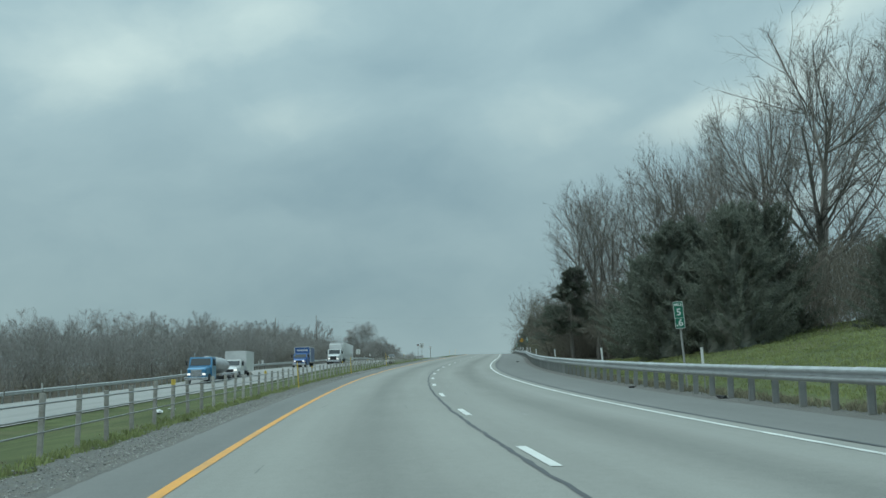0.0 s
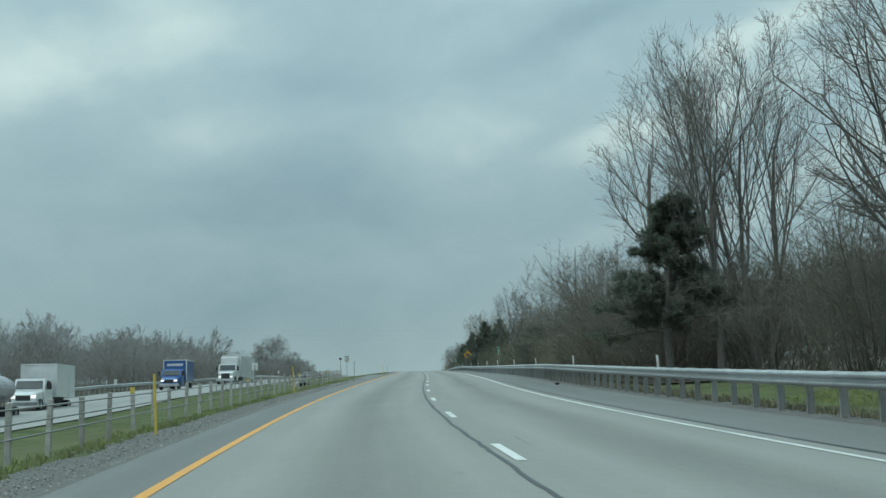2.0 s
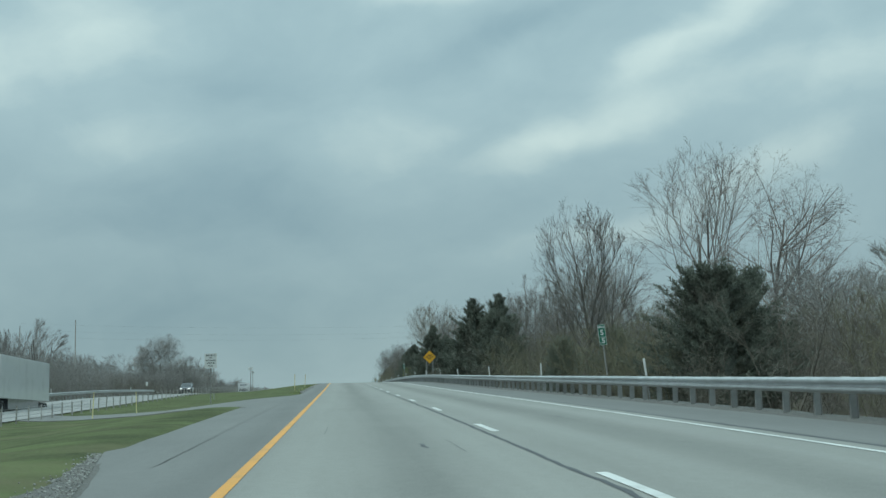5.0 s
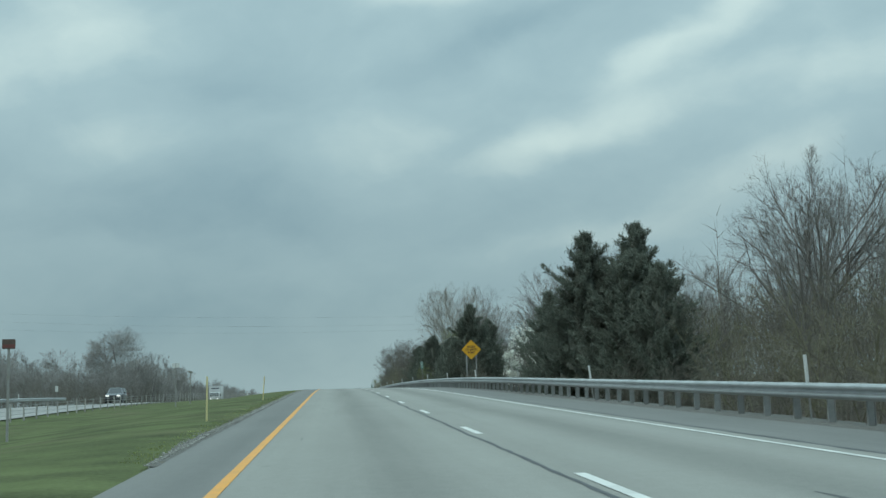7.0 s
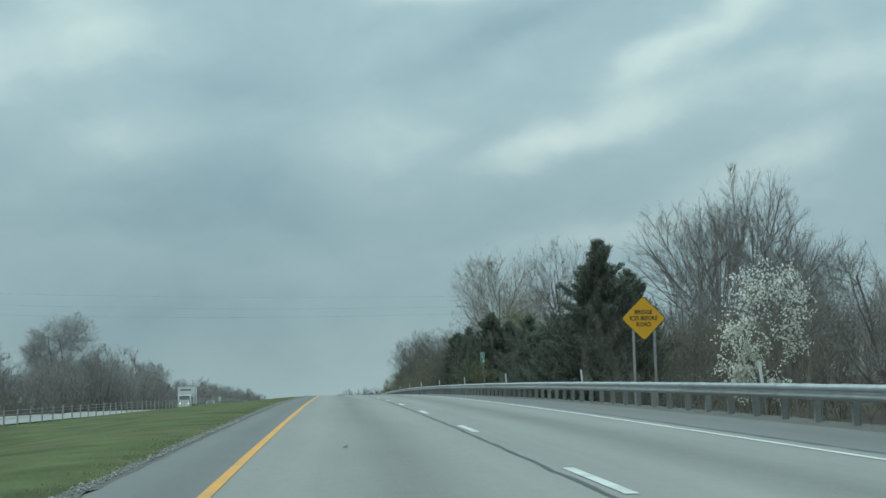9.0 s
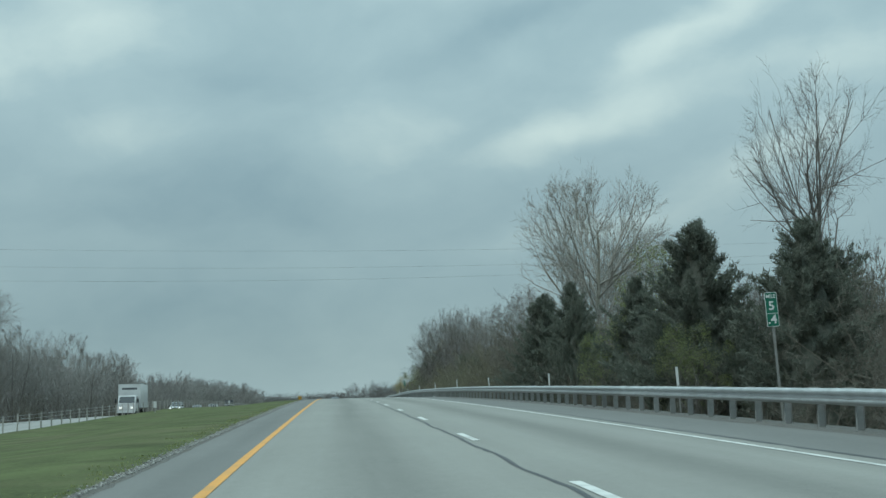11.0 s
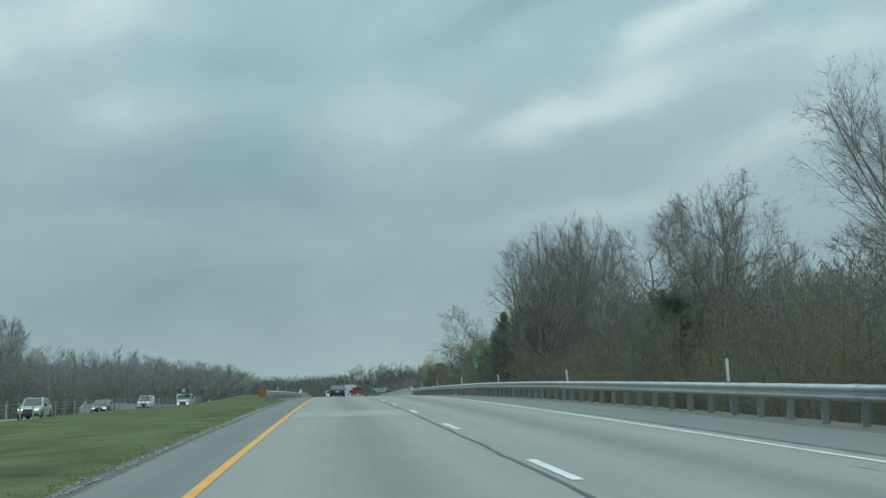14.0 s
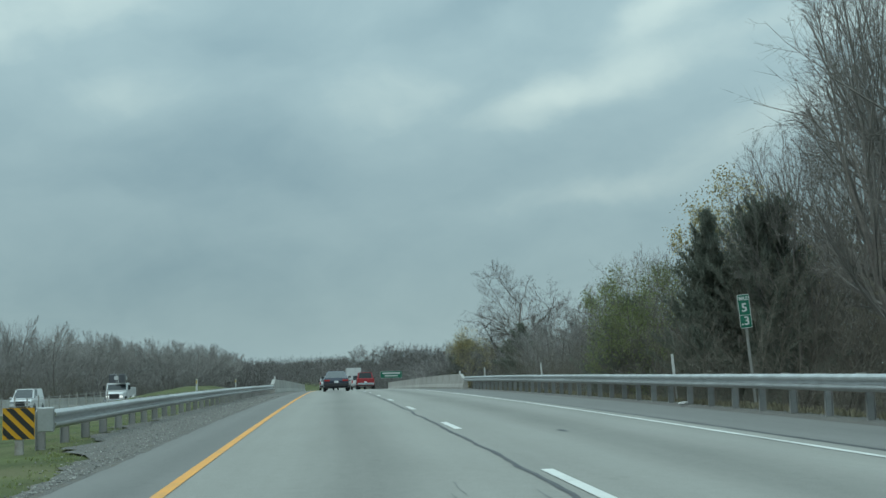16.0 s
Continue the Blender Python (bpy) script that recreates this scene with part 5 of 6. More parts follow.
# the trees that stand out, along the right side
for row in (
    # the bank at the start
    (("cedar", 2), 66, 19.6, 9.6, 10, 1.05), (("cedar", 0), 72, 17.3, 9.6, 80, 1.25), (("cedar", 2), 78, 22.2, 11.4, 200, 1.0), (("cedar", 0), 80, 18.6, 9.2, 30, 1.2), (("cedar", 1), 86, 17.6, 8.6, 300, 1.2),
    (("cedar", 2), 60, 26.0, 7.6, 60, 1.1), (("cedar", 2), 71, 22.4, 10.4, 130, 1.15), (("cedar", 0), 75, 19.0, 10.2, 250, 1.2), (("cedar", 2), 92, 21, 9.4, 15, 1.2),
    (("bare", 0), 92, 27, 21, 40), (("bare", 3), 86, 30, 20, 150), (("bare", 4), 80, 33, 23, 250), (("bare", 1), 72, 36, 24, 10), (("bare", 2), 100, 24, 19, 90), (("bare", 0), 66, 40, 24, 300), (("bare", 1), 78, 27, 22.5, 210),
    (("bare", 4), 116, 17.0, 17.6, 20, 1.05), (("bare", 2), 118, 19.5, 18.2, 120, 1.05), (("bare", 0), 128, 16.6, 16.6, 200, 1.05), 
    ("pine", 116, 14.7, 8.6, 0, 1.2), (("bare", 3), 102, 20.5, 17, 35, 0.8), (("bare", 1), 108, 24, 20, 140, 0.8), (("bare", 4), 98, 29, 22, 230, 0.9), (("bare", 0), 113, 28, 20, 310, 0.8), (("bare", 0), 150, 17.0, 9.9, 60, 0.5), (("bare", 4), 148, 18.6, 8.8, 110, 0.5), (("bare", 1), 168, 15.9, 10.2, 200, 0.8), (("bare", 3), 174, 19, 10.6, 280, 0.9),
    (("cedar", 2), 197.5, 15.9, 5.7, 40, 1.3), (("cedar", 2), 201, 18.0, 5.8, 140, 1.2), (("cedar", 2), 222, 13.9, 3.5, 220, 1.0), (("cedar", 2), 218.4, 16.3, 3.9, 20, 1.1),
    ("vase", 220.3, 14.8, 11.1, 30, 0.95), (("bare", 1), 228, 19, 9.5, 70), (("bare", 4), 243.8, 28.5, 18.8, 210, 1.1), (("bare", 3), 236, 31, 17, 100),
    (("bare", 2), 257, 20, 9.9, 20), (("bare", 1), 262, 23, 10.8, 110, 1.1), (("bare", 4), 268, 26, 11.4, 250), (("bare", 3), 274, 22, 9.2, 200),
    (("cedar", 1), 271.0, 16.4, 9.0, 20, 1.2), (("cedar", 1), 271.8, 14.0, 8.6, 160, 1.15), (("cedar", 0), 266.5, 16.4, 6.6, 250, 1.0), (("cedar", 2), 277.5, 14.2, 5.2, 300, 1.1), (("cedar", 0), 269, 15.6, 7.4, 90, 1.15),
    (("cedar", 1), 286, 14.5, 6.5, 75, 1.1), (("cedar", 2), 288.5, 17.4, 7.0, 215, 1.05), ("blossom", 314.5, 16.9, 5.7, 0, 0.9), (("bare", 2), 369, 33, 18.6, 45, 0.9), (("bare", 0), 369.6, 36, 18.7, 160, 0.9), (("bare", 4), 366, 30, 16.0, 250, 0.9), (("bare", 1), 362, 28, 15.0, 320, 0.9), (("bare", 3), 372, 38.5, 15.2, 80, 0.9), (("bare", 2), 376, 41, 13.5, 200, 0.9),
    (("cedar", 1), 331.6, 14.6, 8.5, 60, 1.15), (("cedar", 0), 334, 16.6, 7.2, 190, 0.9), (("cedar", 2), 343, 14.6, 5.4, 30, 1.0), (("cedar", 2), 349, 13.8, 4.6, 230, 1.0), (("cedar", 0), 355, 15.5, 5.2, 100, 1.0),
    (("bare", 1), 380.4, 21.7, 14.6, 20, 0.7), (("cedar", 0), 375.5, 14.6, 7.3, 40, 1.15), (("cedar", 1), 371, 17, 6.8, 280, 1.2), ("green", 394, 15.4, 4.6, 0, 0.8), ("green", 401.5, 20.6, 9.2, 120, 0.8), (("cedar", 0), 387, 17.6, 7.2, 20, 1.1), (("cedar", 1), 393, 16.4, 6.6, 150, 1.1), (("cedar", 2), 381, 21.5, 6.8, 80, 1.1), ("green", 372.6, 13.4, 3.0, 200, 1.0),
    (("cedar", 0), 418.3, 15.9, 7.6, 10, 1.1), (("cedar", 1), 412, 16.6, 7.9, 170, 1.05), (("cedar", 1), 405, 15.6, 6.6, 60, 0.85), (("cedar", 1), 424, 16.5, 6.0, 250, 1.1),
    ("sycamore", 433.6, 22.6, 19.8, 25, 1.0), (("bare", 3), 440, 17.5, 10.0, 45, 1.0), ("dome", 501, 38.0, 22.6, 130, 0.9), ("dome", 509, 50, 22.0, 40, 0.9), (("bare", 0), 452, 24, 8.6, 40, 1.1), (("bare", 0), 463, 22, 7.6, 220, 1.1), (("bare", 4), 472, 24, 8.2, 20, 1.0), ("oak", 486, 20.8, 11.6, 80, 0.75),
    (("cedar", 2), 485, 17.6, 5.6, 20, 1.15), (("cedar", 2), 489, 19.2, 5.4, 120, 1.2),
    ("vase", 519.7, 20.4, 14.1, 200, 0.85), ("oak", 535, 29.5, 17.4, 40, 0.85), ("oak", 543, 35.5, 19.4, 150, 0.85), ("vase", 526, 31.5, 17.2, 90, 0.9), (("bare", 3), 514, 16.2, 12.0, 10, 0.85), (("bare", 4), 520, 16.8, 12.8, 80, 0.95), (("bare", 1), 525, 17.6, 12.6, 190, 0.9), (("bare", 0), 527, 19.6, 14.2, 260, 0.9), (("bare", 1), 531, 23, 15.2, 20, 0.9), (("bare", 4), 536, 19.2, 10.8, 330, 0.8), (("bare", 3), 542, 18.6, 9.4, 110, 0.7), (("bare", 3), 548, 27, 15.0, 330, 0.9), (("bare", 0), 552, 29, 16.5, 30, 0.9), ("budding", 546, 20.6, 10.4, 30, 0.9),
    (("cedar", 1), 538.5, 16.5, 7.8, 0, 0.8), (("cedar", 2), 537, 18.4, 8.2, 90, 0.75), ("green", 548, 16.1, 6.4, 40, 0.9), ("green", 556, 17.4, 6.2, 200, 0.9), (("cedar", 2), 557, 17.5, 5.6, 200, 1.0),
    ("oak", 665.5, 27.5, 18.0, 210, 1.05), ("budding", 660, 20.0, 8.4, 0, 0.9), (("cedar", 1), 640, 24, 8.0, 10, 1.2), (("cedar", 0), 700, 24, 8.4, 100, 1.3), (("cedar", 0), 716, 26, 9, 200, 1.3), (("bare", 1), 690, 33, 13.5, 10), (("bare", 3), 612, 30, 13.0, 60), (("bare", 2), 630, 33, 12.0, 130), (("bare", 4), 590, 27, 11.5, 200),
):
    plant(*row)

# and along the left
for row in (("bell", 500.3, -45.5, 16.8, 0, 1.1), (("far", 1), 553, -42, 13.2, 20, 1.0), ("vase", 606, -45, 13.4, 100, 1.3), (("bare", 1), 557, -47, 14.6, 30, 1.1), (("far", 0), 335, -51, 10.2, 20), (("far", 3), 302, -64, 10.2, 60), ("oak", 612, -44, 11.0, 20, 0.7), ("oak", 640, -47, 10.0, 150, 0.7), (("far", 0), 700, -48, 10.2, 70), (("far", 1), 733, -44, 10.4, 200), (("far", 3), 520, -41, 9.0, 310), (("far", 2), 487, -40, 9.0, 30)):
    plant(*row)
rng1 = random.Random(5)
REAR, YOUNG = [], []
s = 40.0
while s < 1080:
    tall = float(np.interp(s, [0, 150, 200, 335, 380, 470, 500, 560, 620, 700, 800, 900, 1050], [7.8, 7.8, 8.4, 9.4, 10, 10, 9.5, 11.6, 11, 12, 13.4, 16, 16.5]))
    back = 12 if 340 < s < 460 else 0
    plant(("far", rng1.randrange(4)), s + rng1.uniform(-3, 3), -37 - back - rng1.uniform(0, 9), tall * rng1.choice((0.62, 0.72, 0.85, 0.95, 1.06)), rng1.uniform(0, 360), rng1.uniform(0.9, 1.3))
    for row in range(1, 3):
        REAR.append((s + rng1.uniform(-4, 4), -36 - back - 8 * row - rng1.uniform(0, 9), tall * rng1.choice((0.6, 0.7, 0.8, 0.9, 1.04))))
    s += 8.5
for k in range(34):
    YOUNG.append((rng1.uniform(500, 590), rng1.uniform(20, 42), rng1.uniform(6.5, 9)))
s = 140.0
while s < 760:
    o = 19 + rng1.uniform(0, 6)
    plant(("far", rng1.randrange(4)), s + rng1.uniform(-4, 4), o + 1, rng1.uniform(6.0, 8.0), rng1.uniform(0, 360), rng1.uniform(0.9, 1.2), "slender leafless young tree in the undergrowth")
    for row in range(1, 4):
        YOUNG.append((s + rng1.uniform(-4, 4), o + 1 + 7 * row, rng1.uniform(5.5, 7.5) + 0.6 * row))
    s += 10


def grove(name, label, category, mat, protos, spots, wide=1.15, seed=1):
    """Many whole plants merged into one mesh. spots: rows of s, o, tip over the road."""
    rng = random.Random(seed)
    V, F, base = [], [], 0
    for s, o, top in spots:
        v, f = protos[rng.randrange(len(protos))]
        oc = max(-118.0, min(118.0, o))
        g = ground_h(s, oc)
        k = max(0.15, (top - g) / float(v[:, 2].max()))
        a = rng.uniform(0, 6.28)
        c, sn = math.cos(a) * k * wide, math.sin(a) * k * wide
        p = rd(s, oc, g) + Vector((o - oc, 0, 0))
        V.append(np.stack([v[:, 0] * c - v[:, 1] * sn + p.x, v[:, 0] * sn + v[:, 1] * c + p.y, v[:, 2] * k + p.z], 1))
        F += [tuple(i + base for i in q) for q in f]
        base += len(v)
    ob = new(name, raw_mesh(name, np.concatenate(V), F, mat))
    return tagged(ob, label, category, kind="stuff")


def light_trees(seed, H, n, counts, twig_r):
    out = []
    for k in range(n):
        tr, cr, _ = skeleton_tree(seed + k, H, limbs=(8, 4, 7, 5)[k % 4], fork=0.14, spread=36, lift=0.09, counts=counts, twig_r=twig_r, stems=1 + k % 2, segs=(4, 2, 1))
        out.append(joined([tr, cr]))
    return out


THIN = light_trees(120, 12, 5, (7, 26), 0.011)
grove("woods", "grey-brown leafless woods along the opposite carriageway", "woods", M["far_twig"], THIN, REAR, 1.25, 3)
grove("woods", "leafless young woods behind the guard rail", "woods", M["twig"], THIN, YOUNG, 1.1, 4)


def brush_clump(seed, H, stems=8, twig_r=0.007, n=11, fine=11):
    rng = np.random.default_rng(seed)
    a = rng.uniform(0, 6.28, stems)
    st = np.stack([np.cos(a) * 0.5, np.sin(a) * 0.5, 0 * a - 0.1], 1) * rng.uniform(0.2, 1, (stems, 1))
    w = np.stack([np.cos(a) * 0.48, np.sin(a) * 0.48, np.ones(stems)], 1)
    ln = H * rng.uniform(0.75, 1.0, stems)
    P, R = grow(rng, st, w, ln, np.full(stems, 0.012), 3, 0.14, 0.02)
    out = [tubes(P, R, 3)]
    s, w, ln, r = shoots(rng, P, R, ln, n, 0.08, 1.0, 46, 0.36, 0.7)
    P, R = grow(rng, s, w, ln, np.clip(r, twig_r * 0.7, twig_r), 1, 0.15, 0.04)
    out.append(slivers(rng, P, R))
    s, w, ln, r = shoots(rng, P, R, ln, fine, 0.1, 1.0, 46, 0.36, 0.8)
    P, R = grow(rng, s, w, ln, np.clip(r * 0.8, twig_r * 0.55, twig_r * 0.75), 1, 0.15, 0.02)
    out.append(slivers(rng, P, R))
    return joined(out)


CLUMP = [brush_clump(80 + k, 3.2, 8, 0.0052, 11, 18) for k in range(5)]
FAR_CLUMP = [brush_clump(86 + k, 3.2, 8, 0.0095, 9) for k in range(4)]


def thicket(label, mat, spots, protos=CLUMP):
    """Undergrowth nobody could count; spots: rows of s, o, height over the ground."""
    return grove("undergrowth", label, "undergrowth", mat, protos, [(s, o, h + ground_h(s, o)) for s, o, h in spots if not (284 < s < 315 and 0 < o < 18.4)], 1.15, len(spots))


rb = random.Random(8)
thicket("tangled brown undergrowth below the roadside trees", M["brush"],
        [(s + rb.uniform(-2, 2), rb.uniform(14.5, 27) if s > 140 else rb.uniform(17, 34), rb.uniform(3.2, 6.2)) for s in np.arange(88, 600, 1.9)] + [(rb.uniform(64, 96), rb.uniform(24, 36), rb.uniform(4, 6)) for k in range(36)])
thicket("olive budding undergrowth behind the guard rail", M["olive_brush"],
        [(s + rb.uniform(-2, 2), rb.uniform(13.6, 18), rb.uniform(3.4, 5.6)) for a, b in ((134, 182), (196, 216), (226, 250), (283, 300), (428, 480), (488, 516)) for s in np.arange(a, b, 2.2)])
thicket("low dark brush at the foot of the roadside trees", M["brush"],
        [(rb.uniform(138, 575), rb.uniform(13.5, 16), rb.uniform(1.2, 2.6)) for k in range(230)], FAR_CLUMP)
thicket("tall tangled brush behind the guard rail", M["brush"],
        [(rb.uniform(120, 154), rb.uniform(13.8, 21), rb.uniform(5.5, 8.0)) for k in range(56)] + [(rb.uniform(94, 122), rb.uniform(17.5, 31), rb.uniform(5.0, 8.0)) for k in range(48)] + [(rb.uniform(424, 448), rb.uniform(15, 22), rb.uniform(5.5, 8.0)) for k in range(34)])
thicket("dense brown-grey brush filling the roadside wood", M["brush"],
        [(s + rb.uniform(-3, 3), rb.uniform(16.5, 30), rb.uniform(4.0, 6.2)) for s in np.arange(482, 600, 1.5)])
thicket("brown undergrowth of the wood beyond the far carriageway", M["brush"],
        [(s + rb.uniform(-2, 2), rb.uniform(-50, -33), rb.uniform(3.2, 5.8)) for s in np.arange(40, 900, 3.6)], FAR_CLUMP)


def tangle(label, mat, count, seed, s_span, o_span, top, size):
    """Dense twigs and dead leaves inside a wood, too fine to count: small bent flakes up to the height top(s) over the ground."""
    rng = np.random.default_rng(seed)
    s, o = rng.uniform(*s_span, count), rng.uniform(*o_span, count)
    swell = np.array([1 + 0.3 * noise.noise(Vector((x * 0.16, y * 0.16, seed))) + 0.22 * noise.noise(Vector((x * 0.5, y * 0.3, seed + 7))) for x, y in zip(s, o)])
    h = top(s) * swell * np.sqrt(rng.uniform(0.0, 1.0, count)) * rng.uniform(0.85, 1.06, count)
    g = np.array([ground_h(x, y) for x, y in zip(s, o)])
    a = np.interp(s, ALONG, TURN)
    C = np.stack([np.interp(s, ALONG, RX) + o * np.cos(a), np.interp(s, ALONG, RY) + o * np.sin(a), np.interp(s, ALONG, RZ) + g + h], 1)
    u = rng.normal(0, 0.42, (count, 3)) + [0, 0, 1.0]
    u /= np.linalg.norm(u, axis=1, keepdims=True)
    v = np.cross(u, rng.normal(0, 1, (count, 3)))
    v /= np.linalg.norm(v, axis=1, keepdims=True) + 1e-9
    k = (size * rng.uniform(0.5, 1.4, count))[:, None]
    V = np.stack([C - u * k, C + v * k * 0.15, C + u * k, C - v * k * 0.15], 1).reshape(-1, 3)
    return tagged(new("undergrowth", raw_mesh("undergrowth", V, np.arange(count * 4).reshape(-1, 4), mat)), label, "undergrowth", kind="stuff")


def height_along(xs, ys):
    return lambda s: np.interp(s, xs, ys)


tangle("dense brown twigs and dead leaves inside the roadside wood", M["brush"], 140000, 21, (100, 284), (19, 30), height_along([100, 140, 165, 200, 260, 284], [5.0, 5.6, 4.8, 4.2, 5.0, 4.8]), 0.15)
tangle("dense brown twigs and dead leaves inside the roadside wood", M["brush"], 130000, 22, (318, 480), (19, 30), height_along([318, 330, 400, 430, 460, 480], [4.2, 5.2, 5.4, 5.0, 5.8, 6.2]), 0.15)
tangle("dense brown twigs and dead leaves inside the tall wood", M["brush"], 90000, 23, (480, 560), (19, 32), height_along([480, 500, 530, 560], [6.4, 7.2, 8.0, 7.0]), 0.16)
tangle("dark twigs filling the wood on the bank", M["brush"], 40000, 24, (62, 104), (24, 38), height_along([62, 104], [4.5, 5.5]), 0.16)
tangle("dense twigs inside the wood beyond the far carriageway", M["far_twig"], 120000, 25, (40, 345), (-50, -35), height_along([40, 200, 345], [5.8, 5.6, 6.0]), 0.24)
tangle("dense twigs inside the wood beyond the far carriageway", M["far_twig"], 60000, 26, (335, 470), (-62, -47), height_along([335, 470], [6.6, 6.8]), 0.24)
tangle("dense twigs inside the wood beyond the far carriageway", M["far_twig"], 120000, 27, (465, 960), (-56, -36), height_along([465, 620, 800, 960], [6.6, 7.4, 8.4, 10.5]), 0.34)
tangle("hazy twigs of the woods that close the view", M["ridge_twig"], 60000, 28, (1080, 1400), (-118, 118), height_along([1080, 1200, 1400], [11.0, 13.0, 17.0]), 0.9)
tangle("dense twigs of the wood beyond the bridge", M["ridge_twig"], 60000, 29, (640, 1080), (22, 70), height_along([640, 800, 1080], [6.5, 9.5, 14.0]), 0.5)
tangle("dense twigs of the wood beyond the far bridge", M["ridge_twig"], 24000, 30, (960, 1090), (-90, -34), height_along([960, 1090], [10.5, 12.0]), 0.6)


# the woods that close the view
rf = random.Random(77)
FAR = []
for s, o0, o1, n, lo, hi in ((900, -150, -70, 16, 11, 15), (980, -170, -60, 20, 13, 17), (1060, -220, -34, 34, 11, 15), (1150, -260, -18, 44, 11, 15), (1250, -300, 90, 70, 12, 17), (1340, -330, 160, 80, 14, 19),
                             (780, 24, 90, 14, 9, 13), (860, 22, 100, 18, 11, 15), (940, 20, 110, 20, 12, 17), (1040, 18, 130, 24, 14, 19), (1140, 14, 150, 26, 16, 21)):
    FAR += [(s + rf.uniform(-30, 30), rf.uniform(o0, o1), rf.uniform(lo, hi)) for k in range(n)]
THICK = [(rf.uniform(640, 1000), rf.uniform(-75, -38), rf.uniform(7, 10)) for k in range(90)] + [(rf.uniform(1000, 1300), rf.uniform(-200, -30), rf.uniform(8, 12)) for k in range(90)]
THICK += [(rf.uniform(620, 1050), rf.uniform(19, 60), rf.uniform(6, 9)) for k in range(110)] + [(rf.uniform(1050, 1330), rf.uniform(-40, 110), rf.uniform(8, 13)) for k in range(80)]
THICK += [(rf.uniform(1404, 1445), rf.uniform(-70, 60), rf.uniform(9, 14)) for k in range(70)]
grove("far_brush", "dark brush filling the distant woods", "woods", M["ridge_twig"], FAR_CLUMP, THICK, 1.6, 78)
FAR += [(rf.uniform(-60, 60), rf.uniform(46, 130), rf.uniform(13, 20)) for k in range(60)]
grove("far_woods", "hazy grey-brown leafless woods in the distance", "woods", M["ridge_twig"], light_trees(90, 15, 4, (6, 16), 0.024), FAR, 1.25, 77)
# ======== vehicles (each looks along +y) ========
def wheel_at(root, x, y, r=0.33, w=0.22, inner=True):
    sgn = 1 if x > 0 else -1
    bm = bmesh.new()
    prof = [(r * 0.62, -w / 2), (r * 0.93, -w / 2), (r, -w * 0.36), (r, w * 0.36), (r * 0.93, w / 2), (r * 0.62, w / 2)]
    loft(bm, [[(x + p[1], y + p[0] * math.cos(a), r + p[0] * math.sin(a)) for a in [2 * math.pi * k / 20 for k in range(20)]] for p in prof], caps=False)
    tyre = part("wheel", bm, M["tyre"], root)
    bm = bmesh.new()
    xo = x + sgn * w * 0.40
    loft(bm, [[(xx, y + rr * math.cos(a), r + rr * math.sin(a)) for a in [2 * math.pi * k / 20 for k in range(20)]] for xx, rr in ((x - sgn * w * 0.3, r * 0.63), (xo, r * 0.63), (xo - sgn * 0.03, r * 0.5), (xo + sgn * 0.01, r * 0.16))])
    part("rim", bm, M["rim"], tyre)
    return tyre


def ring(w, zb, zt, y, tuck=0.90, belly=0.45):
    zm = zb + (zt - zb) * belly
    return [(-w * 0.88, y, zb), (-w, y, zb + 0.10), (-w * 1.0, y, zm), (-w * 0.985, y, zt - 0.10), (-w * tuck, y, zt), (w * tuck, y, zt), (w * 0.985, y, zt - 0.10), (w * 1.0, y, zm), (w, y, zb + 0.10), (w * 0.88, y, zb)]


def pane(name, corners, root, grow_in=0.1, off=0.006, mat=None):
    """A thin sheet of glass lying just proud of the four corners' face."""
    c = [Vector(p) for p in corners]
    mid = sum(c, Vector()) / 4
    n = (c[1] - c[0]).cross(c[3] - c[0]).normalized()
    q = [p.lerp(mid, grow_in) for p in c]
    bm = bmesh.new()
    loft(bm, [[p - n * 0.004 for p in q], [p + n * off for p in q]])
    return part(name, bm, mat or M["glass"], root)


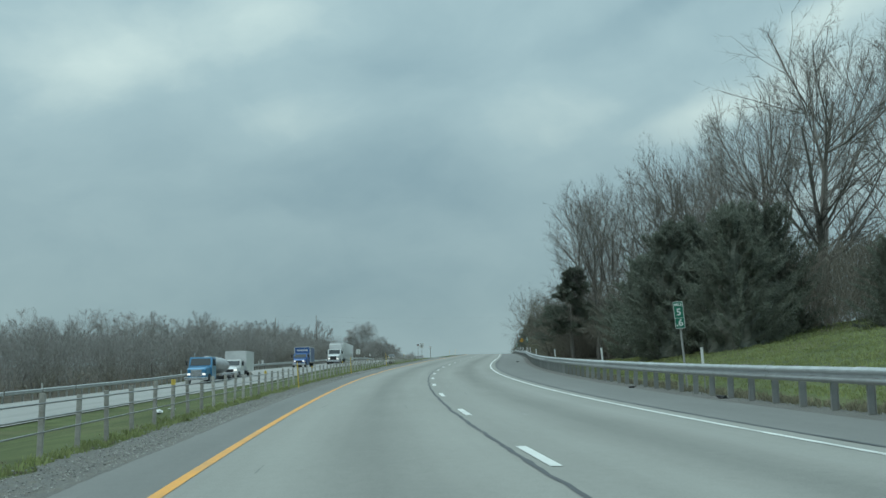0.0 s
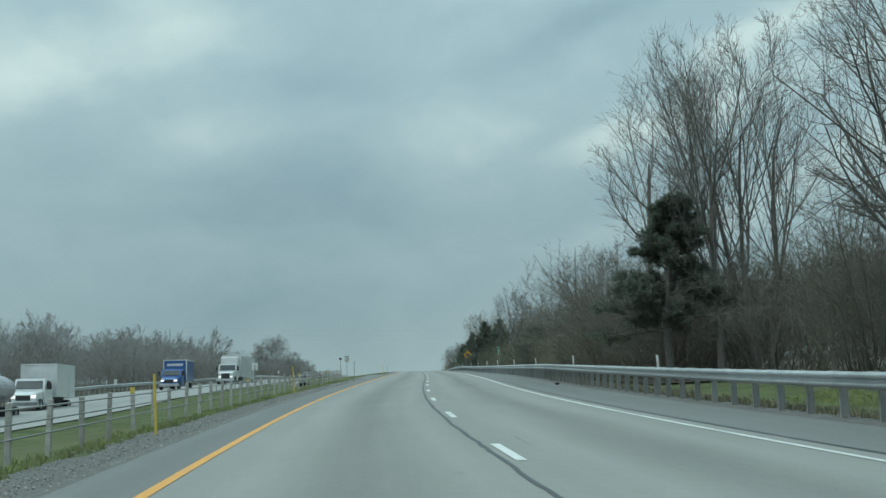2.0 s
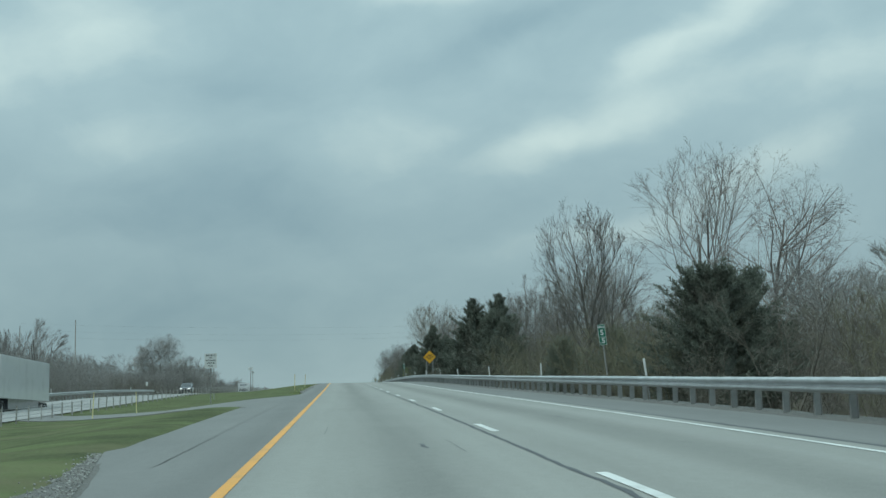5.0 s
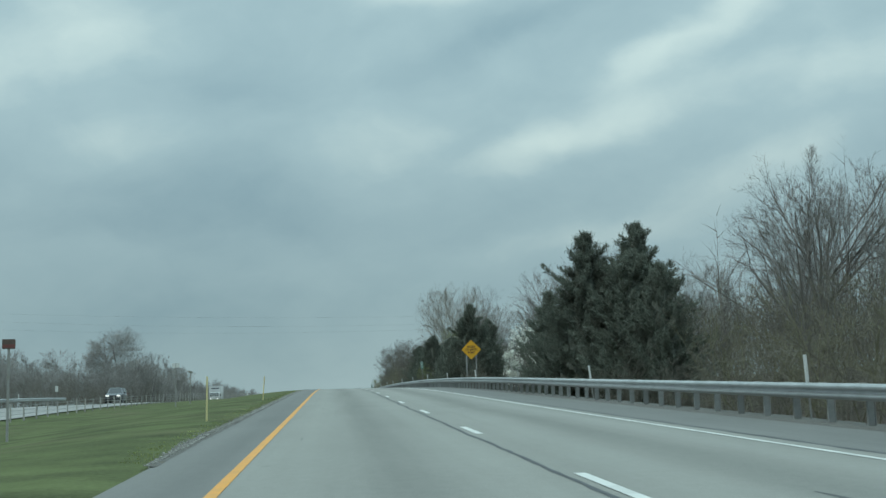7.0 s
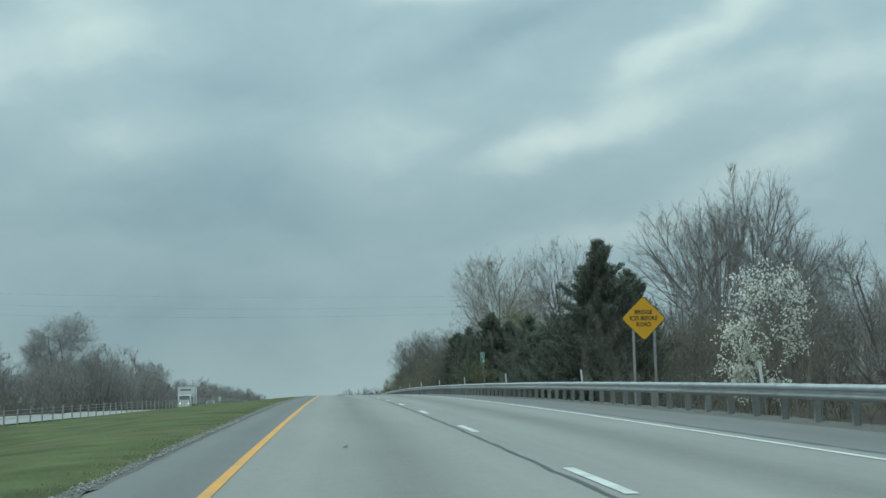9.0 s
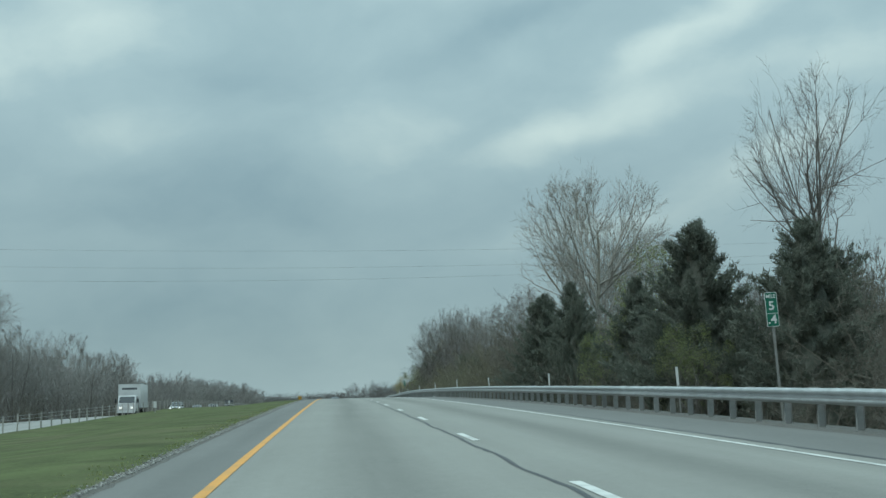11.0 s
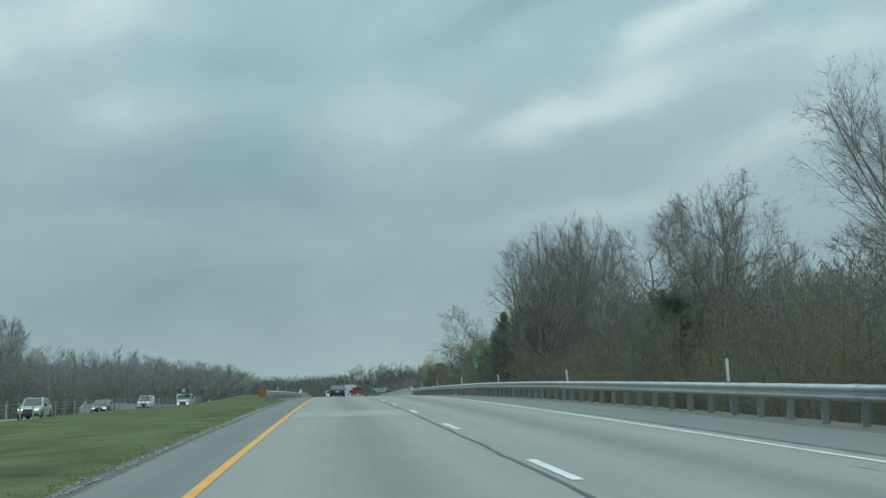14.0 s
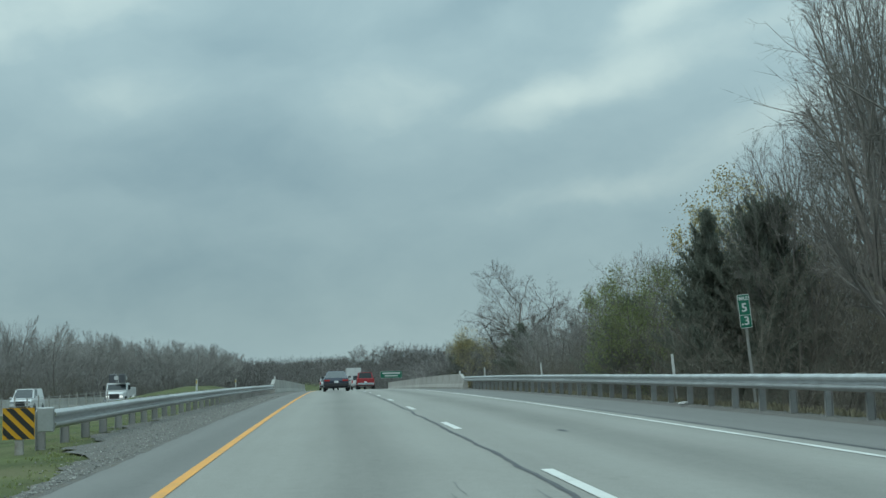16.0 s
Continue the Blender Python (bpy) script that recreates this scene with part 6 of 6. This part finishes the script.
def road_car(label, kind, mat, m, lit=False, lamps=True):
    """kind: sedan, suv, pickup or van."""
    L, W, H, zb, belt, wr = {"sedan": (4.85, 1.85, 1.44, 0.22, 0.95, 0.33), "suv": (4.7, 1.88, 1.74, 0.28, 1.08, 0.36), "pickup": (5.8, 2.02, 1.92, 0.38, 1.22, 0.41), "van": (4.75, 1.84, 1.86, 0.26, 1.12, 0.33)}[kind]
    root = thing({"sedan": "car", "suv": "car", "pickup": "pickup_truck", "van": "van"}[kind], label, {"sedan": "car", "suv": "car", "pickup": "pickup truck", "van": "van"}[kind], "vehicles on the road", m)
    w, r, f = W / 2, -L / 2, L / 2
    hood = {"sedan": belt - 0.10, "suv": belt + 0.0, "pickup": belt + 0.02, "van": belt + 0.02}[kind]
    bm = bmesh.new()
    rings = [ring(w * 0.90, zb + 0.14, belt - 0.22, r, 0.92), ring(w * 0.96, zb + 0.06, belt + 0.0, r + 0.10, 0.90), ring(w, zb, belt + 0.02, r + 0.5), ring(w, zb, belt, r + 1.3), ring(w, zb, belt, 0), ring(w, zb, belt - 0.02, f - 1.5), ring(w * 0.98, zb, hood - 0.02, f - 1.0), ring(w * 0.95, zb + 0.04, hood - 0.10, f - 0.35), ring(w * 0.86, zb + 0.12, hood - 0.30, f, 0.92)]
    loft(bm, rings)
    part("body", bm, mat, root)
    if kind == "pickup":
        y0, y1, y2, y3 = r + 2.15, r + 2.3, f - 2.2, f - 1.55
    elif kind == "sedan":
        y0, y1, y2, y3 = r + 0.55, r + 1.45, f - 2.35, f - 1.35
    elif kind == "suv":
        y0, y1, y2, y3 = r + 0.12, r + 0.50, f - 2.1, f - 1.35
    else:
        y0, y1, y2, y3 = r + 0.05, r + 0.18, f - 1.7, f - 0.95
    bw, tw = w * 0.90, w * (0.68 if kind == "sedan" else 0.76)
    base_z = belt - 0.02
    low = [(-bw, y0, base_z), (bw, y0, base_z), (bw, y3, base_z), (-bw, y3, base_z)]
    top = [(-tw, y1, H), (tw, y1, H), (tw, y2, H), (-tw, y2, H)]
    bm = bmesh.new()
    a, b = [bm.verts.new(p) for p in low], [bm.verts.new(p) for p in top]
    for k in range(4):
        bm.faces.new((a[k], a[(k + 1) % 4], b[(k + 1) % 4], b[k]))
    bm.faces.new(a)
    bm.faces.new(b)
    bmesh.ops.bevel(bm, geom=[e for e in bm.edges if any(v in b for v in e.verts)], offset=0.06, segments=2, affect="EDGES")
    part("roof", bm, mat, root)
    pane("rear_window", [low[1], low[0], top[0], top[1]][::-1], root, 0.14, 0.008) if kind != "van" else None
    pane("windshield", [low[3], low[2], top[2], top[3]][::-1], root, 0.12, 0.008)
    for sgn in (-1, 1):
        i, j = (0, 3) if sgn < 0 else (1, 2)
        A, B, C, D = Vector(low[i]), Vector(low[j]), Vector(top[j]), Vector(top[i])
        parts = ((0.06, 0.47), (0.52, 0.96)) if kind != "van" else ((0.62, 0.97),)
        for u, v in parts:
            q = [A.lerp(B, u), A.lerp(B, v), D.lerp(C, v), D.lerp(C, u)]
            pane("side_window", q if sgn > 0 else q[::-1], root, 0.12, 0.008)
        mirror_y = y3 - 0.35
        part("mirror", box(bmesh.new(), min(sgn * (w - 0.02), sgn * (w + 0.17)), max(sgn * (w - 0.02), sgn * (w + 0.17)), mirror_y - 0.05, mirror_y + 0.08, belt - 0.02, belt + 0.14, 0.02), M["trim"] if kind != "van" else mat, root)
        tz = belt - 0.18
        tw_ = 0.42 if kind == "sedan" else 0.16
        th = 0.12 if kind == "sedan" else 0.36
        x0, x1 = sgn * (w * 0.94 - tw_), sgn * (w * 0.94)
        part("tail_lamp", box(bmesh.new(), min(x0, x1), max(x0, x1), r - 0.012, r + 0.12, tz - th / 2, tz + th / 2, 0.015), M["tail"], root)
        x0, x1 = sgn * (w * 0.82 - 0.36), sgn * (w * 0.84)
        part("headlight", box(bmesh.new(), min(x0, x1), max(x0, x1), f - 0.16, f + 0.012, hood - 0.36, hood - 0.22, 0.02), M["headlamp"] if lit else M["chrome"], root)
    part("rear_bumper", box(bmesh.new(), -w * 0.9, w * 0.9, r - 0.05, r + 0.14, zb + 0.10, zb + 0.34, 0.03), M["trim"] if kind != "pickup" else M["chrome"], root)
    part("front_bumper", box(bmesh.new(), -w * 0.86, w * 0.86, f - 0.12, f + 0.05, zb + 0.06, zb + 0.26, 0.03), M["trim"] if kind != "pickup" else M["chrome"], root)
    part("grille", box(bmesh.new(), -w * 0.42, w * 0.42, f - 0.06, f + 0.02, zb + 0.28, hood - 0.22, 0.02), M["trim"], root)
    part("licence_plate", box(bmesh.new(), -0.155, 0.155, r - 0.02 if kind != "pickup" else r - 0.06, r + 0.05, belt - 0.36 if kind == "sedan" else zb + 0.36, belt - 0.21 if kind == "sedan" else zb + 0.50), M["plate"], root)
    if kind == "pickup":
        # a black slab on the closed body stands for the hollow bed's shade
        bm = bmesh.new()
        box(bm, -w * 0.82, w * 0.82, r + 0.12, r + 2.1, belt - 0.05, belt + 0.028)
        part("bed_opening", bm, M["trim"], root)
        part("tailgate", box(bmesh.new(), -w * 0.76, w * 0.76, r - 0.02, r + 0.05, zb + 0.38, belt - 0.03, 0.02), mat, root)
    for x in (-w + 0.11, w - 0.11):
        for y in (r + 0.95, f - 0.95):
            wheel_at(root, x, y, wr)
    for x in (-w, w):
        for y in (r + 0.95, f - 0.95):
            sg = 1 if x > 0 else -1
            # solid black disc in place of the dark hollow round the wheel
            bm = bmesh.new()
            loft(bm, [[(xx, y + (wr + 0.07) * math.cos(q), wr + (wr + 0.07) * math.sin(q)) for q in [math.pi * 2 * k / 16 for k in range(16)]] for xx in (x - sg * 0.16, x + sg * 0.004)])
            part("wheel_arch", bm, M["trim"], root)
    return root


def truck(label, m, cab_mat, kind, box_mat=None):
    """kind: box, semi, tanker, bucket. The front is at y = 0 and the rest behind it."""
    root = thing("truck", label, "truck", "vehicles on the road", m)
    heavy = kind in ("semi", "tanker", "bucket")
    w = 1.22 if heavy else 1.05
    r = 0.5 if heavy else 0.4
    zf = 0.45 if heavy else 0.4
    nose = 1.7 if kind in ("semi", "tanker", "bucket") else (1.2 if kind == "box" else 0.3)
    roof = {"semi": 2.75, "tanker": 2.75, "bucket": 2.5, "box": 2.15, "cabover": 2.35}[kind]
    hood = {"semi": 1.75, "tanker": 1.75, "bucket": 1.6, "box": 1.35, "cabover": 1.35}[kind]
    cab_len = 1.9
    bm = bmesh.new()
    if nose > 0.5:
        loft(bm, [ring(w * 0.72, zf + 0.1, hood - 0.30, 0.0, 0.9), ring(w * 0.82, zf, hood - 0.12, -0.3), ring(w * 0.9, zf, hood, -nose), ring(w * 0.96, zf, hood + 0.05, -nose - 0.1)])
        part("hood", bm, cab_mat, root)
        part("grille", box(bmesh.new(), -w * 0.45, w * 0.45, -0.05, 0.03, zf + 0.28, hood - 0.34, 0.03), M["trim"] if kind != "tanker" else M["chrome"], root)
    bm = bmesh.new()
    slant = 0.35 if nose > 0.5 else 0.5
    loft(bm, [ring(w, zf, hood + 0.02, -nose), ring(w, zf, hood + 0.05, -nose - 0.02), ring(w * 0.97, zf, roof - 0.02, -nose - slant, 0.93), ring(w * 0.97, zf, roof, -nose - slant - 0.4, 0.93), ring(w * 0.97, zf, roof, -nose - cab_len, 0.93)])
    part("cab", bm, cab_mat, root)
    y0, y1 = -nose - 0.03, -nose - slant + 0.02
    pane("windshield", [(w * 0.88, y0 + 0.012, hood + 0.12), (-w * 0.88, y0 + 0.012, hood + 0.12), (-w * 0.84, y1 + 0.03, roof - 0.16), (w * 0.84, y1 + 0.03, roof - 0.16)], root, 0.03, 0.03)
    for sgn in (-1, 1):
        q = [(sgn * w * 0.995, -nose - slant - 0.05, hood + 0.1), (sgn * w * 0.995, -nose - cab_len + 0.35, hood + 0.1), (sgn * w * 0.975, -nose - cab_len + 0.35, roof - 0.25), (sgn * w * 0.975, -nose - slant - 0.25, roof - 0.25)]
        pane("side_window", q[::-1] if sgn > 0 else q, root, 0.04, 0.02)
        x0 = sgn * w * 0.62
        part("headlight", box(bmesh.new(), x0 - 0.16, x0 + 0.16, -0.16, 0.02, zf + 0.42, zf + 0.62, 0.03), M["headlamp"], root)
        xm = sgn * (w + 0.22)
        part("mirror", box(bmesh.new(), xm - 0.1, xm + 0.1, -nose - 0.15, -nose - 0.05, hood + 0.15, hood + 0.6, 0.03), M["trim"], root)
    part("front_bumper", box(bmesh.new(), -w * 0.98, w * 0.98, -0.1, 0.12, zf - 0.08, zf + 0.22, 0.04), M["chrome"] if kind != "cabover" else cab_mat, root)
    back = -nose - cab_len - 0.25
    if kind in ("box", "cabover"):
        length, hb = (4.6, 3.15) if kind == "box" else (6.2, 3.65)
        bw = 1.18 if kind == "box" else 1.24
        part("cargo_box", box(bmesh.new(), -bw, bw, back - length, back, 0.95, hb, 0.04), box_mat, root)
        for x in (-bw, bw):
            part("corner_trim", box(bmesh.new(), x - 0.05, x + 0.05, back - 0.02, back + 0.02, 0.95, hb), M["white_car"], root)
        part("roof_trim", box(bmesh.new(), -bw - 0.02, bw + 0.02, back - length, back + 0.03, hb - 0.06, hb + 0.03, 0.02), M["white_car"], root)
        part("name_board", box(bmesh.new(), -bw * 0.7, bw * 0.7, back + 0.002, back + 0.014, hb - 0.62, hb - 0.38), M["gunmetal"] if kind == "cabover" else M["white_car"], root)
        part("name_board", box(bmesh.new(), bw + 0.002, bw + 0.012, back - length * 0.75, back - length * 0.2, 1.9, hb - 0.4), M["gunmetal"] if kind == "cabover" else M["white_car"], root, "plain lettering bar")
        rear = back - length * 0.72
        end = back - length
    elif kind == "semi":
        part("sleeper", box(bmesh.new(), -w * 0.98, w * 0.98, back - 1.2, back + 0.35, 1.0, 3.75, 0.18), cab_mat, root)
        part("trailer", box(bmesh.new(), -1.28, 1.28, back - 16.2, back - 1.7, 1.15, 4.05, 0.03), M["white_car"], root)
        part("trailer_skirt", box(bmesh.new(), -1.2, 1.2, back - 13.0, back - 4.0, 0.45, 1.14), M["gunmetal"], root)
        rear, end = back - 1.0, back - 16.2
        for x in (-1.05, 1.05):
            for y in (back - 13.8, back - 15.1):
                wheel_at(root, x, y, r, 0.5)
    elif kind == "tanker":
        bm = bmesh.new()
        L0, L1 = back - 0.2, back - 6.4
        prof = [(0.0, 0.55), (0.25, 0.95), (0.5, 1.08)]
        rings = []
        for y, k in ((L0, 0.72), (L0 - 0.25, 0.95), (L0 - 0.6, 1.0), (L1 + 0.6, 1.0), (L1 + 0.25, 0.95), (L1, 0.72)):
            rings.append([(1.2 * k * math.cos(a), y, 2.05 + 0.85 * k * math.sin(a)) for a in [2 * math.pi * q / 24 for q in range(24)]])
        loft(bm, rings)
        part("tank", bm, M["tank_grey"], root, "dull aluminium tank")
        part("walkway", box(bmesh.new(), -0.3, 0.3, L1 + 0.5, L0 - 0.5, 2.88, 2.98), M["tank_grey"], root)
        part("exhaust_stack", cyl(bmesh.new(), (1.12, back + 0.15, 0.9), (1.12, back + 0.15, 3.25), 0.075), M["chrome"], root)
        rear, end = back - 4.6, L1
    else:
        part("service_body", box(bmesh.new(), -1.2, 1.2, back - 4.6, back, 0.95, 1.95, 0.05), M["white_car"], root)
        part("boom_turret", cyl(bmesh.new(), (0, back - 1.0, 1.9), (0, back - 1.0, 2.9), 0.35), M["white_car"], root)
        part("boom", box(bmesh.new(), -0.22, 0.22, back - 4.2, back + 2.6, 2.85, 3.25, 0.04), M["white_car"], root)
        part("bucket", box(bmesh.new(), -1.0, -0.3, back + 1.7, back + 2.6, 2.5, 3.5, 0.08), M["gunmetal"], root)
        part("bucket", box(bmesh.new(), 0.35, 1.15, back - 0.3, back + 0.6, 2.2, 3.5, 0.08), M["gunmetal"], root)
        part("exhaust_stack", cyl(bmesh.new(), (1.1, back + 0.1, 1.0), (1.1, back + 0.1, 3.0), 0.07), M["chrome"], root)
        rear, end = back - 3.3, back - 4.6
    part("chassis", box(bmesh.new(), -0.45, 0.45, max(end, back - 7.5) + 0.2, -0.4, 0.55, 0.95), M["trim"], root)
    ys = [-nose + 0.55 if nose > 0.5 else -0.9, rear] + ([rear - 1.3] if heavy else [])
    for y in ys:
        for x in (-w + 0.16, w - 0.16):
            wheel_at(root, x, y, r, 0.28 if y == ys[0] else 0.5)
    return root


def opposite(s, o=-22.6):
    return frame_at(s, o, opp_h(s, o) + 0.01, 180, pitch=False)


def ahead(s, o):
    return frame_at(s, o, 0.008, 0, pitch=True)


road_car("dark blue four-door sedan in the passing lane", "sedan", M["navy"], ahead(583.6, 1.85))
road_car("red pickup truck driving in the slow lane", "pickup", M["red"], ahead(637, 5.4))
road_car("silver crossover car in the passing lane", "suv", M["silver"], ahead(655, 1.0))
road_car("white pickup truck driving in the slow lane", "pickup", M["white_car"], ahead(664, 5.2))
road_car("dark grey crossover car in the passing lane", "suv", M["gunmetal"], ahead(690, 1.8))
truck("white box truck driving in the slow lane", ahead(716, 5.4), M["white_car"], "cabover", M["white_car"])

truck("blue tanker truck on the opposite carriageway", opposite(127), M["blue"], "tanker")
truck("white box truck with a dark grille on the opposite carriageway", opposite(142), M["white_car"], "box", M["white_car"])
truck("blue box truck with white trim on the opposite carriageway", opposite(190.5), M["deep_blue"], "box", M["deep_blue"])
truck("white articulated lorry on the opposite carriageway", opposite(230), M["white_car"], "semi")
road_car("grey car with lit headlamps on the opposite carriageway", "suv", M["gunmetal"], opposite(355, -22.8), True)
truck("white rental box truck with a high cargo box", opposite(482, -22.6), M["white_car"], "cabover", M["white_car"])
road_car("silver off-road car on the opposite carriageway", "suv", M["silver"], opposite(531, -22.6), True)
road_car("grey car with lit headlamps on the opposite carriageway", "sedan", M["gunmetal"], opposite(562, -22.6), True)
road_car("white delivery van on the opposite carriageway", "van", M["white_car"], opposite(594, -22.6))
truck("white bucket truck with raised boom on the opposite carriageway", opposite(637, -22.8), M["white_car"], "bucket")


# ======== verge: gravel, tufts, litter ========
def scatter(name, label, category, mat, count, seed, spot, shape):
    """Many small like pieces in one mesh. spot(rng) gives s, o; shape(rng) gives vertices and faces about the origin."""
    rng = np.random.default_rng(seed)
    V, F, base = [], [], 0
    for _ in range(count):
        s, o = spot(rng)
        v, f = shape(rng)
        p = rd(s, o, ground_h(s, o))
        V.append(v + np.array(p))
        F += [tuple(i + base for i in q) for q in f]
        base += len(v)
    me = bpy.data.meshes.new(name)
    me.from_pydata(np.concatenate(V).tolist(), [], F)
    me.materials.append(mat)
    return tagged(new(name, me), label, category, kind="stuff")


def stone(rng):
    k = rng.uniform(0.007, 0.02)
    v = np.array([[1, 0, 0], [-1, 0, 0], [0, 1, 0], [0, -1, 0], [0, 0, 0.8], [0, 0, -0.6]]) * k * rng.uniform(0.7, 1.3, (6, 3))
    return v + [0, 0, 0.048], [(0, 2, 4), (2, 1, 4), (1, 3, 4), (3, 0, 4), (2, 0, 5), (1, 2, 5), (3, 1, 5), (0, 3, 5)]


def tuft(lo, hi, n=5):
    def make(rng):
        v, f = [], []
        h = rng.uniform(lo, hi)
        for k in range(n):
            a = rng.uniform(0, 6.28)
            x, y = rng.normal(0, 0.05, 2)
            lx, ly = np.cos(a) * h * rng.uniform(0.2, 0.7), np.sin(a) * h * rng.uniform(0.2, 0.7)
            w = 0.012 + 0.05 * h * rng.uniform(0.3, 0.7)
            px, py = -np.sin(a) * w, np.cos(a) * w
            i = len(v)
            v += [(x - px, y - py, -0.02), (x + px, y + py, -0.02), (x + px * 0.6 + lx * 0.4, y + py * 0.6 + ly * 0.4, h * 0.6), (x + lx, y + ly, h)]
            f += [(i, i + 1, i + 2), (i, i + 2, i + 3)]
        return np.array(v), f
    return make


def gravel_width(s):
    """The loose strip is broad at first and thin after the crossover."""
    return (0.95 - 0.74 * smooth(s, 205, 240) + 1.75 * smooth(s, 500, 516)) * (1 - 0.95 * smooth(s, 150, 170) * (1 - smooth(s, 221, 236)))


def verge_spot(spread):
    def pick(r):
        while True:
            s = r.uniform(4, 560)
            o = left_edge(s) - gravel_width(s) + 0.1 - abs(r.normal(0, spread))
            if o > -15 and not 150 < s < 225:
                return s, o
    return pick


def gravel_spot(rng):
    s = rng.uniform(0, 166) if rng.uniform() < 0.45 else rng.uniform(224, 560)
    return s, left_edge(s) - abs(rng.normal(0.0, 0.5)) * gravel_width(s)


for g0, g1 in ((-60, 166), (224, 640)):
    tagged(sheet("gravel_strip", list(np.arange(g0, g1, 0.5)), lambda s: [left_edge(s) - gravel_width(s) * (0.95 + 0.4 * noise.noise(Vector((s * 0.4, 2, 2))) + 0.3 * noise.noise(Vector((s * 1.7, 5, 2)))), left_edge(s) - gravel_width(s) * 0.4, left_edge(s) + 0.06 + 0.07 * noise.noise(Vector((s * 1.3, 7, 2)))], lambda s, o: ground_h(s, o) + (0.05 if o > -1.3 else 0.03), M["gravel"]), "strip of loose gravel along the narrow shoulder's edge", "gravel")
tagged(sheet("gravel_strip", list(np.arange(-60, 600, 2.0)), lambda s: [10.28, 10.8, 11.3 + 0.3 * noise.noise(Vector((s * 0.4, 2, 8)))], lambda s, o: -0.07 if o < 10.4 else ground_h(s, o) + 0.02, M["gravel"]), "strip of dirt and gravel under the long guard rail", "gravel")
scatter("gravel", "loose grey stones along the narrow shoulder's edge", "gravel", M["stone"], 30000, 1, gravel_spot, stone)
scatter("grass", "short green grass of the median", "grass", M["blade"], 5000, 2, verge_spot(0.35), tuft(0.012, 0.035))
scatter("grass", "dry straw-coloured grass mixed into the median", "grass", M["straw"], 900, 3, lambda r: (lambda s: (s, left_edge(s) - gravel_width(s) + 0.1 - abs(r.normal(0, 0.4))))(r.uniform(4, 150)), tuft(0.015, 0.05))
scatter("weeds", "ragged green weeds along the gravel edge", "weeds", M["blade"], 1500, 4, lambda r: (lambda s: (s, left_edge(s) - gravel_width(s) - abs(r.normal(0, 0.25))))(r.uniform(0, 150)), tuft(0.04, 0.14, 8))
scatter("grass", "rough grass on the bank behind the guard rail", "grass", M["fresh_blade"], 14000, 5, lambda r: (r.uniform(10, 92), 12.6 + abs(r.normal(0, 8))), tuft(0.05, 0.12, 5))
scatter("grass", "dead yellow grass under the long guard rail", "grass", M["straw"], 4000, 6, lambda r: (r.uniform(0, 120) if r.uniform() < 0.6 else r.uniform(495, 570), 11.0 + abs(r.normal(0, 0.5))), tuft(0.05, 0.2, 6))


def litter(label, s, o, size, mat):
    bm = bmesh.new()
    rng = random.Random(int(s * 10))
    bmesh.ops.create_icosphere(bm, subdivisions=1, radius=size)
    for v in bm.verts:
        v.co = Vector((v.co.x * rng.uniform(0.6, 1.4), v.co.y * rng.uniform(0.6, 1.4), v.co.z * rng.uniform(0.2, 0.6)))
    ob = part("litter", bm, mat)
    ob.matrix_basis = frame_at(s, o, (ground_h(s, o) if o < -1.4 or o > 10.3 else 0.0) + size * 0.3)
    return tagged(ob, label, "litter")


litter("crumpled white litter lying in the median grass", 36.2, -4.4, 0.16, M["flex_white"])
litter("crumpled white litter lying in the median grass", 37.6, -4.3, 0.13, M["flex_white"])
litter("dark scrap of tyre rubber on the shoulder", 41, 9.9, 0.14, M["tyre"])
litter("dark scrap of tyre rubber on the shoulder", 117, 9.6, 0.12, M["tyre"])
litter("dark scrap of tyre rubber at the guard rail's foot", 30.6, 10.2, 0.16, M["tyre"])
litter("pale paper litter at the guard rail's foot", 444, 10.1, 0.12, M["flex_white"])
litter("pale paper litter at the guard rail's foot", 520.5, 10.3, 0.13, M["flex_white"])


def culvert():
    root = thing("culvert", "small pale concrete culvert mouth in the median grass", "culvert", m=frame_at(153.5, -5.6, ground_h(153.5, -5.6), 20))
    bm = bmesh.new()
    ang = [math.pi * k / 10 for k in range(11)]
    outer = [(0.62 * math.cos(a), 0.5 * math.sin(a)) for a in ang]
    inner = [(0.48 * math.cos(a), 0.37 * math.sin(a)) for a in reversed(ang)]
    loft(bm, [[(x, y, z - 0.08) for x, z in outer + inner] for y in (-0.35, 0.6)])
    part("arch", bm, M["concrete"], root)
    # a black block plugs the arch, the darkness inside drawn as colour
    part("opening", box(bmesh.new(), -0.47, 0.47, 0.2, 0.5, -0.1, 0.27, 0.05), M["trim"], root)


culvert()
